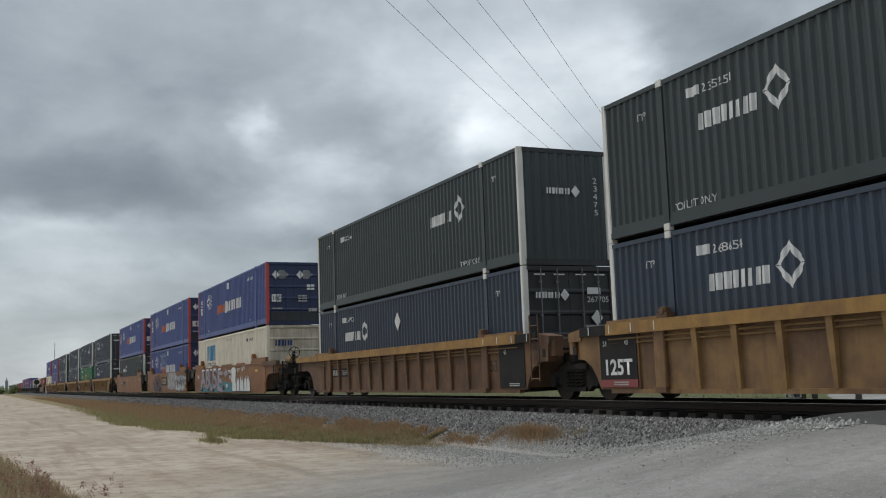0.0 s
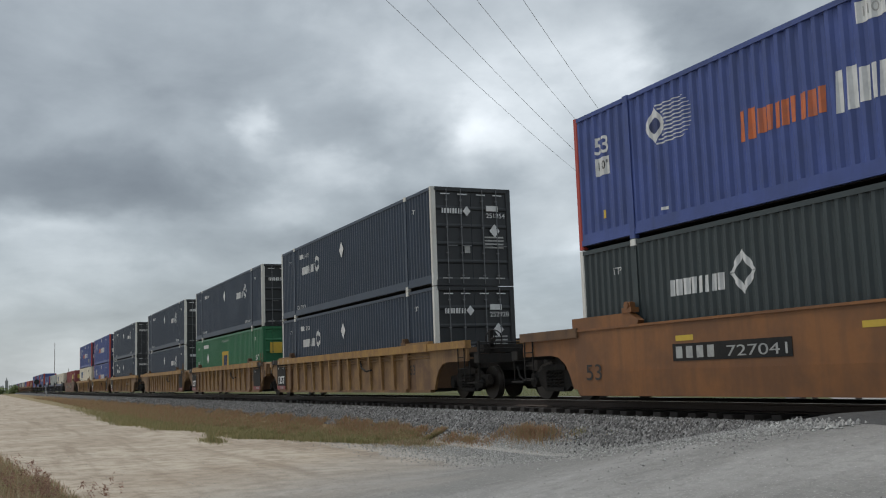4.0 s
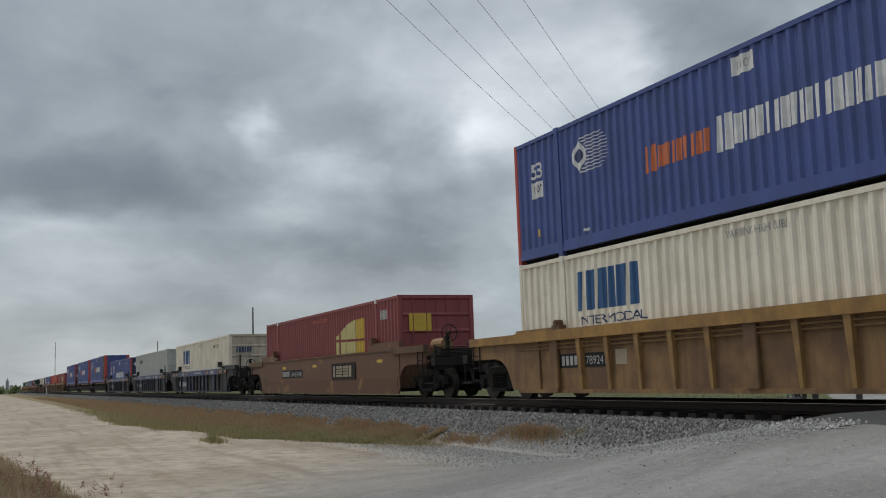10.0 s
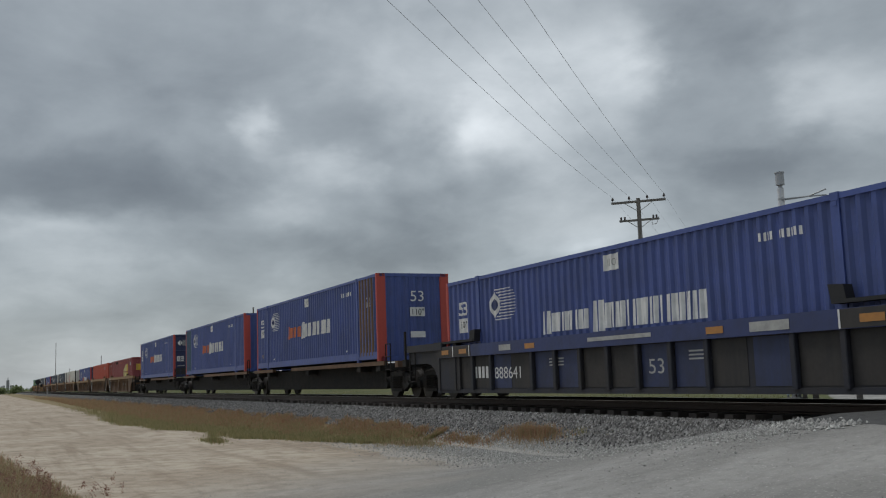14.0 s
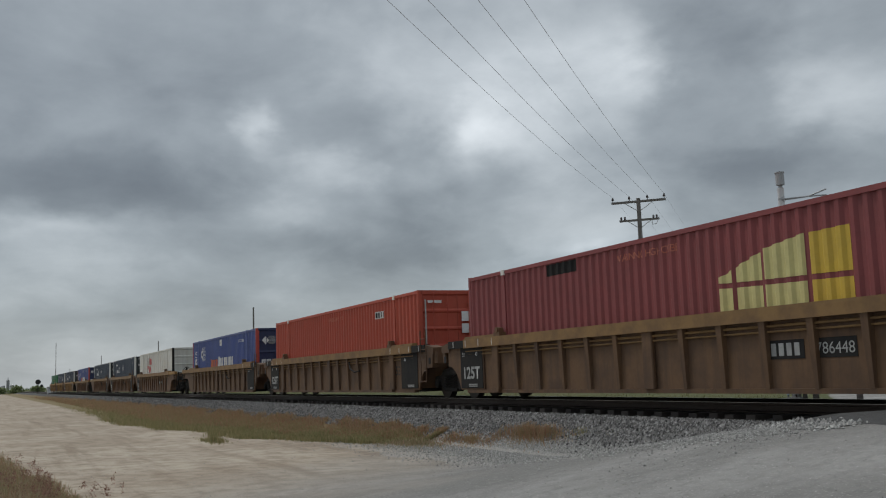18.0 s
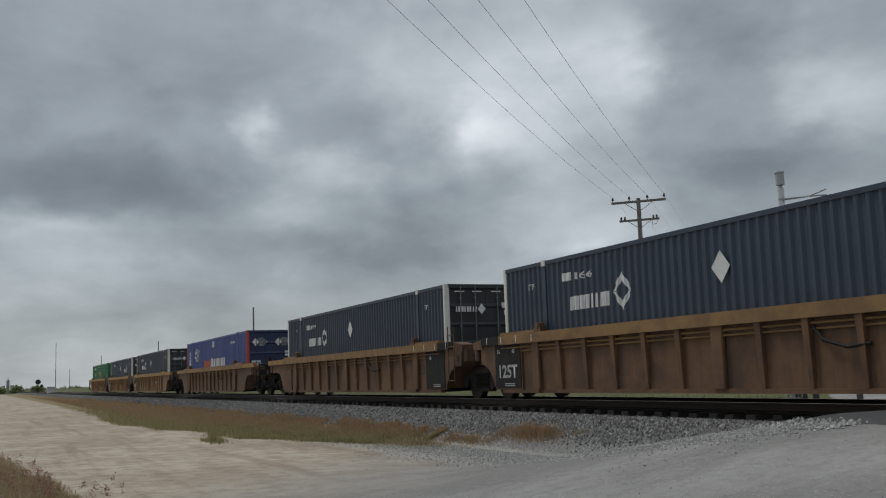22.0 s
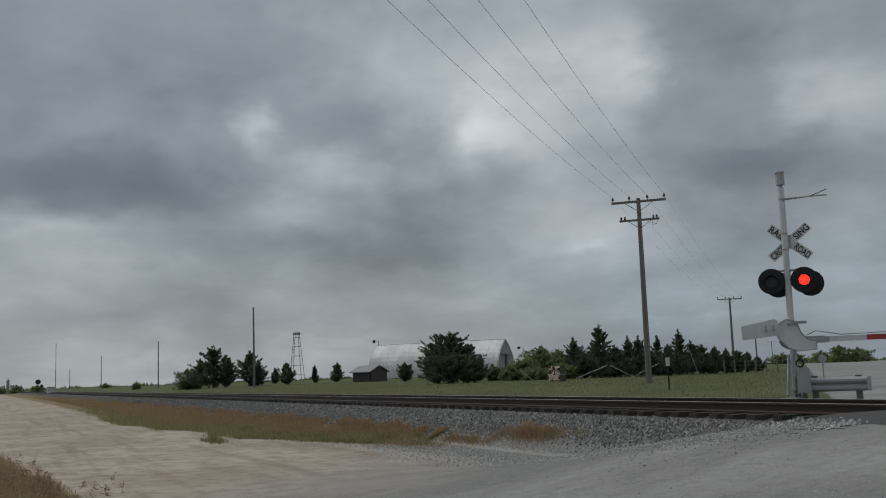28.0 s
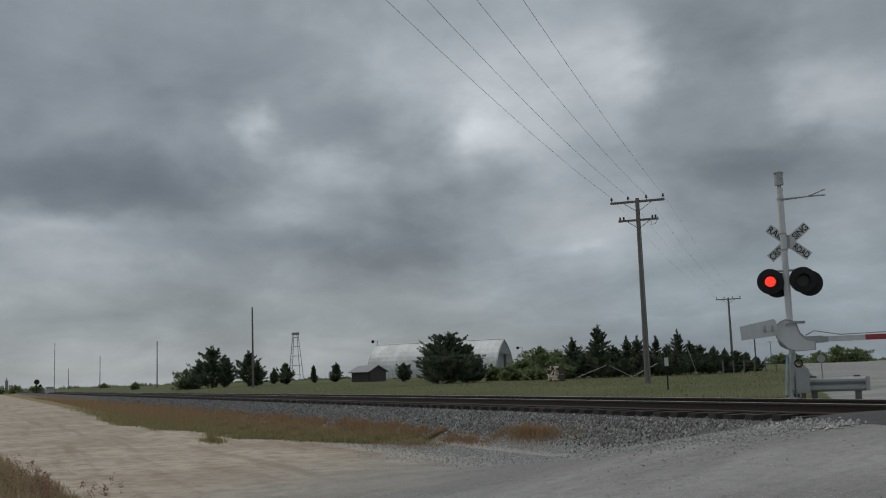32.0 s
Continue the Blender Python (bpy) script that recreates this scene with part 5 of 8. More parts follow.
def ribbed_car(paint, chord, front, rear, front_half, rear_half, label, number="", logo=False, brake=True, rear_number=False):
    """A well car with ribbed sides. front, rear: True for a shared truck, False for a coupler."""
    car = thing("well_car", label, "railway car", "cars of the freight train")
    side = cached(("side_sheet", paint), lambda: Shape().box(-8.05, 8.05, -1.43, -1.405, 0.24, 1.36), paint)
    top = cached(("top_chord", chord), lambda: Shape().box(-8.0, 8.0, -1.56, -1.33, 1.33, 1.56, 0.02), chord)
    step = cached("end_step", lambda: Shape().box(6.0, 8.0, -1.50, -1.34, 1.56, 1.62), "chord_brown")
    sill = cached(("bottom_sill", paint), lambda: Shape().box(-8.0, 8.0, -1.47, -1.32, 0.18, 0.26), paint)
    pipe = cached("pipe", lambda: Shape().tube((-8, -1.47, 1.25), (8, -1.47, 1.25), 0.024).tube((-8, -1.47, 1.16), (8, -1.47, 1.16), 0.018), "chord_brown")

    def rib():
        s = Shape()
        lo, hi, d = 0.05, 0.085, 0.11
        v = [(-lo, -1.43, 0.26), (lo, -1.43, 0.26), (hi, -1.43, 1.33), (-hi, -1.43, 1.33),
             (-lo * .8, -1.43 - d * .45, 0.26), (lo * .8, -1.43 - d * .45, 0.26), (hi * .85, -1.43 - d, 1.33), (-hi * .85, -1.43 - d, 1.33)]
        return s.add(v, [(4, 5, 6, 7), (0, 4, 7, 3), (1, 2, 6, 5), (0, 1, 5, 4), (3, 7, 6, 2)])

    post = cached(("rib", paint), rib, "rib_yellow" if paint == "car_yellow" else paint)
    wide = cached(("wide_rib", paint), lambda: Shape().box(-0.16, 0.16, -1.52, -1.43, 0.26, 1.34, 0.02), paint)
    for turn in (0, 180):
        for nm, me in (("side_sheet", side), ("top_chord", top), ("end_step", step), ("bottom_sill", sill), ("pipe", pipe)):
            part(nm, me, "", car).matrix_basis = pose(0, 0, 0, 0, 0, turn)
            if nm == "end_step":
                part(nm, me, "", car).matrix_basis = pose(-14.0, 0, 0) if turn == 0 else pose(14.0, 0, 0, 0, 0, 180)
        for i in range(13):
            x = -6.3 + 1.05 * i
            part("rib", wide if i in (0, 6, 12) else post, "", car).matrix_basis = pose(x, 0, 0, 0, 0, turn)
    well_floor(car), locks(car, "car_dark")
    car_end(car, 1, front, front_half, paint, chord, brake)
    car_end(car, -1, rear, rear_half, paint, chord, False)
    for joint, sign in ((front, 1), (rear, -1)):
        if joint:
            p = part("stencil_panel", Shape().box(7.05, 8.32, -1.487, -1.473, 0.3, 1.34) if sign > 0 else Shape().box(-8.32, -7.05, -1.487, -1.473, 0.3, 1.34), "dark_panel", car, "black panel with white stencils")
            x = 7.2 if sign > 0 else -8.2
            if paint == "car_yellow":
                part("foot_band", Shape().box(7.05, 8.32, -1.492, -1.488, 0.3, 0.45) if sign > 0 else Shape().box(-8.32, -7.05, -1.492, -1.488, 0.3, 0.45), "maroon", p, "dull maroon band")
            if sign < 0:
                lettering("125T", 0.42, "mark_white" if paint == "car_yellow" else "mark_grey", p, x, -1.49, 0.55, 1.0, bold=0.012)
                lettering("53", 0.14, "mark_white", p, x, -1.49, 1.12)
                lettering("40", 0.14, "mark_white", p, x + 0.75, -1.49, 1.12)
            else:
                lettering("40", 0.14, "mark_white", p, x + 0.1, -1.49, 1.1)
            for z in (0.34, 0.385):
                part("stencil_mark", Shape().box(x + 0.35, x + 0.85, -1.495, -1.493, z, z + 0.025), "mark_grey", p)
    add_truck(car, -rear_half if rear else -9.7)
    if not front:
        add_truck(car, 9.7)
    if number:
        k = -9.3 if rear_number else 0.0
        p = part("number_panel", Shape().box(3.14 + k, 3.96 + k, -1.437, -1.432, 0.72, 1.02), "dark_panel", car)
        for q in range(4):
            part("stencil_mark", Shape().box(3.24 + k + 0.17 * q, 3.35 + k + 0.17 * q, -1.44, -1.438, 0.77, 0.97), "mark_grey", p)
        p = part("number_panel", Shape().box(4.17 + k, 5.0 + k, -1.437, -1.432, 0.72, 1.02), "dark_panel", car)
        lettering(number, 0.25, "mark_grey", p, 4.2 + k, -1.442, 0.78, 0.76)
    if not number:
        part("brake_rod", cached("brake_rod", lambda: Shape().path([(2.2, -1.47, 1.2), (2.45, -1.52, 0.98), (2.9, -1.52, 0.86), (3.3, -1.48, 0.90)], 0.03, 6), "truck_iron"), "", car)
    for x in (-6.26, 6.26):
        part("sill_step", cached(("sill_step", paint), lambda: Shape().box(-0.16, 0.16, -1.56, -1.45, 0.2, 0.3), paint), "", car).matrix_basis = pose(x, 0, 0)
    if logo:
        wordmark(car, 1.1, -1.44, 0.46, (0.62, 0.62, 0.72), 0.58, "maroon", 1.0, 0.06)
    lettering("53", 0.4, "mark_black", car, 6.55 - 0.1, -1.436, 0.7, 0.4)
    if number == "789241":
        plate(car, -4.0, -3.6, -1.436, 0.75, 1.05, "mark_tan")
    return car


def smooth_car(paint, front, rear, front_half, rear_half, label, number="", logo=False, brake=True, caps=False):
    """A well car with smooth sides that step up at the ends."""
    car = thing("well_car", label, "railway car", "cars of the freight train")

    def side():
        s = Shape()
        out = [(-8.05, 0.13), (8.35, 0.13), (8.5, 0.3), (8.5, 1.5), (-8.15, 1.5), (-8.15, 0.3)]
        s.prism(out, -1.49, -1.44, "y")
        s.prism([(-1.49, 0.13), (-1.44, 0.13), (-1.44, 0.62), (-1.51, 0.62)], -8.05, 8.35, "x")
        return s

    me = cached(("side_sheet_plain", paint), side, paint)
    cap = cached(("side_cap", paint), lambda: Shape().prism([(-8.2, 1.5), (-5.85, 1.5), (-5.8, 1.58), (-6.1, 1.74), (-8.2, 1.74)], -1.5, -1.36, "y"), paint)
    fcap = cached(("front_cap", paint), lambda: Shape().prism([(5.8, 1.58), (5.85, 1.5), (8.55, 1.5), (8.55, 1.74), (6.0, 1.74)], -1.5, -1.36, "y"), paint)
    if caps:
        for a, b in ((-3.4, -1.9), (-0.8, 1.25), (2.6, 4.1)):
            part("guide_cap", Shape().prism([(a, 1.5), (b, 1.5), (b - 0.1, 1.6), (a + 0.25, 1.6)], -1.5, -1.36, "y"), paint, car)
    lip = cached(("side_lip", paint), lambda: Shape().box(-8.15, 8.5, -1.515, -1.44, 1.46, 1.505), paint)
    for turn in (0, 180):
        for nm, m in (("side_sheet", me), ("side_cap", cap), ("side_cap", fcap), ("side_lip", lip)):
            part(nm, m, "", car).matrix_basis = pose(0, 0, 0, 0, 0, turn)
    well_floor(car), locks(car, paint, 1.74)
    car_end(car, 1, front, front_half, "truck_iron" if front else paint, "car_dark", brake)
    car_end(car, -1, rear, rear_half, "truck_iron" if rear else paint, "car_dark", False)
    if not front:
        part("brake_tank", Shape().tube((9.3, -0.6, 1.55), (10.1, -0.6, 1.55), 0.2, 14), "chord_brown", car, "rusty orange air tank")
    add_truck(car, -rear_half if rear else -9.7)
    if not front:
        add_truck(car, 9.7)
    if rear:
        p = part("stencil_panel", Shape().box(-9.25, -8.25, -1.55, -1.49, 1.0, 1.42), "dark_panel", car)
        lettering("125T", 0.24, "mark_grey", p, -8.98, -1.554, 1.1, 0.6)
    lettering("53", 0.46, "mark_black", car, -7.75, -1.514, 0.45, 0.6)
    for x in (-4.7, -0.4, 6.6):
        plate(car, x, x + 0.5, -1.494, 1.12, 1.22, "mark_yellow", "reflector")
    if number:
        p = part("number_panel", Shape().box(-4.8, -1.8, -1.498, -1.492, 0.76, 1.07), "dark_panel", car)
        for q in range(4):
            part("stencil_mark", Shape().box(-4.7 + 0.29 * q, -4.52 + 0.29 * q, -1.502, -1.499, 0.81, 1.02), "mark_grey", p)
        lettering(number, 0.26, "mark_grey", p, -3.35, -1.502, 0.81, 1.45)
    if logo:
        p = part("emblem_panel", Shape().box(logo, logo + 2.55, -1.52, -1.512, 0.62, 1.2), "dark_panel", car)
        wordmark(p, logo + 0.2, -1.524, 0.72, (0.62, 0.62, 0.72), 0.38, "mark_tan", 1.0, 0.06)
        for k in range(3):
            part("brand_stripe", Shape().box(logo + 0.4, logo + 1.9, -1.528, -1.526, 0.80 + 0.09 * k, 0.825 + 0.09 * k), "dark_panel", p)
    return car


def blue_car(front, rear, front_half, rear_half, number, label):
    """A low-slung well car with a blue top band over dark ribbed sides."""
    car = thing("well_car", label, "railway car", "cars of the freight train")
    side = cached("side_sheet_blue", lambda: Shape().box(-8.6, 8.6, -1.40, -1.37, 0.22, 1.15), "car_blue")
    band = cached("top_band", lambda: Shape().box(-8.3, 8.3, -1.52, -1.34, 1.12, 1.42, 0.02), "chord_blue")
    sill = cached("bottom_sill_blue", lambda: Shape().box(-8.5, 8.5, -1.45, -1.3, 0.17, 0.27), "car_blue")
    ledge = cached("guide_ledge", lambda: Shape().box(6.1, 8.6, -1.5, -1.2, 1.5, 1.56).prism([(6.05, 1.5), (6.35, 1.5), (6.3, 1.78), (6.0, 1.80)], -1.48, -1.3, "y")
                   .box(7.2, 7.4, -1.45, -1.3, 1.4, 1.5).box(8.3, 8.5, -1.45, -1.3, 1.4, 1.5), "signal_black")
    back = cached("guide_ledge_rear", lambda: Shape().box(-8.6, -6.1, -1.5, -1.2, 1.5, 1.56).prism([(-6.35, 1.5), (-6.05, 1.5), (-6.0, 1.80), (-6.3, 1.78)], -1.48, -1.3, "y")
                  .box(-7.4, -7.2, -1.45, -1.3, 1.4, 1.5).box(-8.5, -8.3, -1.45, -1.3, 1.4, 1.5), "signal_black")
    rib = cached("rib_blue", lambda: Shape().box(-0.06, 0.06, -1.50, -1.40, 0.25, 1.12, 0.015), "car_blue")
    for turn in (0, 180):
        for nm, me in (("side_sheet", side), ("top_band", band), ("bottom_sill", sill), ("guide_ledge", ledge), ("guide_ledge", back)):
            part(nm, me, "", car).matrix_basis = pose(0, 0, 0, 0, 0, turn)
        for i in range(17):
            if i not in (4, 12):
                part("rib", rib, "", car).matrix_basis = pose(-8.3 + i * 1.0375, 0, 0, 0, 0, turn)
    for i in range(16):
        x = -8.3 + i * 1.0375
        mat = "panel_grime" if i in (0, 1, 2, 4, 7, 8, 11, 13, 14, 15) else "panel_blue"
        part("side_panel", cached(("side_panel", mat), lambda: Shape().box(0.08, 0.96, -1.408, -1.402, 0.30, 1.10), mat), "", car).matrix_basis = pose(x, 0, 0)
    part("band_end", cached("band_end", lambda: Shape().box(6.2, 8.32, -1.524, -1.5, 1.13, 1.41), "panel_grime"), "", car)
    part("band_end", cached("band_end_rear", lambda: Shape().box(-8.32, -6.2, -1.524, -1.5, 1.13, 1.41), "panel_grime"), "", car)
    for x in (2.55, -2.4):
        for q in range(3):
            part("stencil_mark", cached("faint_line", lambda: Shape().box(0, 0.62, -1.412, -1.409, 0, 0.03), "mark_grey"), "", car).matrix_basis = pose(x, 0, 0.78 + 0.07 * q)
    well_floor(car)
    car_end(car, 1, front, front_half, "car_blue", "car_blue", True)
    car_end(car, -1, rear, rear_half, "car_blue", "car_blue", False)
    add_truck(car, -rear_half if rear else -9.7)
    if not front:
        add_truck(car, 9.7)
    for x in (-8.0, -6.9, -3.3, 3.2, 6.6, 7.9):
        plate(car, x, x + 0.45, -1.529, 1.2, 1.32, "reflector_amber", "reflector")
    for x in (-7.3, -6.3, 6.2, 7.3, 8.2):
        plate(car, x, x + 0.04, -1.530, 1.13, 1.41, "mark_white", "stencil_mark")
    part("stencil_mark", Shape().box(-4.6, -4.0, -1.527, -1.524, 1.2, 1.34), "mark_grey", car)
    part("stencil_mark", Shape().box(-0.6, 1.6, -1.527, -1.524, 1.24, 1.32), "mark_grey", car)
    part("stencil_mark", Shape().box(4.3, 5.2, -1.527, -1.524, 1.18, 1.34), "mark_grey", car)
    for q in range(4):
        part("stencil_mark", cached("reporting_bar", lambda: Shape().box(0, 0.13, -1.413, -1.41, 0, 0.29), "mark_white"), "", car).matrix_basis = pose(-6.2 + 0.21 * q, 0, 0.55)
    lettering(number, 0.4, "mark_white", car, -5.1, -1.412, 0.53, 1.35)
    lettering("53", 0.4, "mark_grey", car, 1.3, -1.412, 0.55, 0.5)
    return car


def spine_car(front, rear, front_half, rear_half, label):
    """A flat spine car: a central beam with shelves that carry the box by its corners."""
    car = thing("spine_car", label, "railway car", "cars of the freight train")
    part("spine_beam", cached("spine_beam", lambda: Shape().prism([(-9.8, 0.72), (-8.6, 0.72), (-7.9, 0.27), (7.9, 0.27), (8.6, 0.72), (9.8, 0.72), (9.8, 1.12), (-9.8, 1.12)], -0.36, 0.36, "y"), "truck_iron"), "", car)
    shelf = cached("side_shelf", lambda: Shape().box(-2.2, 8.6, -1.32, -1.18, 1.04, 1.17, 0.01).box(-8.6, -5.2, -1.32, -1.18, 1.04, 1.17, 0.01), "car_dark")
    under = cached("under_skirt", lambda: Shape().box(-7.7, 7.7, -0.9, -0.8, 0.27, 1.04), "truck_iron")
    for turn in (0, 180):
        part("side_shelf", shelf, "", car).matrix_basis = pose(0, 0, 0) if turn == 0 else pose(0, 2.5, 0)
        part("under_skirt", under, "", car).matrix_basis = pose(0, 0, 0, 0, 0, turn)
    arm = cached("cross_arm", lambda: Shape().box(-0.2, 0.2, -1.3, 1.3, 0.86, 1.1, 0.02), "truck_iron")
    for x in (-8.0, -6.1, 0.0, 6.1, 8.0):
        part("cross_arm", arm, "", car).matrix_basis = pose(x, 0, 0)
    hitch = cached("hitch_ladder", lambda: Shape().path([(0, -1.3, 0.5), (0, -1.3, 1.7), (0.4, -1.3, 1.7), (0.4, -1.3, 0.5)], 0.022).tube((0, -1.3, 0.9), (0.4, -1.3, 0.9), 0.016)
                   .tube((0, -1.3, 0.65), (0.4, -1.3, 0.65), 0.016).tube((0, -1.3, 1.3), (0.4, -1.3, 1.3), 0.016), "truck_iron")
    part("ladder", hitch, "", car).matrix_basis = pose(8.75 if not front else 8.65, 0, 0)
    add_truck(car, -rear_half if rear else -9.2)
    if not front:
        add_truck(car, 9.2)
        part("coupler", HARD["coupler"], "", car).matrix_basis = pose(9.75, 0, 0)
        part("end_sill", cached("spine_end", lambda: Shape().box(9.5, 9.75, -1.3, 1.3, 0.95, 1.15, 0.02), "car_dark"), "", car)
    if not rear:
        part("coupler", HARD["coupler"], "", car).matrix_basis = pose(-9.75, 0, 0, 0, 0, 180)
    return car


# spacing of the cars' middles along the train at the start, front first
CENTRES = [-9.10, -28.92, -52.98, -72.40, -92.30, -116.24, -135.86, -155.82, -179.33, -199.21, -219.00, -242.99, -266.99, -287.01,
           -306.83, -328.42, -347.15, -368.10, -389.61, -409.20, -428.99, -452.79, -472.37, -492.06, -515.72, -539.37, -559.11, -578.63]
FIRST, LAST = {2, 5, 8, 11, 12, 15, 18, 21, 24, 25}, {1, 4, 7, 10, 11, 14, 17, 20, 23, 24, 27}
MOVERS = []


def build_train():
    def halves(i):
        up = (CENTRES[i - 1] - CENTRES[i]) / 2 if i else 9.9
        down = (CENTRES[i] - CENTRES[i + 1]) / 2 if i < 27 else 11.8
        return up, down

    number = {0: "", 1: "786644", 5: "", 6: "", 7: "", 8: "789241", 9: "", 10: "789241", 18: "786448", 21: "786657", 25: "788860"}
    for i, x in enumerate(CENTRES):
        a, b = halves(i)
        front, rear = i not in FIRST, i not in LAST
        if i in (2, 3, 4, 11):
            car = smooth_car("car_rust" if i != 11 else "car_patched", front, rear, a, b,
                             {2: "rust-brown smooth-sided well car covered in sprayed paint", 3: "rust-brown smooth-sided well car with dark sprayed patch",
                              4: "clean rust-brown smooth-sided well car", 11: "dull brown smooth-sided well car"}[i],
                             {4: "727041", 11: "646248"}.get(i, ""), {3: -1.35, 11: 2.0}.get(i, False), caps=i == 2)
        elif i in (12, 13, 14):
            car = blue_car(front, rear, a, b, "888641", "grimy dark blue well car with a blue top band")
        elif i in (15, 16, 17):
            car = spine_car(front, rear, a, b, "black spine car with brown shelves")
        else:
            if i == 1:
                paint, chord, word = "car_brown", "chord_yellow", "rusty brown and yellow"
            elif i < 11:
                paint, chord, word = "car_yellow", "chord_yellow", "weathered yellow"
            elif i < 21:
                paint, chord, word = "car_dark", "chord_brown", "grimy dark brown"
            elif i < 25:
                paint, chord, word = "car_brown", "chord_brown", "dull brown"
            else:
                paint, chord, word = "car_yellow", "chord_yellow", "weathered yellow"
            car = ribbed_car(paint, chord, front, rear, a, b, f"{word} well car with ribbed sides", number.get(i, ""), i == 9, rear_number=i in (1, 10))
        MOVERS.append((car, x, 0.0))
        SPECIAL.get(i, lambda c: None)(car)

    low, high = 0.30, 3.205
    G, B = "umax_green", "umax_navy"
    loads = {
        0: (umax(B, "rear", number="268654"), umax(G, "rear", number="235251")),
        1: (umax(B, "rear", 0.0, number="267705"), umax(G, "front", None, True, number="236")),
        2: (csx(mark="mark_blue", number="936018"), pacer()), 3: (sprayed_pacer(), pacer()), 4: (umax(G, "rear"), pacer()),
        5: (umax(B, "rear", 0.0, number="252928"), umax(B, "rear", 0.0, number="251854")),
        6: (emp(), umax(B, "front", 0.0, number="251801")),
        7: (umax(B, "front", 0.0), umax(B, "front", 0.0, number="252057")),
        8: (umax(B, "rear", 0.0, number="636317"), umax(B, "front", 0.0, number="241659")),
        9: (pacer(), pacer()), 10: (csx(), pacer(tags=True)), 11: (sunburst(),), 12: (csx(),),
        13: (plain_box("grey_box", "pale grey corrugated container with scuff marks", "grey"),),
        14: (pacer("blue corrugated container with white wordmark", white=True),),
        15: (pacer("blue corrugated container with red posts and a dark panel", nose=True),),
        16: (pacer("blue corrugated container with red posts", nose=True, panel=False, teal=True),), 17: (pacer(),),
        18: (sunburst(True),), 19: (plain_box("orange", "orange-red corrugated container, faded lettering", "orange"),), 20: (pacer(),),
        21: (plain_box("white_box", "dirty white container with red lettering marks", "white"),),
        22: (umax(B, "rear", 0.0, number="166"),), 23: (umax(B, "rear", 0.0, number="199"),), 24: (pacer(),),
        25: (umax(B, "rear", 0.0, number="255582"),), 26: (umax(B, "front", 0.0, number="247467"),), 27: (emp("green corrugated container with faded yellow mark"),)}
    for i, boxes in loads.items():
        for k, c in enumerate(boxes):
            z = (low, high)[k] if i not in (15, 16, 17) else 1.18
            conform(c, *((0.232, 0.040) if "white corner posts" in c["label"] else (0.95, 0.006) if "dirty white" in c["label"] else (0.276, 0.042)))
            MOVERS.append((c, CENTRES[i], z))


def sprayed_pacer():
    c = pacer("blue corrugated container with white sprayed outlines")
    rng = random.Random(14)
    for k in range(5):
        x, w = -3.4 + 0.58 * k, 0.54
        pts = [(x + w / 2 + w / 2 * math.cos(a) * (1 + 0.12 * math.sin(3 * a + k)), Y - 0.012, 1.98 + 0.55 * math.sin(a) * (1 + 0.15 * math.sin(2 * a + 2 * k))) for a in (2 * math.pi * q / 22 for q in range(23))]
        part("sprayed_outline", Shape().path(pts, 0.014, 4), "mark_pale_blue", c, "thin pale sprayed outline")
        part("sprayed_outline", Shape().path([(x + 0.2, Y - 0.012, 1.75), (x + 0.28, Y - 0.012, 2.1 + rng.uniform(-.1, .1)), (x + 0.38, Y - 0.012, 1.8)], 0.012, 4), "mark_pale_blue", c)
    return c


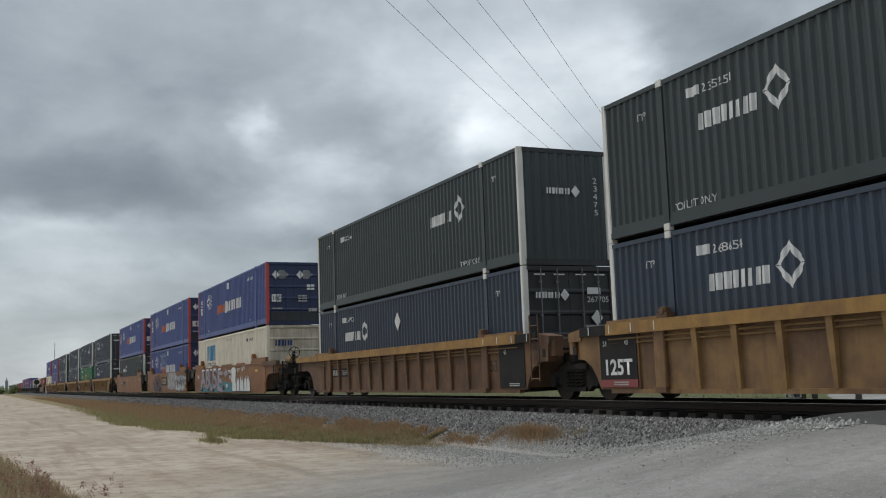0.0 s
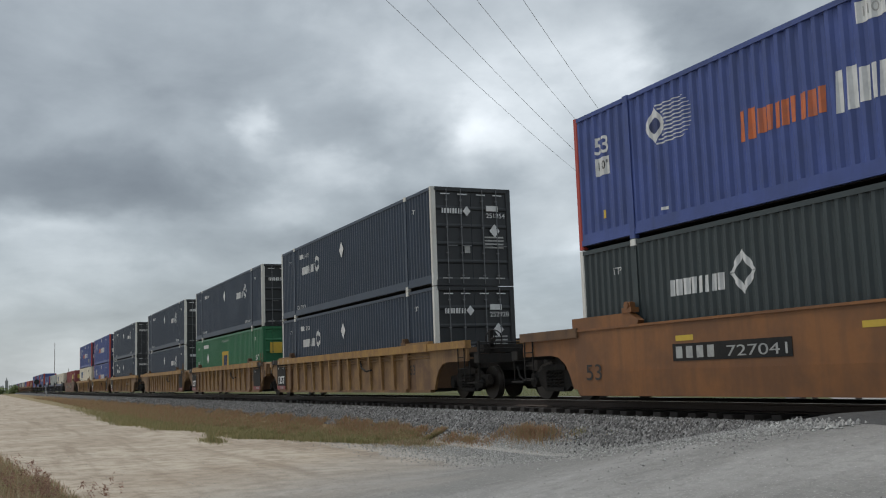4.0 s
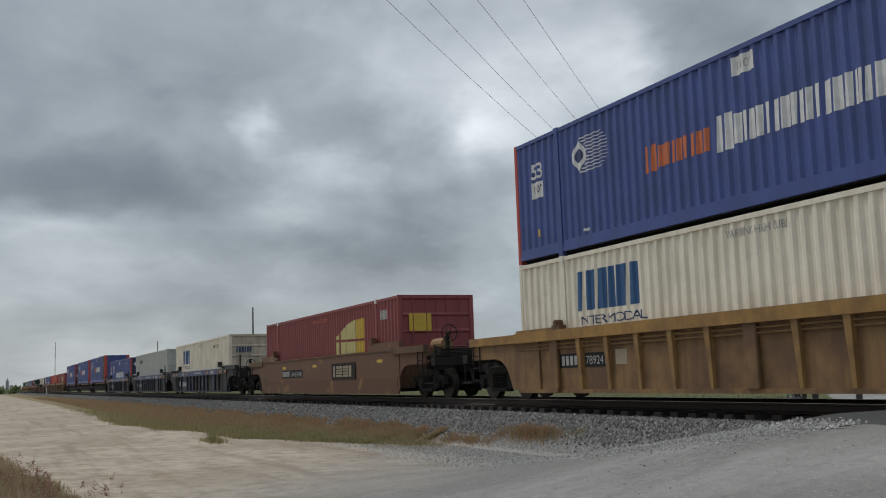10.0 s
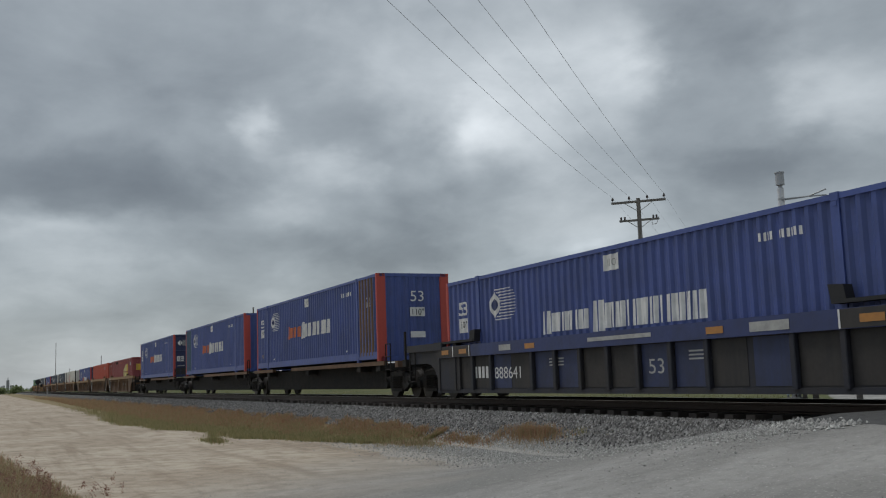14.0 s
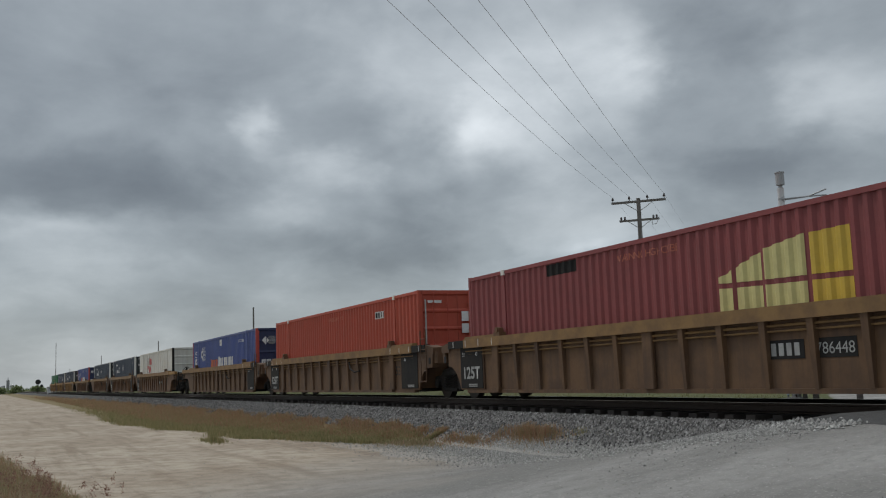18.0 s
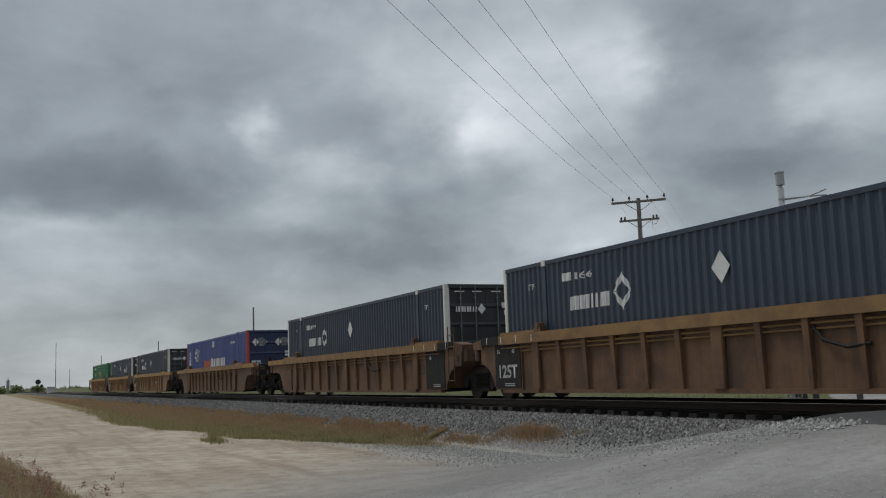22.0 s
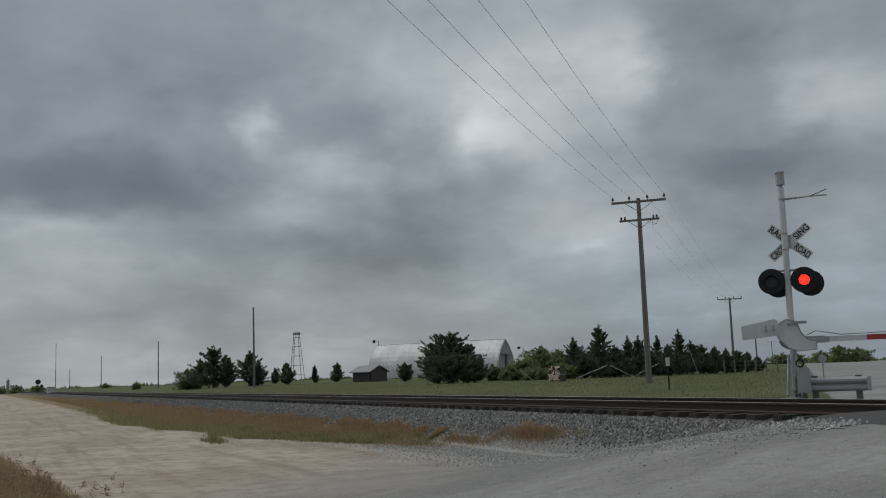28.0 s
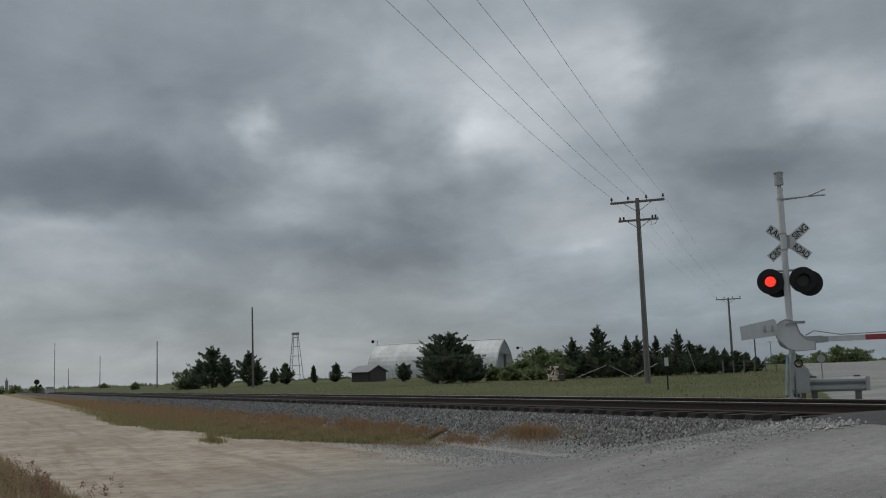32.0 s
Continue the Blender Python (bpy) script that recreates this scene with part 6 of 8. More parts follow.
def spray_two(car):
    """Sprayed letters' shapes along the side of the graffiti car, kept as plain blobs of paint."""
    y = -1.517
    teal = Shape().prism([(-6.6, 0.2), (2.2, 0.2), (1.9, 0.62), (-0.2, 0.74), (-1.6, 0.5), (-3.2, 0.66), (-4.8, 0.46), (-6.3, 0.5)], y, y + 0.002, "y")
    part("sprayed_paint", teal, "spray_teal", car, "teal sprayed ground")
    for k, (ch, x, w, z) in enumerate([("A", -6.25, 1.5, 0.34), ("B", -4.85, 1.12, 0.38), ("U", -3.85, 1.1, 0.33), ("S", -2.9, 1.2, 0.38), ("E", -1.8, 1.45, 0.33)]):
        d, ry = y - 0.006 - 0.004 * (k % 2), (-6, -3, 4, -4, 5)[k]
        lettering(ch, 1.48, "spray_dark", car, 0, 0, 0, w + 0.08, bold=0.075, name="sprayed_outline").matrix_basis = pose(x - 0.04, d + 0.002, z - 0.02, 0, ry, 0)
        ob = lettering(ch, 1.48, "spray_lilac", car, 0, 0, 0, w, bold=0.05, name="sprayed_letter")
        ob.matrix_basis = pose(x, d, z, 0, ry, 0)
        ob["label"] = "pale lilac sprayed letter with dark outline"
        part("sprayed_highlight", Shape().prism([(x + w * 0.2, 1.34), (x + w * 0.75, 1.36), (x + w * 0.85, 1.43), (x + w * 0.3, 1.44)], d - 0.003, d - 0.002, "y"), "mark_white", car)
    for x, z, w in ((-6.3, 0.25, 0.7), (-3.0, 0.22, 0.5), (-0.6, 0.3, 0.8), (-2.2, 0.8, 0.25), (-4.2, 0.24, 0.4)):
        part("sprayed_paint", Shape().prism([(x, z), (x + w, z - 0.02), (x + w * 1.1, z + 0.16), (x + w * 0.5, z + 0.24), (x + 0.04, z + 0.14)], y - 0.003, y - 0.001, "y"), "spray_violet", car)
    part("sprayed_paint", Shape().prism([(0.95, 1.05), (0.5, 1.0), (0.52, 0.9), (0.0, 1.12), (0.4, 1.42), (0.42, 1.27), (0.9, 1.32)], y - 0.004, y - 0.003, "y"), "spray_lilac", car)
    for k, (x, w) in enumerate([(1.9, 0.9), (2.9, 0.6), (3.6, 0.8), (4.5, 0.5), (5.0, 0.7)]):
        o = [(x, 0.25), (x + w, 0.22), (x + w * .95, 0.6 + .1 * (k % 2)), (x + w * .6, 0.95), (x + w * .5, 0.7), (x + w * .1, 1.0 - .1 * (k % 2))]
        part("sprayed_paint", Shape().prism([((a - x - w / 2) * 1.14 + x + w / 2, (b - 0.6) * 1.1 + 0.6) for a, b in o], y - 0.001, y, "y"), "mark_black", car)
        part("sprayed_paint", Shape().prism(o, y - 0.004, y - 0.003, "y"), "mark_white", car, "silver sprayed shape with black outline")
    part("sprayed_paint", Shape().prism([(1.7, 0.7), (2.6, 0.66), (2.75, 1.3), (2.3, 1.45), (1.75, 1.35)], y - 0.002, y - 0.001, "y"), "mark_white", car)
    rng = random.Random(8)
    for cx, cz in ((-6.9, 1.05), (1.35, 1.2), (1.5, 0.95), (3.3, 1.25), (4.3, 1.3), (0.7, 0.5)):
        q = rng.uniform(0.7, 1.3)
        pts = [(cx - 0.3 + 0.6 * i / 30 + 0.06 * math.sin(i * 0.9 * q), y - 0.004, cz + 0.09 * math.cos(i * 0.9) + 0.03 * math.sin(i * 2.1 * q)) for i in range(31)]
        part("painted_scrawl", Shape().path(pts, 0.011, 4), "mark_white", car, "thin white sprayed scrawl")


def spray_three(car):
    y = -1.517
    rng = random.Random(12)
    for k, (cx, cz, rx, rz, mat) in enumerate(((-3.9, 0.72, 1.25, 0.6, "spray_dark"), (-2.4, 0.62, 1.15, 0.5, "spray_violet"), (-3.0, 1.05, 1.1, 0.36, "spray_brown"), (-2.0, 0.38, 0.8, 0.22, "spray_dark"))):
        o = [(cx + rx * math.cos(a) * (1 + 0.13 * math.sin(5 * a + k) + 0.08 * math.sin(9 * a)), cz + rz * math.sin(a) * (1 + 0.12 * math.sin(4 * a + 2 * k))) for a in (2 * math.pi * q / 40 for q in range(40))]
        o = [(a, min(1.45, max(0.16, b))) for a, b in o]
        part("sprayed_paint", Shape().add([(a, y - 0.001 * k, b) for a, b in o], [tuple(range(40))]), mat, car, "dark violet sprayed smear")
    part("sprayed_paint", Shape().prism([(1.35, 0.42), (3.0, 0.34), (4.6, 0.36), (4.75, 1.1), (4.6, 1.46), (3.2, 1.44), (1.9, 1.46), (1.3, 1.2)], y, y + 0.002, "y"), "spray_silver", car, "faded silver sprayed smear")
    rng = random.Random(3)
    for k in range(6):
        # silver shards with black outlines, leaning both ways and uneven at top and foot
        x, w, tilt_x = 4.62 + 0.54 * k, 0.60, rng.uniform(-0.16, 0.16)
        lo, hi = 0.2 + rng.uniform(0, 0.12), 1.42 - rng.uniform(0, 0.22)
        o = [(x + 0.05, lo), (x + w * 0.45, lo + rng.uniform(0.0, 0.1)), (x + w, lo - 0.04), (x + w * 0.86 + tilt_x * 0.4, (lo + hi) / 2), (x + w + tilt_x, hi - rng.uniform(0, 0.15)),
             (x + w * 0.55 + tilt_x, hi - rng.uniform(0.1, 0.28)), (x + w * 0.3 + tilt_x, hi + 0.02), (x + tilt_x, hi - 0.1), (x + 0.12 + tilt_x * 0.5, (lo + hi) / 2 + 0.05)]
        cx, cz, d = x + w / 2 + tilt_x / 2, (lo + hi) / 2, y - 0.004 - 0.003 * (k % 2)
        part("sprayed_outline", Shape().add([(cx + (a - cx) * 1.16, d, max(0.16, cz + (b - cz) * 1.07)) for a, b in o], [tuple(range(9))]), "mark_black", car)
        part("sprayed_paint", Shape().add([(a, d - 0.0015, b) for a, b in o], [tuple(range(9))]), "mark_silver", car, "silver sprayed shape with black outline")
        for q in range(2):
            a, b = x + w * (0.3 + 0.3 * q) + tilt_x * 0.5, lo + 0.25 + 0.2 * q
            part("sprayed_line", Shape().path([(a, d - 0.003, b), (a + rng.uniform(-.06, .08), d - 0.003, b + 0.2), (a + rng.uniform(-.04, .1), d - 0.003, b + 0.45)], 0.016, 4), "mark_black", car)
    for cx, cz in ((2.1, 0.75), (2.9, 0.95), (3.7, 0.7)):
        pts = [(cx - 0.35 + 0.7 * q / 24 + 0.07 * math.sin(q * 0.8), y - 0.003, cz + 0.2 * math.cos(q * 0.7) + 0.05 * math.sin(q * 1.9)) for q in range(25)]
        part("painted_scrawl", Shape().path(pts, 0.012, 4), "mark_white", car, "thin white sprayed scrawl")
    for k in range(6):
        x = 7.95 + 0.1 * (k % 3)
        part("sprayed_line", Shape().path([(x, y - 0.003, 0.65 + 0.3 * (k // 3)), (x + 0.04, y - 0.003, 0.85 + 0.3 * (k // 3)), (x + 0.1, y - 0.003, 0.7 + 0.3 * (k // 3))], 0.012, 4), "mark_white", car)


M["spray_teal"] = material("teal_spray_paint", (0.035, 0.20, 0.22), 0.6, spots=(0.06, 0.12, 0.15), scale=2)
M["spray_lilac"] = material("pale_lilac_spray_paint", (0.33, 0.295, 0.33), 0.6, spots=(0.15, 0.13, 0.17), amount=0.8, scale=2)
M["spray_dark"] = material("dark_violet_spray_paint", (0.055, 0.045, 0.07), 0.6, spots=(0.10, 0.08, 0.11), scale=1.7, mist=0.60)
M["spray_violet"] = material("violet_spray_paint", (0.10, 0.08, 0.13), 0.6, spots=(0.16, 0.11, 0.10), scale=1.7, mist=0.45)
M["mark_silver"] = material("dull_silver_spray_paint", (0.46, 0.46, 0.47), 0.55, spots=(0.28, 0.28, 0.29), amount=0.6, scale=3)
M["spray_silver"] = material("faded_silver_spray_paint", (0.40, 0.38, 0.37), 0.6, spots=(0.26, 0.24, 0.24), scale=3, mist=0.75)
M["spray_brown"] = material("brown_violet_spray_paint", (0.12, 0.07, 0.06), 0.6, spots=(0.07, 0.05, 0.06), scale=1.7, mist=0.45)
SPECIAL = {2: spray_two, 3: spray_three}
M["mark_pale_blue"] = material("pale_blue_spray", (0.42, 0.52, 0.60), 0.6, spots=(0.2, 0.3, 0.42), amount=0.6, scale=4)
build_train()


# ---------------------------------------------------------------- level crossing
def build_signal():
    s = thing("crossing_signal", "white crossing mast with crossbuck, two round lamps and gate", "crossing signal")
    s.matrix_basis = pose(-17.915, 4.076, -0.2)
    turn = -46.7   # faces the road on the far side of which the camera stands
    part("mast", Shape().tube((0, 0, 0.1), (0, 0, 4.95), 0.075, 14), "white_paint", s)
    part("mast_base", Shape().box(-0.17, 0.17, -0.17, 0.17, 0, 0.08, 0.03).tube((0, 0, 0.08), (0, 0, 0.34), 0.105, 12), "galvanised", s, "bolted cast base")
    bell = part("bell", Shape().tube((0, 0, 4.95), (0, 0, 5.02), 0.045, 10).tube((0, 0, 5.02), (0, 0, 5.3), 0.1, 14).tube((0, 0, 5.3), (0, 0, 5.33), 0.115, 14), "galvanised", s)
    aim = part("bracket", Shape().tube((0, 0, 4.68), (0.05, 0, 4.68), 0.09, 10), "galvanised", s)
    aim.matrix_basis = pose(0, 0, 0, 0, 0, -turn)
    part("bracket_arm", Shape().path([(0, 0, 4.68), (0.6, 0, 4.70), (1.0, 0, 4.84)], 0.018).path([(0, 0, 4.66), (0.6, 0, 4.70), (1.0, 0, 4.70)], 0.018), "galvanised", aim)
    cross = part("crossbuck", Shape().box(-0.03, 0.03, 0.03, 0.078, 3.7, 4.02), "galvanised", s)
    cross.matrix_basis = pose(0.075, 0.08, -0.19, 0, 0, -turn)
    for ang, words in ((-40, ("RAIL", "ROAD")), (40, ("CROS", "SING"))):
        b = part("crossbuck_board", Shape().box(-0.57, 0.57, 0.078 if ang < 0 else 0.1, 0.095 if ang < 0 else 0.117, -0.105, 0.105), "white_paint", cross, "white board with black words")
        b.matrix_basis = pose(0, 0, 3.86, 0, -ang, 0)
        yy = 0.076 if ang < 0 else 0.098
        lettering(words[0], 0.21, "mark_black", b, -0.55, yy, -0.073, 0.40, bold=0.004)
        lettering(words[1], 0.21, "mark_black", b, 0.15, yy, -0.073, 0.40, bold=0.004)
    bar = part("lamp_bar", Shape().tube((-0.36, -0.02, 3.14), (0.36, -0.02, 3.14), 0.03, 8).tube((-0.36, -0.02, 3.14), (-0.36, -0.02, 2.9), 0.025, 8)
               .tube((0.36, -0.02, 3.14), (0.36, -0.02, 2.9), 0.025, 8), "galvanised", s)
    bar.matrix_basis = pose(0, 0, -0.145, 0, 0, -turn)
    disc = Shape().tube((0, 0, 0), (0, 0.02, 0), 0.30, 28).tube((0, 0.02, 0), (0, 0.22, 0), 0.16, 18)
    hood = Shape()
    for i in range(14):
        a0, a1 = radians(-20 + i * 220 / 14), radians(-20 + (i + 1) * 220 / 14)
        for r in (0.155,):
            hood.add([(r * math.cos(a0), 0, r * math.sin(a0)), (r * math.cos(a1), 0, r * math.sin(a1)),
                      (r * math.cos(a1), -0.32, r * math.sin(a1) - 0.03), (r * math.cos(a0), -0.32, r * math.sin(a0) - 0.03)], [(0, 1, 2, 3)])
    disc_me, hood_me = disc.mesh("lamp_disc", "signal_black"), hood.mesh("lamp_hood", "signal_black")
    lens_me = Shape().tube((0, -0.006, 0), (0, -0.004, 0), 0.15, 20).mesh("lens", "lens_dark")

    def led():
        d = Shape()
        for r, n in ((0.0, 1), (0.028, 6), (0.056, 12), (0.084, 18), (0.11, 22)):
            for k in range(n):
                a = 2 * math.pi * k / n
                d.tube((r * math.cos(a), -0.004, r * math.sin(a)), (r * math.cos(a), 0.004, r * math.sin(a)), 0.0125, 6)
        return d

    led_me = led().mesh("lamp_diodes", "lamp_red")
    lamps = []
    for x in (-0.36, 0.36):
        d = part("lamp_disc", disc_me, "", bar, "round black lamp background")
        d.matrix_basis = pose(x, -0.06, 2.9, 0, 0, 0)
        hd = part("lamp_hood", hood_me, "", d)
        ln = part("lens", lens_me, "", d)
        # a second pair faces the other way
        e = part("lamp_disc", disc_me, "", bar)
        e.matrix_basis = pose(x + 0.14, 0.18, 2.83, 0, 0, 180)
        g = part("lamp_diodes", led_me, "", d, "glowing red diode cluster")
        lamps.append(g)
    dome = [(-0.42, 1.30), (-0.20, 1.06), (0.0, 0.99), (0.40, 1.01), (0.41, 1.20), (0.22, 1.26), (0.09, 1.40), (0.05, 1.52), (0.02, 1.62), (-0.08, 1.70), (-0.22, 1.72), (-0.34, 1.67), (-0.43, 1.55)]
    gate = part("gate_mechanism", Shape().prism(dome, -0.22, 0.14, "y"), "white_paint", s, "white painted gate machine housing")
    gate.matrix_basis = pose(0.10, 0.06, 0.13, 0, 0, -turn)
    part("housing_rim", Shape().path([(x, -0.23, z) for x, z in dome + dome[:1]], 0.012, 5), "galvanised", gate)
    part("housing_bolt", Shape().tube((-0.18, -0.25, 1.60), (-0.18, -0.22, 1.60), 0.035, 8), "galvanised", gate)
    part("mast_clamp", Shape().box(-0.13, 0.22, -0.3, 0.1, 1.62, 1.67).tube((0.2, -0.32, 1.645), (0.2, 0.1, 1.645), 0.02, 6), "galvanised", gate)
    cw = part("counterweight", Shape().prism([(-1.20, 1.28), (-0.40, 1.36), (-0.40, 1.68), (-0.46, 1.74), (-1.22, 1.60)], -0.30, -0.22, "y"), "white_paint", gate, "white counterweight plate")
    for x in (-0.68, -0.52):
        part("weight_bolt", Shape().box(x, x + 0.03, -0.33, -0.3, 1.47, 1.60).box(x - 0.02, x + 0.05, -0.34, -0.3, 1.47, 1.50), "galvanised", cw)
    part("far_counterweight", Shape().prism([(-0.42, 1.24), (-0.36, 1.12), (-0.22, 1.04), (-0.06, 1.02), (-0.06, 1.12), (-0.3, 1.3)], 0.15, 0.24, "y"), "galvanised", gate)
    arm = part("gate_arm", Shape().box(0.55, 0.95, -0.12, -0.02, 1.16, 1.32).box(0.85, 1.05, -0.1, -0.04, 1.17, 1.30), "galvanised", gate)
    arm.matrix_basis = pose(-0.36, 0, 0)
    for k in range(8):
        part("arm_band", Shape().box(1.05 + k * 0.78, 1.83 + k * 0.78, -0.095, -0.045, 1.18 + 0.004 * k, 1.30 + 0.004 * k), "white_paint" if k % 2 == 0 else "arm_red", arm)
    part("arm_cable", Shape().path([(0.2, -0.1, 1.34), (0.4, -0.1, 1.44), (0.95, -0.1, 1.33), (2.0, -0.1, 1.35)], 0.012), "wire", gate)
    part("arm_lamp", Shape().tube((0.50, -0.12, 0.80), (0.50, -0.09, 0.80), 0.09, 14).tube((0.50, -0.1, 0.35), (0.50, -0.1, 1.0), 0.015, 6), "galvanised", gate)
    part("junction_box", Shape().box(-0.2, -0.1, -0.14, 0.02, 0.1, 0.42, 0.02), "galvanised", gate)
    part("conduit", Shape().path([(-0.16, -0.1, 0.0), (-0.16, -0.1, 0.6), (-0.1, -0.1, 0.95)], 0.022), "galvanised", gate)
    # cabinet, strut and clamps at the foot of the mast
    box = part("relay_box", Shape().prism([(-0.15, 0.16), (0.15, 0.16), (0.15, 0.68), (0.11, 0.74), (-0.11, 0.74), (-0.15, 0.68)], -0.11, 0.11, "y"), "galvanised", s, "grey cast relay box at the mast's foot")
    box.matrix_basis = pose(0.20, 0.06, 0, 0, 0, -turn)
    part("box_door", Shape().box(-0.12, 0.12, -0.122, -0.111, 0.2, 0.66, 0.004), "galvanised", box)
    part("cable_loop", Shape().ring((-0.06, -0.05, 0.84), 0.08, 0.018, "y", 14), "signal_black", box)
    part("box_leg", Shape().box(-0.05, 0.05, -0.05, 0.05, 0.0, 0.17), "pole_wood", box)
    part("strut", Shape().tube((-0.02, -0.14, 1.02), (-0.09, -0.17, 0.12), 0.03, 6).tube((-0.05, -0.10, 1.0), (-0.15, -0.10, 0.12), 0.022, 6), "mark_pale_blue", s, "pale blue painted strut")
    part("base_plate", Shape().box(-0.30, 0.30, -0.30, 0.30, -0.06, 0.0, 0.03), "pole_wood", s, "weathered concrete footing")
    for a, b in ((-0.13, -0.13), (0.13, -0.13), (0.13, 0.13), (-0.13, 0.13)):
        part("anchor_bolt", Shape().tube((a, b, 0.0), (a, b, 0.14), 0.018, 6), "rail_steel", s)
    for z in (3.48, 3.86, 4.68):
        part("mast_band", Shape().tube((0, 0, z - 0.02), (0, 0, z + 0.02), 0.082, 14), "galvanised", s)
    return s, lamps


SIGNAL, LAMPS = build_signal()


def build_guardrail():
    g = thing("guardrail", "grey galvanised guardrail beam on short posts", "guardrail")
    g.matrix_basis = pose(-17.72, 4.30, -0.26, 0, 0, 46.0)
    profile = [(0, 0.62), (0.05, 0.56), (0.05, 0.50), (0, 0.44), (0, 0.38), (0.05, 0.32), (0.05, 0.26), (0, 0.2)]
    s = Shape()
    front = [(0.0, 0.24), (-0.08, 0.29), (-0.08, 0.34), (-0.01, 0.40), (-0.08, 0.46), (-0.08, 0.51), (0.0, 0.56), (0.012, 0.56), (0.012, 0.24)]
    s.prism(front[::-1], -0.16, 1.22, "x")
    part("beam", s, "galvanised", g)
    part("end_cap", Shape().prism([(1.22 + 0.09 * math.cos(a), -0.02 + 0.09 * math.sin(a)) for a in np.arange(-1.57, 1.6, 0.3)], 0.24, 0.56), "galvanised", g)
    for x in (0.12, 1.05):
        part("post", Shape().box(x - 0.07, x + 0.07, 0.01, 0.15, -0.2, 0.6, 0.01), "pole_wood", g)


build_guardrail()


# ---------------------------------------------------------------- poles and wires
WIRE_WAY = Vector((0.7375, -0.6754, 0)).normalized()
ARM_WAY = Vector((0.686, 0.728, 0)).normalized()


def utility_pole(x, y, z, high, arms, label, lean=0.0):
    p = thing("utility_pole", label, "utility pole", "poles along the track and road")
    p.matrix_basis = pose(x, y, z, 0, lean, 0)
    part("post", Shape().tube((0, 0, -0.5), (0, 0, high), 0.175 if arms else 0.14, 12, 0.11 if arms else 0.09), "pole_wood", p)
    if arms:
        a = part("crossarm", Shape().box(-1.5, 1.5, -0.06, 0.06, high - 0.24, high - 0.12), "pole_wood", p)
        a.matrix_basis = pose(0, 0, 0, 0, 0, math.degrees(math.atan2(ARM_WAY.y, ARM_WAY.x)))
        for k in (-1.42, -0.5, 0.5, 1.42):
            part("insulator", Shape().tube((k, 0, high - 0.12), (k, 0, high - 0.02), 0.02, 6).tube((k, 0, high - 0.02), (k, 0, high + 0.06), 0.07, 8)
                 .tube((k, 0, high + 0.06), (k, 0, high + 0.14), 0.05, 8), "insulator", a)
        part("brace", Shape().tube((-0.75, 0.07, high - 0.24), (0, 0.07, high - 0.75), 0.02).tube((0.75, 0.07, high - 0.24), (0, 0.07, high - 0.75), 0.02), "galvanised", a)
    if arms > 1:
        a = part("crossarm", Shape().box(-1.1, 1.1, -0.06, 0.06, high - 1.28, high - 1.17), "pole_wood", p)
        a.matrix_basis = pose(0, 0, 0, 0, 0, math.degrees(math.atan2(ARM_WAY.y, ARM_WAY.x)))
        for k in (-1.0, -0.8, 0.78, 0.95):
            part("insulator", Shape().tube((k, 0, high - 1.17), (k, 0, high - 1.0), 0.055, 8), "insulator", a)
        part("transformer_lead", Shape().path([(0.78, -0.1, high - 1.0), (0.7, -0.1, high - 1.3), (0.72, -0.1, high - 1.55), (0.95, -0.1, high - 1.5), (1.1, -0.1, high - 1.1)], 0.02), "wire", a)
        part("brace", Shape().tube((-0.6, 0.07, high - 1.28), (0, 0.07, high - 1.7), 0.02).tube((0.6, 0.07, high - 1.28), (0, 0.07, high - 1.7), 0.02), "galvanised", a)
        part("ground_wire", Shape().path([(0.14, 0, high - 1.6), (0.24, -0.1, high - 2.6), (0.17, 0, 0.4)], 0.008, 4), "wire", p)
    return p


def build_poles():
    utility_pole(-45.7, 20.0, -0.2, 10.25, 2, "tall weathered wooden utility pole with two crossarms")
    utility_pole(-100.0, 72.0, -0.4, 9.45, 1, "weathered wooden utility pole with one crossarm")
    for x, y, h in ((-295.6, 256.5, 9.5), (-586.0, 532.0, 9.5)):
        utility_pole(x, y, -0.6, h, 1, "distant wooden utility pole with one crossarm")
    for x, y, h, z in ((-124.0, 17.3, 9.9, 0.0), (-225.0, 20.9, 10.0, 0.2), (-340.0, 20.4, 10.7, 0.0), (-455, 19, 9.0, 0)):
        utility_pole(x, y, z, h, 0, "bare wooden pole beside the track")
    utility_pole(-430, 12.0, -0.5, 19.5, 0, "tall thin bare mast in the distance")
    utility_pole(-112.3, 86.6, -0.5, 4.7, 0, "short reddish-brown bare post beyond the trees")
    rng = random.Random(2)
    end = Vector((-45.7, 20.0, 10.05)) + WIRE_WAY * 62
    for k, (off, sag) in enumerate(((-1.42, 0.75), (-0.5, 0.85), (0.5, 0.8), (1.42, 0.7))):
        for a, b, n in ((Vector((-45.7, 20.0, 10.2)) + ARM_WAY * off, end + ARM_WAY * (off * 1.1) + Vector((0, 0, 0.25)), 28),
                        (Vector((-100.0, 72.0, 9.15)) + ARM_WAY * off, Vector((-45.7, 20.0, 10.2)) + ARM_WAY * off, 12)):
            pts = [a.lerp(b, i / n) - Vector((0, 0, 4 * sag * (i / n) * (1 - i / n))) for i in range(n + 1)]
            w = new("overhead_wire", Shape().path(pts, 0.0065 if n > 20 else 0.004, 5).mesh("overhead_wire", "wire"))
            tagged(w, "thin dark overhead wire between utility poles", "wire", "overhead wires")


build_poles()


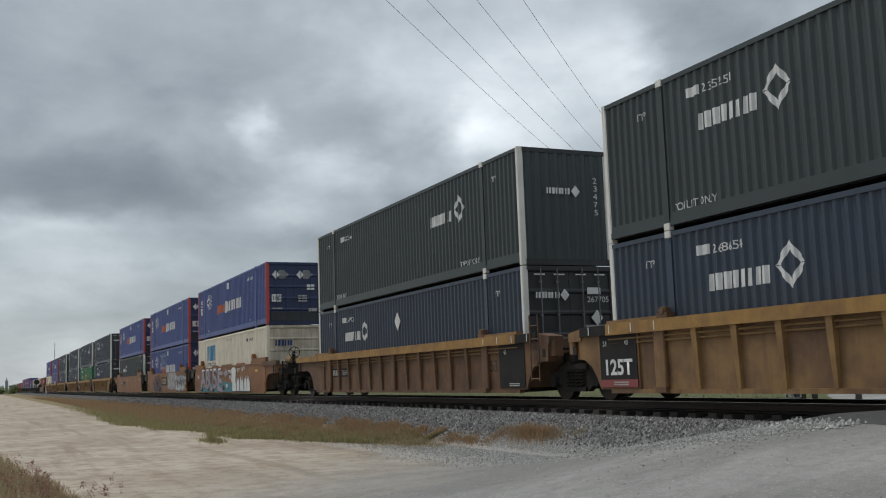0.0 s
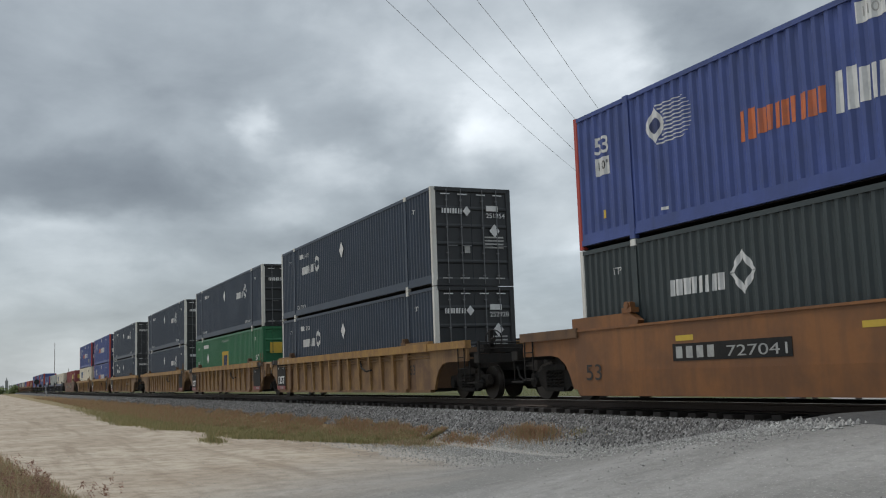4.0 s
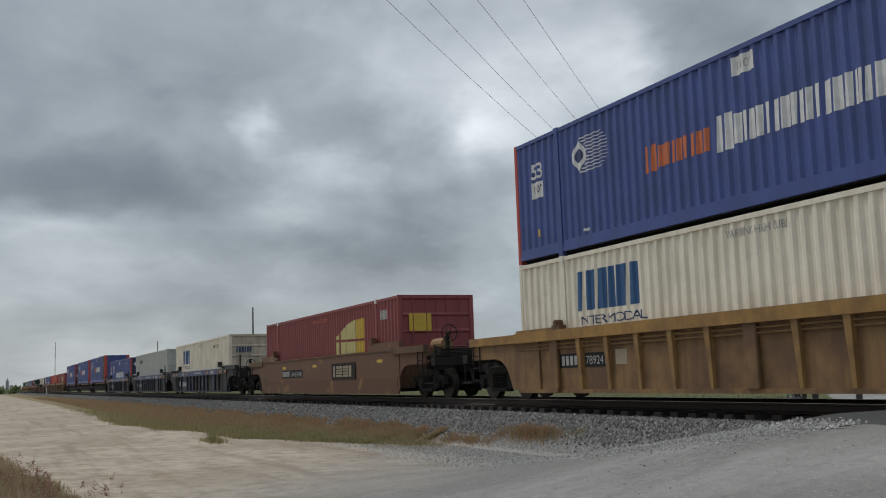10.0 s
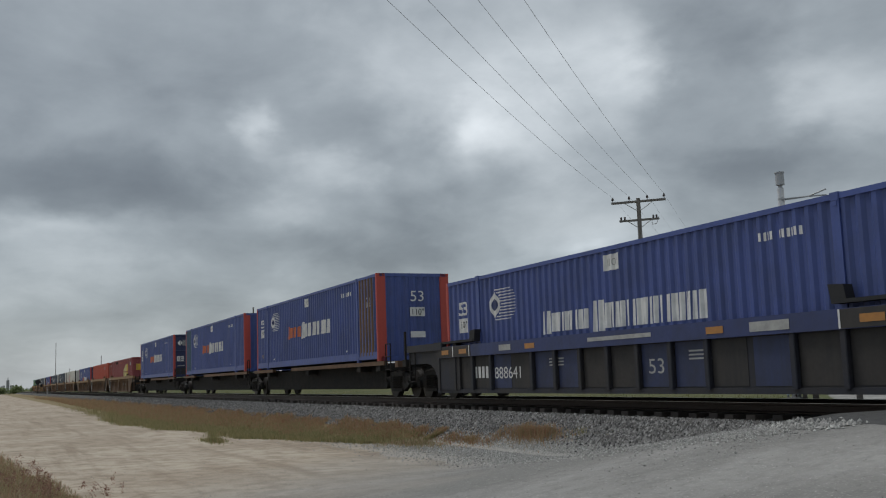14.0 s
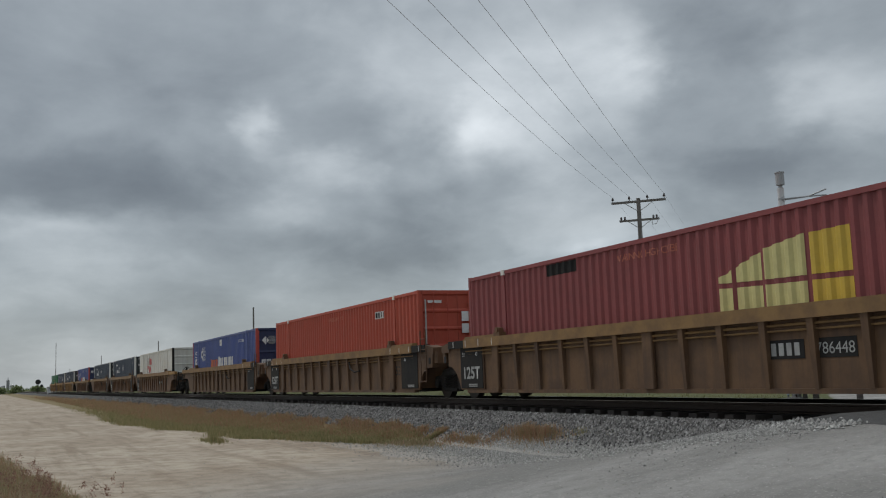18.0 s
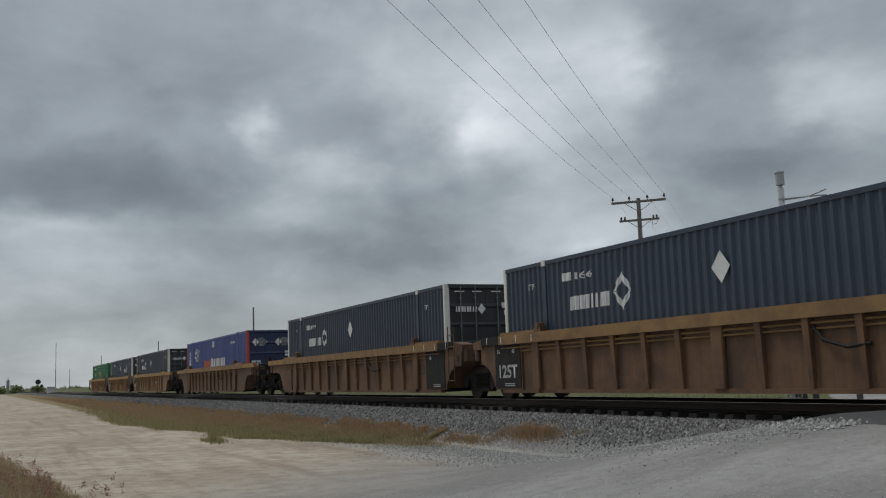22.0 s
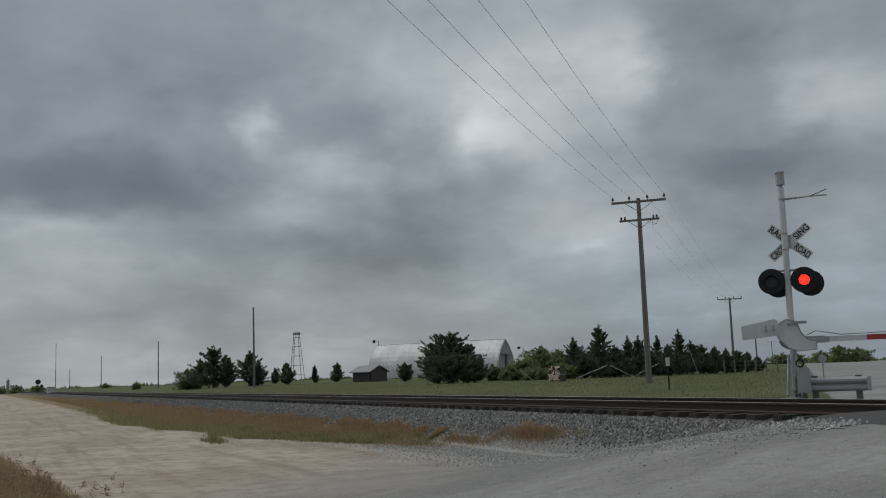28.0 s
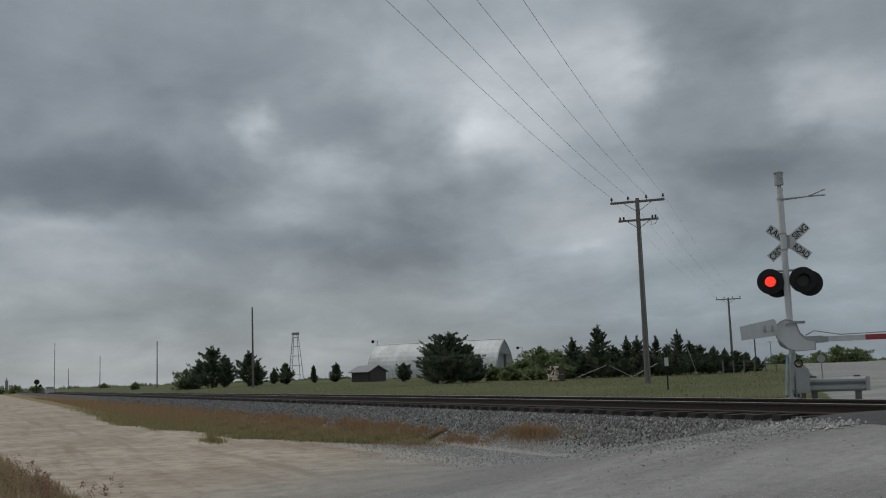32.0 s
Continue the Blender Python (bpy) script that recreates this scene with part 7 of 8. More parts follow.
# ---------------------------------------------------------------- farm behind the track
def spot(az, dist, z=None):
    """A place at a bearing (degrees from +Y towards +X) and distance from the camera's foot, on the ground."""
    x, y = eye.x + dist * math.sin(radians(az)), eye.y + dist * math.cos(radians(az))
    return Vector((x, y, float(ground_height(x, y)) if z is None else z))


def arch_barn(name, label, at, turn, length, width, high, metal, doors=True):
    """A barn whose walls and roof are one pointed arch of sheet metal."""
    b = thing(name, label, "barn")
    b.matrix_basis = pose(at.x, at.y, at.z - 0.2, 0, 0, turn)
    n = 9
    half = [(width / 2 * (1 - (k / n) ** 2.9), high * (k / n)) for k in range(n + 1)]
    for side in (-1, 1):
        line = [(side * a, z) for a, z in half] + [(side * max(a - 0.1, 0), z - 0.06) for a, z in half[::-1]]
        s = Shape().prism(line if side < 0 else line[::-1], 0, length, "x")
        part("roof_sheet", s, metal, b)
        r = Shape()
        for i in range(int(length / 1.5)):
            x = 0.75 + i * 1.5
            for (a, z0), (c, z1) in zip(half, half[1:]):
                r.tube((x, side * (a + 0.01), z0), (x, side * (c + 0.01), z1), 0.035, 4)
        part("seam", r, metal, b)
    outline = [(-a, z) for a, z in half] + [(a, z) for a, z in half[::-1]][1:]
    for x in (0.15, length - 0.15):
        part("gable_wall", Shape().prism(outline[::-1], x - 0.06, x + 0.06, "x"), "barn_grey", b)
    if doors:
        part("door", Shape().box(length - 0.08, length + 0.02, -0.55, 0.55, 0, high * 0.6), "shed_wood", b)
        part("hood", Shape().prism([(-width * .28, high * .62), (width * .28, high * .62), (width * .25, high * .67), (-width * .25, high * .67)], length - 0.05, length + 0.35, "x"), "barn_grey", b)
    part("ridge_cap", Shape().tube((0, 0, high), (length, 0, high), 0.12, 6), "barn_metal", b)
    part("vane", Shape().path([(0.2, 0, high), (0.2, 0, high + 0.9), (-0.8, 0, high + 0.9)], 0.05).box(-1.2, -0.6, -0.04, 0.04, high + 0.5, high + 1.1), "truck_iron", b)
    return b


def cedar_mesh(seed, high, wide, mat, cone=0.85, leaf=0.16, n=1500):
    """A crown of many small ragged sprays along uneven branches, with gaps between them; cone below 0 gives a round crown."""
    rng = np.random.RandomState(seed)
    limbs = 170
    m = n // limbs
    zb = rng.uniform(0.03, 0.93, limbs) ** (1.15 if cone > 0 else 1.0)
    ab = rng.uniform(0, 2 * np.pi, limbs)
    env = np.minimum(1.0, 0.55 + zb / 0.25) * (1 - zb) ** cone if cone > 0 else np.sqrt(np.clip(1 - (1.9 * zb - 0.85) ** 2, 0.05, 1))
    reach = wide / 2 * env * rng.uniform(0.60 if cone == 0.5 else 0.35, 1.1 if cone == 0.5 else 1.2, limbs) * (1 + 0.28 * np.sin(2 * ab + seed) + 0.18 * np.sin(9 * zb + seed))
    rise = rng.uniform(0.15, 0.9, limbs) if cone > 0 else rng.uniform(-0.3, 0.25, limbs)
    s = np.sqrt(rng.uniform(0.02, 1, (limbs, m)))
    r = reach[:, None] * s
    thick = ((0.03 if cone > 0 else 0.06) * wide + 0.10 * reach)[:, None] * (1.15 - s)
    c = np.stack([r * np.cos(ab)[:, None], r * np.sin(ab)[:, None], (zb * high)[:, None] + rise[:, None] * r], -1) + rng.normal(0, 1, (limbs, m, 3)) * thick[..., None] * 0.6
    c[..., 2] = np.clip(c[..., 2], 0.05, high * 1.02)
    out = np.stack([np.cos(ab), np.sin(ab), rise + 0.4], -1)[:, None] + rng.normal(0, 0.5 if cone > 0 else 1.2, (limbs, m, 3))
    tip = np.stack([rng.normal(0, 0.02 * wide, 90), rng.normal(0, 0.02 * wide, 90), high * rng.uniform(0.78, 1.06, 90)], -1)
    c, out = np.concatenate([c.reshape(-1, 3), tip]), np.concatenate([out.reshape(-1, 3), np.tile([0.0, 0.1, 1.0], (90, 1)) + rng.normal(0, 0.4, (90, 3))])
    n = len(c)
    out /= np.linalg.norm(out, axis=1)[:, None]
    side = np.cross(out, rng.normal(0, 1, (n, 3)))
    side /= np.linalg.norm(side, axis=1)[:, None]
    s = leaf * rng.uniform(0.5, 1.5, n)[:, None]
    v = np.stack([c - side * s * 0.5, c + side * s * 0.5, c + out * s * 1.9, c - out * s * 0.5], 1).reshape(-1, 3)
    k = np.arange(n) * 4
    f = np.stack([np.stack([k, k + 1, k + 2], 1), np.stack([k + 1, k, k + 3], 1)], 1).reshape(-1, 3)
    me = bpy.data.meshes.new("crown")
    me.from_pydata(v.tolist(), [], f.tolist())
    me.materials.append(M[mat])
    return me


def tree(at, high, wide, seed, mat="cedar", cone=0.85, label="dark green cedar tree", n=1500, leaf=0.16):
    t = thing("cedar_tree" if mat == "cedar" else "leafy_tree", label, "tree", "trees behind the track")
    t.matrix_basis = pose(at.x, at.y, at.z, 0, 0, (seed * 77) % 360)
    trunk = Shape().tube((0, 0, -0.2), (0, 0, high * 0.8), 0.035 * high ** 0.9, 7, 0.02)
    rng = random.Random(seed)
    for k in range(7):
        a, z = rng.uniform(0, 6.28), high * rng.uniform(0.15, 0.7)
        q = wide * 0.36 * (1 - z / high)
        trunk.tube((0, 0, z), (q * math.cos(a), q * math.sin(a), z + 0.25 * q), 0.03, 4, 0.008)
    part("trunk", trunk, "bark", t)
    part("crown", cedar_mesh(seed, high, wide, mat, cone, leaf, n), mat, t)
    return t


def build_farm():
    arch_barn("arched_barn", "large weathered white arched barn of sheet metal", spot(-69.4, 214, -0.3), 41.0, 29.0, 9.6, 7.9, "barn_metal")
    arch_barn("arched_shed", "low grey arched shed behind trees", spot(-61.2, 230, -0.4), 41.0, 16.0, 8.0, 6.0, "barn_grey", False)
    # skeleton tower
    w = thing("windmill_tower", "open steel lattice tower without a wheel", "tower")
    p = spot(-73.95, 200, 0.0)
    w.matrix_basis = pose(p.x, p.y, p.z)
    legs = [(sx, sy) for sx in (-1, 1) for sy in (-1, 1)]
    high = 9.6
    for sx, sy in legs:
        part("leg", Shape().tube((sx * 1.25, sy * 1.25, 0), (sx * 0.42, sy * 0.42, high), 0.06, 5), "galvanised", w)
    for k in range(5):
        z = high * (0.18 + 0.19 * k)
        r = 1.25 - 0.83 * z / high
        part("girt", Shape().path([(-r, -r, z), (r, -r, z), (r, r, z), (-r, r, z), (-r, -r, z)], 0.04, 4), "galvanised", w)
        if k < 4:
            z2 = z + high * 0.19
            r2 = 1.25 - 0.83 * z2 / high
            part("brace", Shape().tube((-r, -r, z), (r2, -r2, z2), 0.025, 4).tube((r, -r, z), (-r2, -r2, z2), 0.025, 4), "galvanised", w)
    part("platform", Shape().box(-0.6, 0.6, -0.6, 0.6, high - 0.1, high + 0.35), "barn_grey", w)
    # small shed with pitched roof
    s = thing("small_shed", "small dark board shed with grey pitched roof", "shed")
    p = spot(-70.05, 130, 0.0)
    s.matrix_basis = pose(p.x, p.y, p.z - 0.1, 0, 0, 118)
    part("wall", Shape().prism([(-1.6, 0), (1.6, 0), (1.6, 1.6), (0, 2.25), (-1.6, 1.6)], -2.0, -1.9, "y").prism([(-1.6, 0), (1.6, 0), (1.6, 1.6), (0, 2.25), (-1.6, 1.6)], 0.9, 1.0, "y")
         .box(-1.6, -1.5, -2, 1, 0, 1.6).box(1.5, 1.6, -2, -0.9, 0, 1.6), "shed_wood", s)
    for sg in (-1, 1):
        part("roof_panel", Shape().prism([(0, 2.25), (sg * 1.95, 1.42), (sg * 1.95, 1.5), (0, 2.33)], -2.2, 1.3, "y"), "shed_roof", s)
    # log rack
    r = thing("log_rack", "rack of stacked split logs with pale cut ends", "log stack")
    p = spot(-59.35, 84)
    r.matrix_basis = pose(p.x, p.y, p.z, 0, 0, -60 + 90 - 30)
    part("rack_frame", Shape().box(-1.0, -0.94, -0.25, 0.25, 0, 1.25).box(0.94, 1.0, -0.25, 0.25, 0, 1.25).box(-1.0, 1.0, -0.25, 0.25, 0, 0.08), "bark", r)
    rng = random.Random(7)
    z = 0.14
    for row in range(8):
        x = -0.86
        while x < 0.86:
            rad = rng.uniform(0.055, 0.09)
            if rng.random() < 0.9:
                part("log", Shape().tube((x + rad, -0.3 + rng.uniform(-.05, .03), z), (x + rad, 0.25, z), rad, 7), "log" if rng.random() < 0.74 else "bark", r)
            x += 2 * rad
        z += 0.145
    # leaning white pipes
    for az0, z0, az1, z1, d in ((-61.41, 1.02, -60.64, 0.08, 84), (-58.27, 0.2, -56.51, 1.15, 82), (-56.35, 1.15, -55.08, 0.15, 80), (-55.08, 0.22, -53.65, 1.18, 80), (-52.07, 2.75, -51.6, 0.1, 98)):
        a, b = spot(az0, d), spot(az1, d)
        q = thing("leaning_pipe", "long pale irrigation pipe leaning among the trees", "pipe", "pipes behind the track")
        part("pipe_tube", Shape().tube(a + Vector((0, 0, z0)), b + Vector((0, 0, z1)), 0.024, 6), "galvanised", q)
    # marker post beside the track
    m = thing("marker_post", "thin dark post with a small white plate", "post")
    p = spot(-53.2, 42)
    m.matrix_basis = pose(p.x, p.y, p.z)
    part("stake", Shape().tube((0, 0, 0), (0, 0, 1.55), 0.03, 6), "truck_iron", m)
    part("plate", Shape().box(-0.08, 0.08, -0.06, -0.035, 0.95, 1.3), "white_paint", m).matrix_basis = pose(0, 0, 0, 0, 0, 45)
    # cedars
    alone = [(-78.54, 150, 5.7, 6.0), (-79.24, 152, 4.1, 4.6), (-77.84, 149, 4.3, 4.2), (-76.55, 142, 4.6, 4.0), (-76.09, 141, 3.2, 2.8), (-74.54, 138, 2.6, 2.8), (-71.71, 140, 2.4, 2.0),
             (-72.97, 139, 2.1, 0.8), (-67.89, 118, 2.0, 2.4), (-75.16, 150, 2.0, 1.8), (-65.33, 95, 4.5, 5.4), (-66.02, 96, 3.7, 3.4), (-64.42, 95, 3.3, 3.6), (-63.94, 96, 2.1, 2.6), (-65.2, 94, 2.4, 6.4)]
    row = [(-58.35, 100, 3.8, 3.2), (-57.82, 99, 2.4, 3.4), (-56.87, 98, 4.8, 3.6), (-56.08, 101, 2.9, 3.2), (-55.34, 103, 3.8, 2.8), (-54.74, 100, 3.7, 2.6), (-54.23, 102, 2.5, 3.2),
           (-53.73, 104, 3.7, 2.8), (-53.14, 101, 2.8, 2.8), (-52.54, 100, 4.1, 2.9), (-51.91, 103, 3.1, 3.2), (-51.32, 105, 2.7, 2.8), (-50.67, 104, 2.5, 2.8), (-50.07, 107, 2.3, 2.6),
           (-49.49, 108, 2.1, 2.4), (-48.96, 110, 1.9, 2.2), (-48.46, 112, 1.4, 2.2)]
    under = [(-57.3, 103, 2.3, 4.0), (-56.4, 104, 2.2, 3.8), (-55.8, 105, 2.4, 3.6), (-54.9, 105, 2.2, 3.8), (-53.5, 105, 2.0, 3.8), (-52.2, 106, 2.1, 3.8), (-51.0, 108, 1.7, 3.6), (-49.8, 110, 1.5, 3.4)]
    for i, (az, d, h, w) in enumerate(alone + row + under):
        tree(spot(az, d), h, w, i + 1, cone=0.5 if 10 <= i < 15 else (0.8, 1.0, 0.65)[i % 3], n=9500 if 10 <= i < 15 else 7000 if w > 3.3 else 4200, leaf=0.10 if d < 120 else 0.13)
    for i, (az, d, h, w) in enumerate([(-60.18, 104, 3.1, 5.0), (-61.16, 102, 1.9, 3.0), (-61.98, 100, 1.3, 2.4), (-59.24, 106, 2.7, 3.4), (-79.91, 155, 2.8, 3.8), (-62.93, 104, 1.4, 1.8), (-60.55, 99, 1.1, 3.2), (-59.0, 98, 1.4, 2.6)]):
        tree(spot(az, d), h, w, 60 + i, "leaf", -1, "broad green leafy bush", 3600, 0.13)
    for i, (az, d, h, w) in enumerate([(-82.6, 220, 1.0, 1.4), (-88.6, 420, 2.6, 7.0), (-87.6, 430, 2.2, 6.0), (-89.4, 460, 2.6, 7.0), (-84.2, 380, 1.2, 3.0), (-47.2, 290, 2.4, 6.0), (-46.4, 300, 2.2, 7.0), (-45.2, 290, 2.6, 7.0), (-44.3, 240, 3.2, 5.5), (-43.4, 240, 2.6, 6.0)]):
        tree(spot(az, d), h, w, 80 + i, "leaf", -1, "distant dark tree on the plain", 1400, 0.28)
    fence = thing("wire_fence", "old wire fence on wooden posts before the trees", "fence")
    pts = [spot(-50.2 + 0.55 * i, 96 + 1.0 * i) for i in range(7)] + [spot(-46.2, 104)]
    for p in pts:
        part("fence_post", Shape().tube(p - Vector((0, 0, 0.2)), p + Vector((0, 0, 1.25)), 0.06, 6), "pole_wood", fence)
    for z in (0.4, 0.75, 1.1):
        part("fence_wire", Shape().path([p + Vector((0, 0, z)) for p in pts], 0.008, 3), "wire", fence)
    # far horizon: low belts of woodland, and the works on the left
    rng = np.random.RandomState(3)
    v, f = [], []
    for i in range(5200):
        az, d = rng.uniform(-93, -30), rng.uniform(900, 1800)
        c = spot(az, d, 0.0)
        s = rng.uniform(2, 6)
        h = rng.uniform(1, 4.5) * (0.5 + 0.5 * math.sin(az * 1.7) ** 2)
        k = len(v)
        v += [(c.x - s, c.y, h * 0.3 - 3), (c.x + s, c.y + s * .4, h * 0.3 - 3), (c.x + rng.uniform(-1, 1), c.y, h)]
        f.append((k, k + 1, k + 2))
    loose("far_woods", "dark belt of trees on the far horizon", v, f, "leaf", "trees")
    g = thing("grain_elevator", "grey works with a tower far down the track", "building")
    p = spot(-89.0, 1150, 0)
    g.matrix_basis = pose(p.x, p.y, 0)
    part("tower", Shape().box(-1.5, 1.5, -1.5, 1.5, 0, 11, 0.2).tube((0, 0, 11), (0, 0, 14), 0.6, 8, 0.2), "barn_grey", g)
    for y, h in ((-4.5, 5.5), (4.2, 6.0), (8, 4)):
        part("bin", Shape().tube((0, y, 0), (0, y, h), 1.8, 14).tube((0, y, h), (0, y, h + 1), 1.8, 14, 0.3), "barn_metal", g)
    sig = thing("far_signal", "distant black railway signal on a post", "railway signal")
    p = spot(-87.55, 230, -0.3)
    sig.matrix_basis = pose(p.x, p.y, p.z)
    part("post", Shape().tube((0, 0, 0), (0, 0, 2.6), 0.08, 6), "signal_black", sig)
    part("head", Shape().tube((0.1, 0, 2.5), (0.3, 0, 2.5), 0.55, 12).tube((0.1, 0.7, 1.7), (0.3, 0.7, 1.7), 0.3, 12), "signal_black", sig)
    hut = thing("relay_hut", "small pale relay cabinet beside the track", "cabinet")
    p = spot(-86.9, 225, -0.5)
    hut.matrix_basis = pose(p.x, p.y, p.z)
    part("body", Shape().box(-0.9, 0.9, -0.8, 0.8, 0, 1.5, 0.03), "barn_metal", hut)
    part("roof", Shape().box(-1.0, 1.0, -0.9, 0.9, 1.5, 1.6), "barn_metal", hut)


build_farm()


# ---------------------------------------------------------------- grass
def clumps(x, y):
    """A patchy growth of 0 to about 1.3."""
    w = np.sin(1.7 * x + 2.1 * y) + np.sin(3.1 * x - 1.3 * y + 1.0) + np.sin(0.7 * x + 4.3 * y + 2.0) + np.sin(6.3 * x + 5.1 * y)
    return np.clip(0.72 + 0.17 * w, 0.25, 1.4)


def grass(name, label, n, place, high, mat, seed, wide=0.014, bend=0.35, patchy=True):
    rng = np.random.RandomState(seed)
    x, y, k = place(rng, n)
    if patchy:
        c = clumps(x, y)
        keep = rng.uniform(0, 1, len(x)) < c + 0.15
        x, y, k = x[keep], y[keep], (k * c)[keep]
    z = ground_height(x, y)
    n = len(x)
    h = rng.uniform(high[0], high[1], n) * k
    a = rng.uniform(0, 2 * np.pi, n)
    d = np.stack([np.cos(a), np.sin(a)], -1)
    side = np.stack([-d[:, 1], d[:, 0]], -1) * wide * rng.uniform(0.5, 1.5, n)[:, None]
    lean = d * (h * rng.uniform(0.05, bend, n))[:, None]
    p = np.stack([x, y], -1)
    rows = [np.concatenate([p - side, (z - 0.02)[:, None]], 1), np.concatenate([p + side, (z - 0.02)[:, None]], 1),
            np.concatenate([p + lean * .35 + side * .7, (z + h * 0.6)[:, None]], 1), np.concatenate([p + lean * .35 - side * .7, (z + h * 0.6)[:, None]], 1),
            np.concatenate([p + lean, (z + h)[:, None]], 1)]
    v = np.stack(rows, 1).reshape(-1, 3)
    b = (np.arange(n) * 5).tolist()
    f = [(i, i + 1, i + 2, i + 3) for i in b] + [(i + 3, i + 2, i + 4) for i in b]
    return loose(name, label, v.tolist(), f, mat, "grass")


def verge_edge(x):
    """The edge of the grass strip towards the dirt road."""
    return np.interp(x, [-400, -132, -66, -41, -33.5, -27, -24.2, -22.8, -22.0], [-6.0, -6.4, -7.4, -7.8, -6.6, -6.1, -5.0, -4.2, -3.2])


def verge(rng, n, lo=0.0, hi=1.0, far=35.0):
    x = -22.0 - rng.exponential(far, n)
    e = verge_edge(x) + rng.normal(0, 0.12, n) + 0.22 * np.sin(x * 0.9) + 0.15 * np.sin(x * 2.3)
    u = lo + (hi - lo) * rng.uniform(0, 1, n)
    y = e + (-2.85 - e) * u
    keep = (x > -330)
    k = 1.0 + np.clip((-x - 40) / 150, 0, 0.8)
    return x[keep], y[keep], k[keep]


def tuft(cx, cy, rx, ry):
    def place(rng, n):
        a, r = rng.uniform(0, 6.28, n), np.minimum(np.abs(rng.normal(0, 0.55, n)), 1.7)
        return cx + rx * r * np.cos(a), cy + ry * r * np.sin(a), np.maximum(1.1 - 0.6 * r, 0.3)
    return place


def corner(rng, n):
    x = -13.6 - rng.exponential(7.5, n)
    edge = np.interp(x, [-60, -29, -22, -17, -15, -13.6], [-12.9, -12.75, -12.4, -11.95, -11.8, -11.85])
    y = edge - np.abs(rng.exponential(0.7, n)) + rng.normal(0, 0.12, n)
    keep = (x > -60) & (y > -16)
    k = 0.45 + 0.55 * np.clip((edge - y) / 0.7, 0, 1)
    return x[keep], y[keep], k[keep]


def field(rng, n):
    d, az = 22 + 110 * rng.power(1.4, n), rng.uniform(-90, -44, n)
    x, y = d * np.sin(np.radians(az)), -12.878 + d * np.cos(np.radians(az))
    keep = (y > 3.4) & (0.69 * x + 0.72 * y < -9.5)
    return x[keep], y[keep], np.ones(keep.sum())


grass("verge_grass", "dry reddish-brown grass strip beside the ballast", 130000, lambda r, n: verge(r, n, 0.3, 1.0), (0.05, 0.24), "dry_grass", 21, 0.008, 0.9)
grass("verge_green_grass", "olive green grass at the edge of the dirt road", 80000, lambda r, n: verge(r, n, -0.02, 0.8, 13), (0.05, 0.22), "green_grass", 22, 0.008, 0.9)
grass("dry_tuft", "reddish dry grass tuft on the ballast", 2600, tuft(-18.1, -2.8, 1.7, 0.4), (0.06, 0.32), "dry_grass", 23, 0.006, 0.7)
grass("dry_tuft", "low tan dry grass among the stones", 2600, tuft(-20.4, -3.2, 2.2, 0.4), (0.04, 0.18), "dry_grass", 27, 0.007, 0.9)
grass("green_tuft", "low green weeds among the ballast", 1100, tuft(-16.4, -2.6, 1.0, 0.3), (0.04, 0.16), "green_grass", 24, 0.007, 0.9)
grass("roadside_weeds", "tall tan weeds at the roadside", 30000, corner, (0.08, 0.34), "straw_grass", 25, 0.006, 1.0)
grass("roadside_stalks", "thin reddish seed stalks among the weeds", 2600, corner, (0.22, 0.50), "dry_grass", 28, 0.0035, 0.6)
grass("green_tuft", "low green weeds at the edge of the dirt road", 900, tuft(-48.0, -7.6, 2.6, 0.35), (0.10, 0.34), "green_grass", 31, 0.02, 0.9)
grass("green_tuft", "pale green weeds on the dirt road's edge", 700, tuft(-27.6, -7.3, 1.7, 0.3), (0.05, 0.2), "green_grass", 32, 0.012, 0.9)
grass("dry_tuft", "thin tan grass at the end of the verge", 4200, tuft(-22.0, -3.9, 2.0, 0.9), (0.04, 0.17), "straw_grass", 33, 0.007, 0.9)


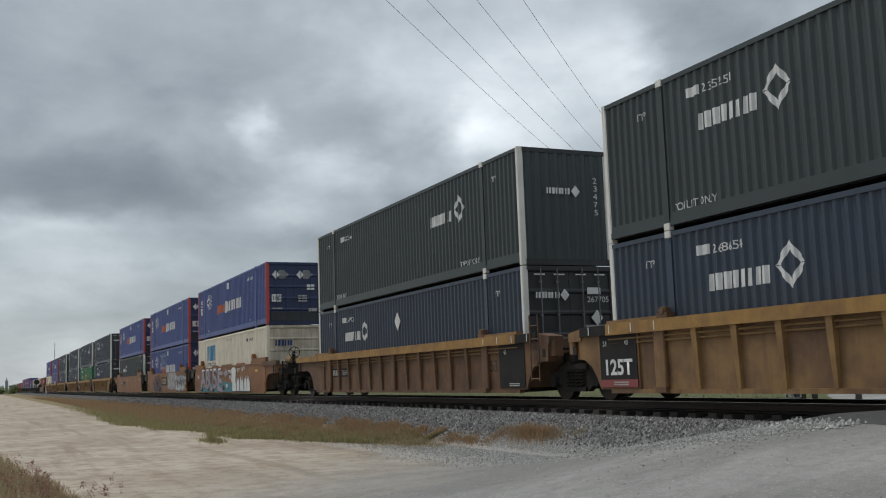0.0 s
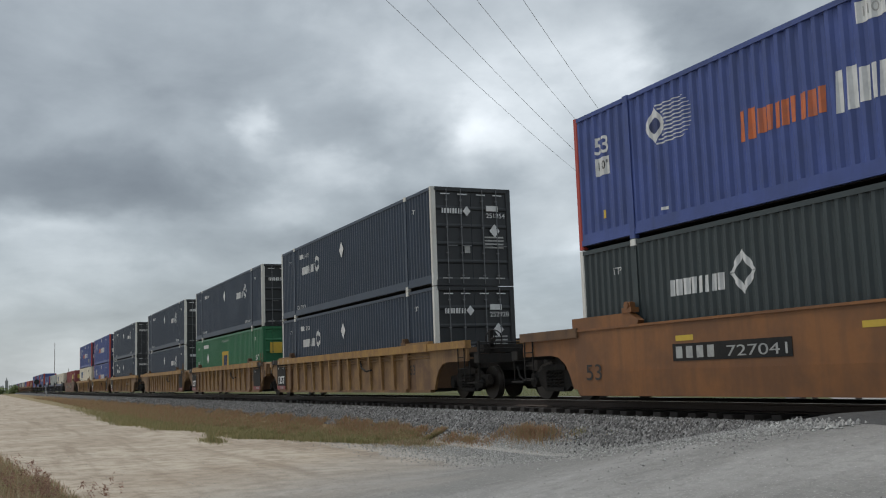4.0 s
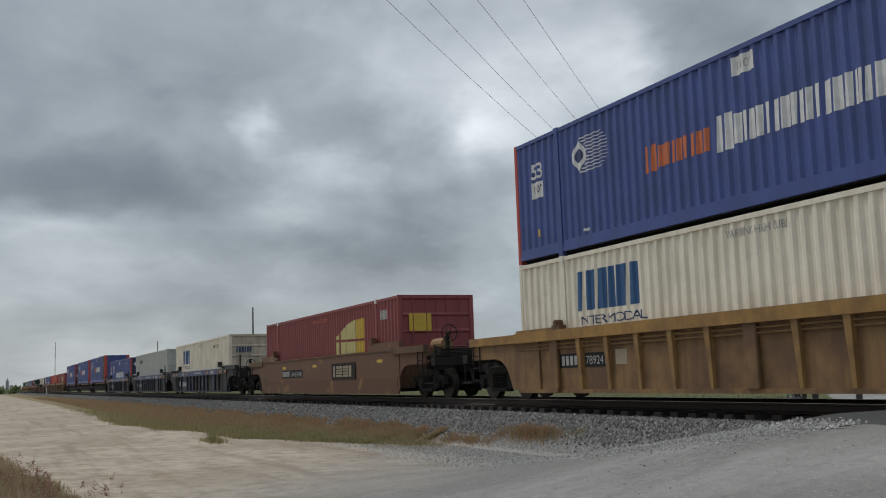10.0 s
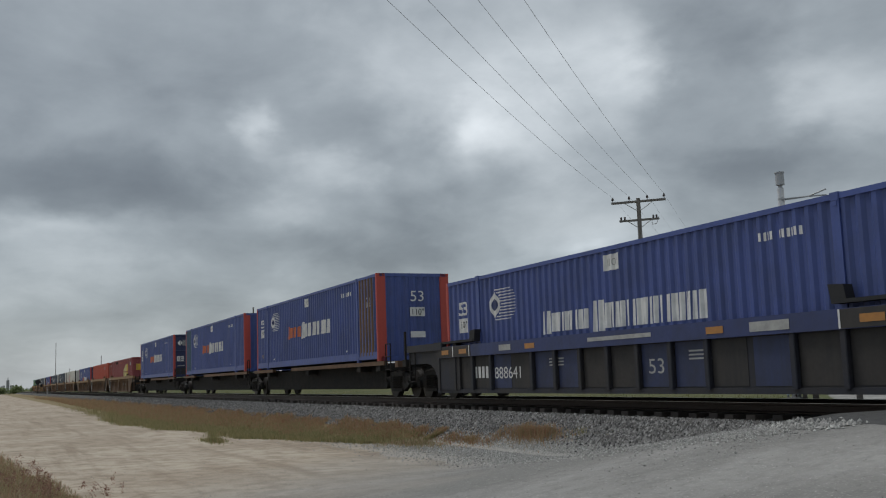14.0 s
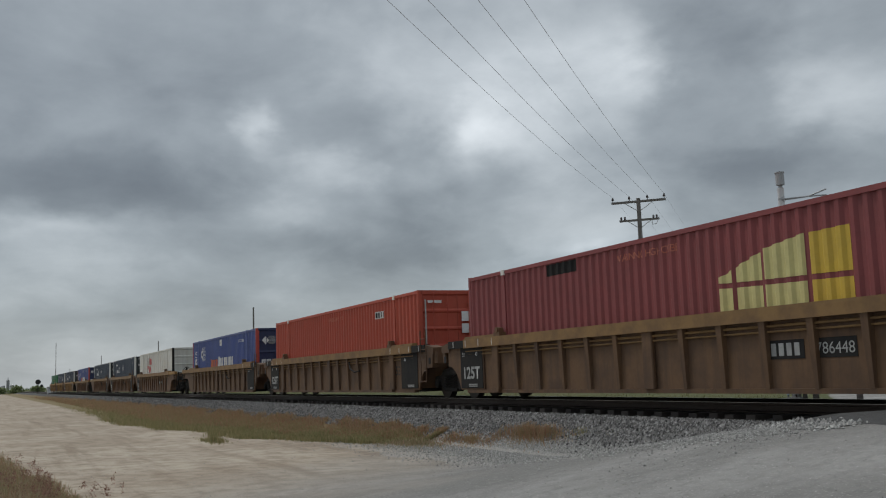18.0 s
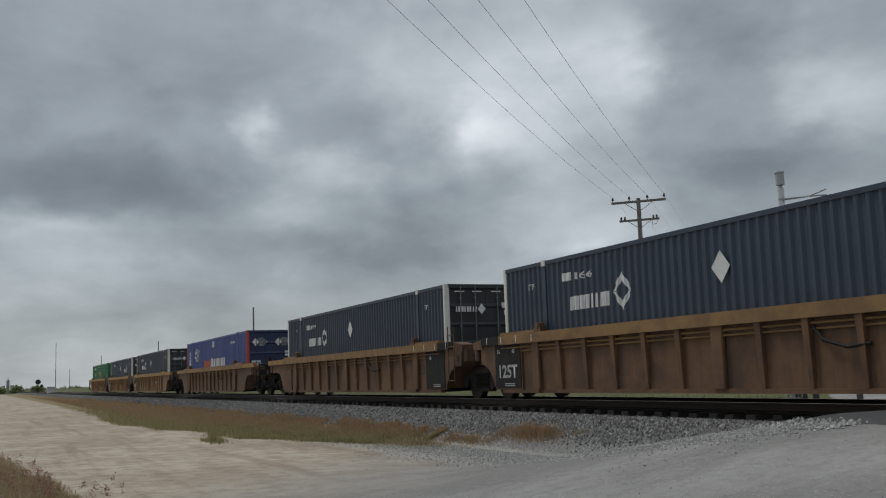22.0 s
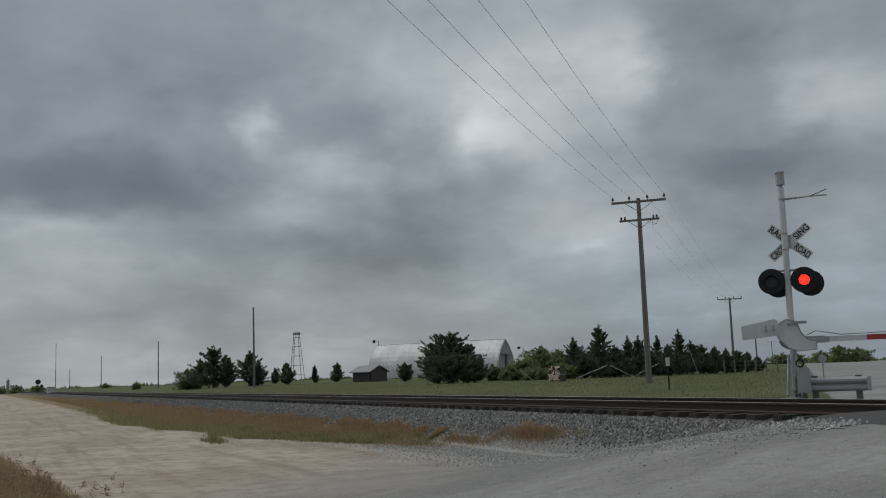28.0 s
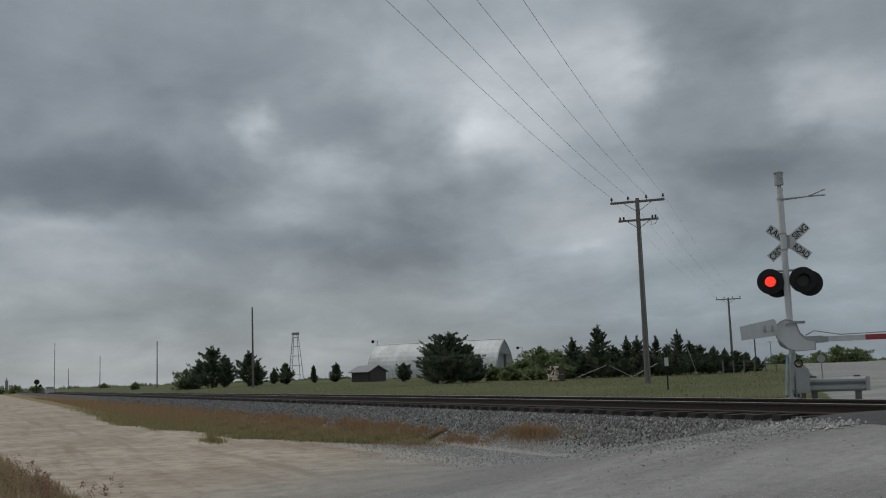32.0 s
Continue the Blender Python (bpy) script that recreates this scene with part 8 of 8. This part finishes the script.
def seed_heads():
    """Reddish plumes of small husks at the tips of stalks."""
    rng = np.random.RandomState(41)
    v, f = [], []
    for i in range(120):
        x = -14.0 - rng.exponential(2.6) if i > 9 else rng.uniform(-15.2, -13.8)
        y = -12.0 - rng.exponential(0.4) if i > 9 else rng.uniform(-11.7, -11.1)
        z, h = float(ground_height(x, y)), rng.uniform(0.16, 0.34)
        lean = rng.normal(0, 0.07, 2)
        k = len(v)
        v += [(x - 0.003, y, z - 0.02), (x + 0.003, y, z - 0.02), (x + lean[0], y + lean[1], z + h)]
        f.append((k, k + 1, k + 2))
        for q in range(26):
            u = rng.uniform(0.62, 1.0)
            c = np.array([x + lean[0] * u, y + lean[1] * u, z + h * u]) + rng.normal(0, 0.024 * (1.25 - u) * 2, 3)
            d = rng.normal(0, 0.011, (3, 3))
            k = len(v)
            v += [tuple(c + e) for e in d]
            f.append((k, k + 1, k + 2))
    loose("weed_seed_heads", "reddish seed heads on thin weed stalks", v, f, "seed_red", "grass")


seed_heads()
grass("field_grass", "short green and tan pasture grass", 80000, field, (0.04, 0.13), "field_grass", 26, 0.010, 0.9)


# ---------------------------------------------------------------- what moves
WAY = [(0, 0.0), (1, 20.50), (2, 41.01), (3, 61.53), (4, 82.09), (5, 102.66), (6, 123.24), (7, 143.88), (8, 164.55), (9, 185.27), (10, 206.04), (11, 226.85),
       (12, 247.72), (13, 268.63), (14, 289.59), (15, 310.60), (16, 331.64), (17, 352.69), (18, 373.80), (19, 394.94), (20, 416.11), (21, 437.32), (22, 458.56),
       (23, 479.82), (24, 501.12), (25, 522.43), (26, 543.76), (27, 565.11), (28, 586.47), (30, 629.2), (32, 672.0)]


def motions():
    for ob, x, z in MOVERS:
        walk(ob, [(t, pose(x + way, 0, z)) for t, way in WAY])
    # the lamps blink in turn: each diode cluster comes forward to its lens while lit
    lit, dark = pose(0, -0.012, 0), pose(0, 0.013, 0)
    starts = [27.31 - 1.35 * k for k in range(20, 0, -1)] + [27.31, 28.69, 30.09, 31.38]
    turns = sorted([(t, "left") for t in starts] + [(t + 0.67, "right") for t in starts])
    for lamp, side in zip(LAMPS, ("left", "right")):
        rows, now = [], dark
        for t, who in turns:
            nxt = lit if who == side else dark
            if 0.1 < t < 31.9:
                rows += [(t - 0.034, now), (t + 0.034, nxt)]
            now = nxt
        walk(lamp, [(0.0, rows[0][1])] + rows + [(32.0, rows[-1][1])])


motions()
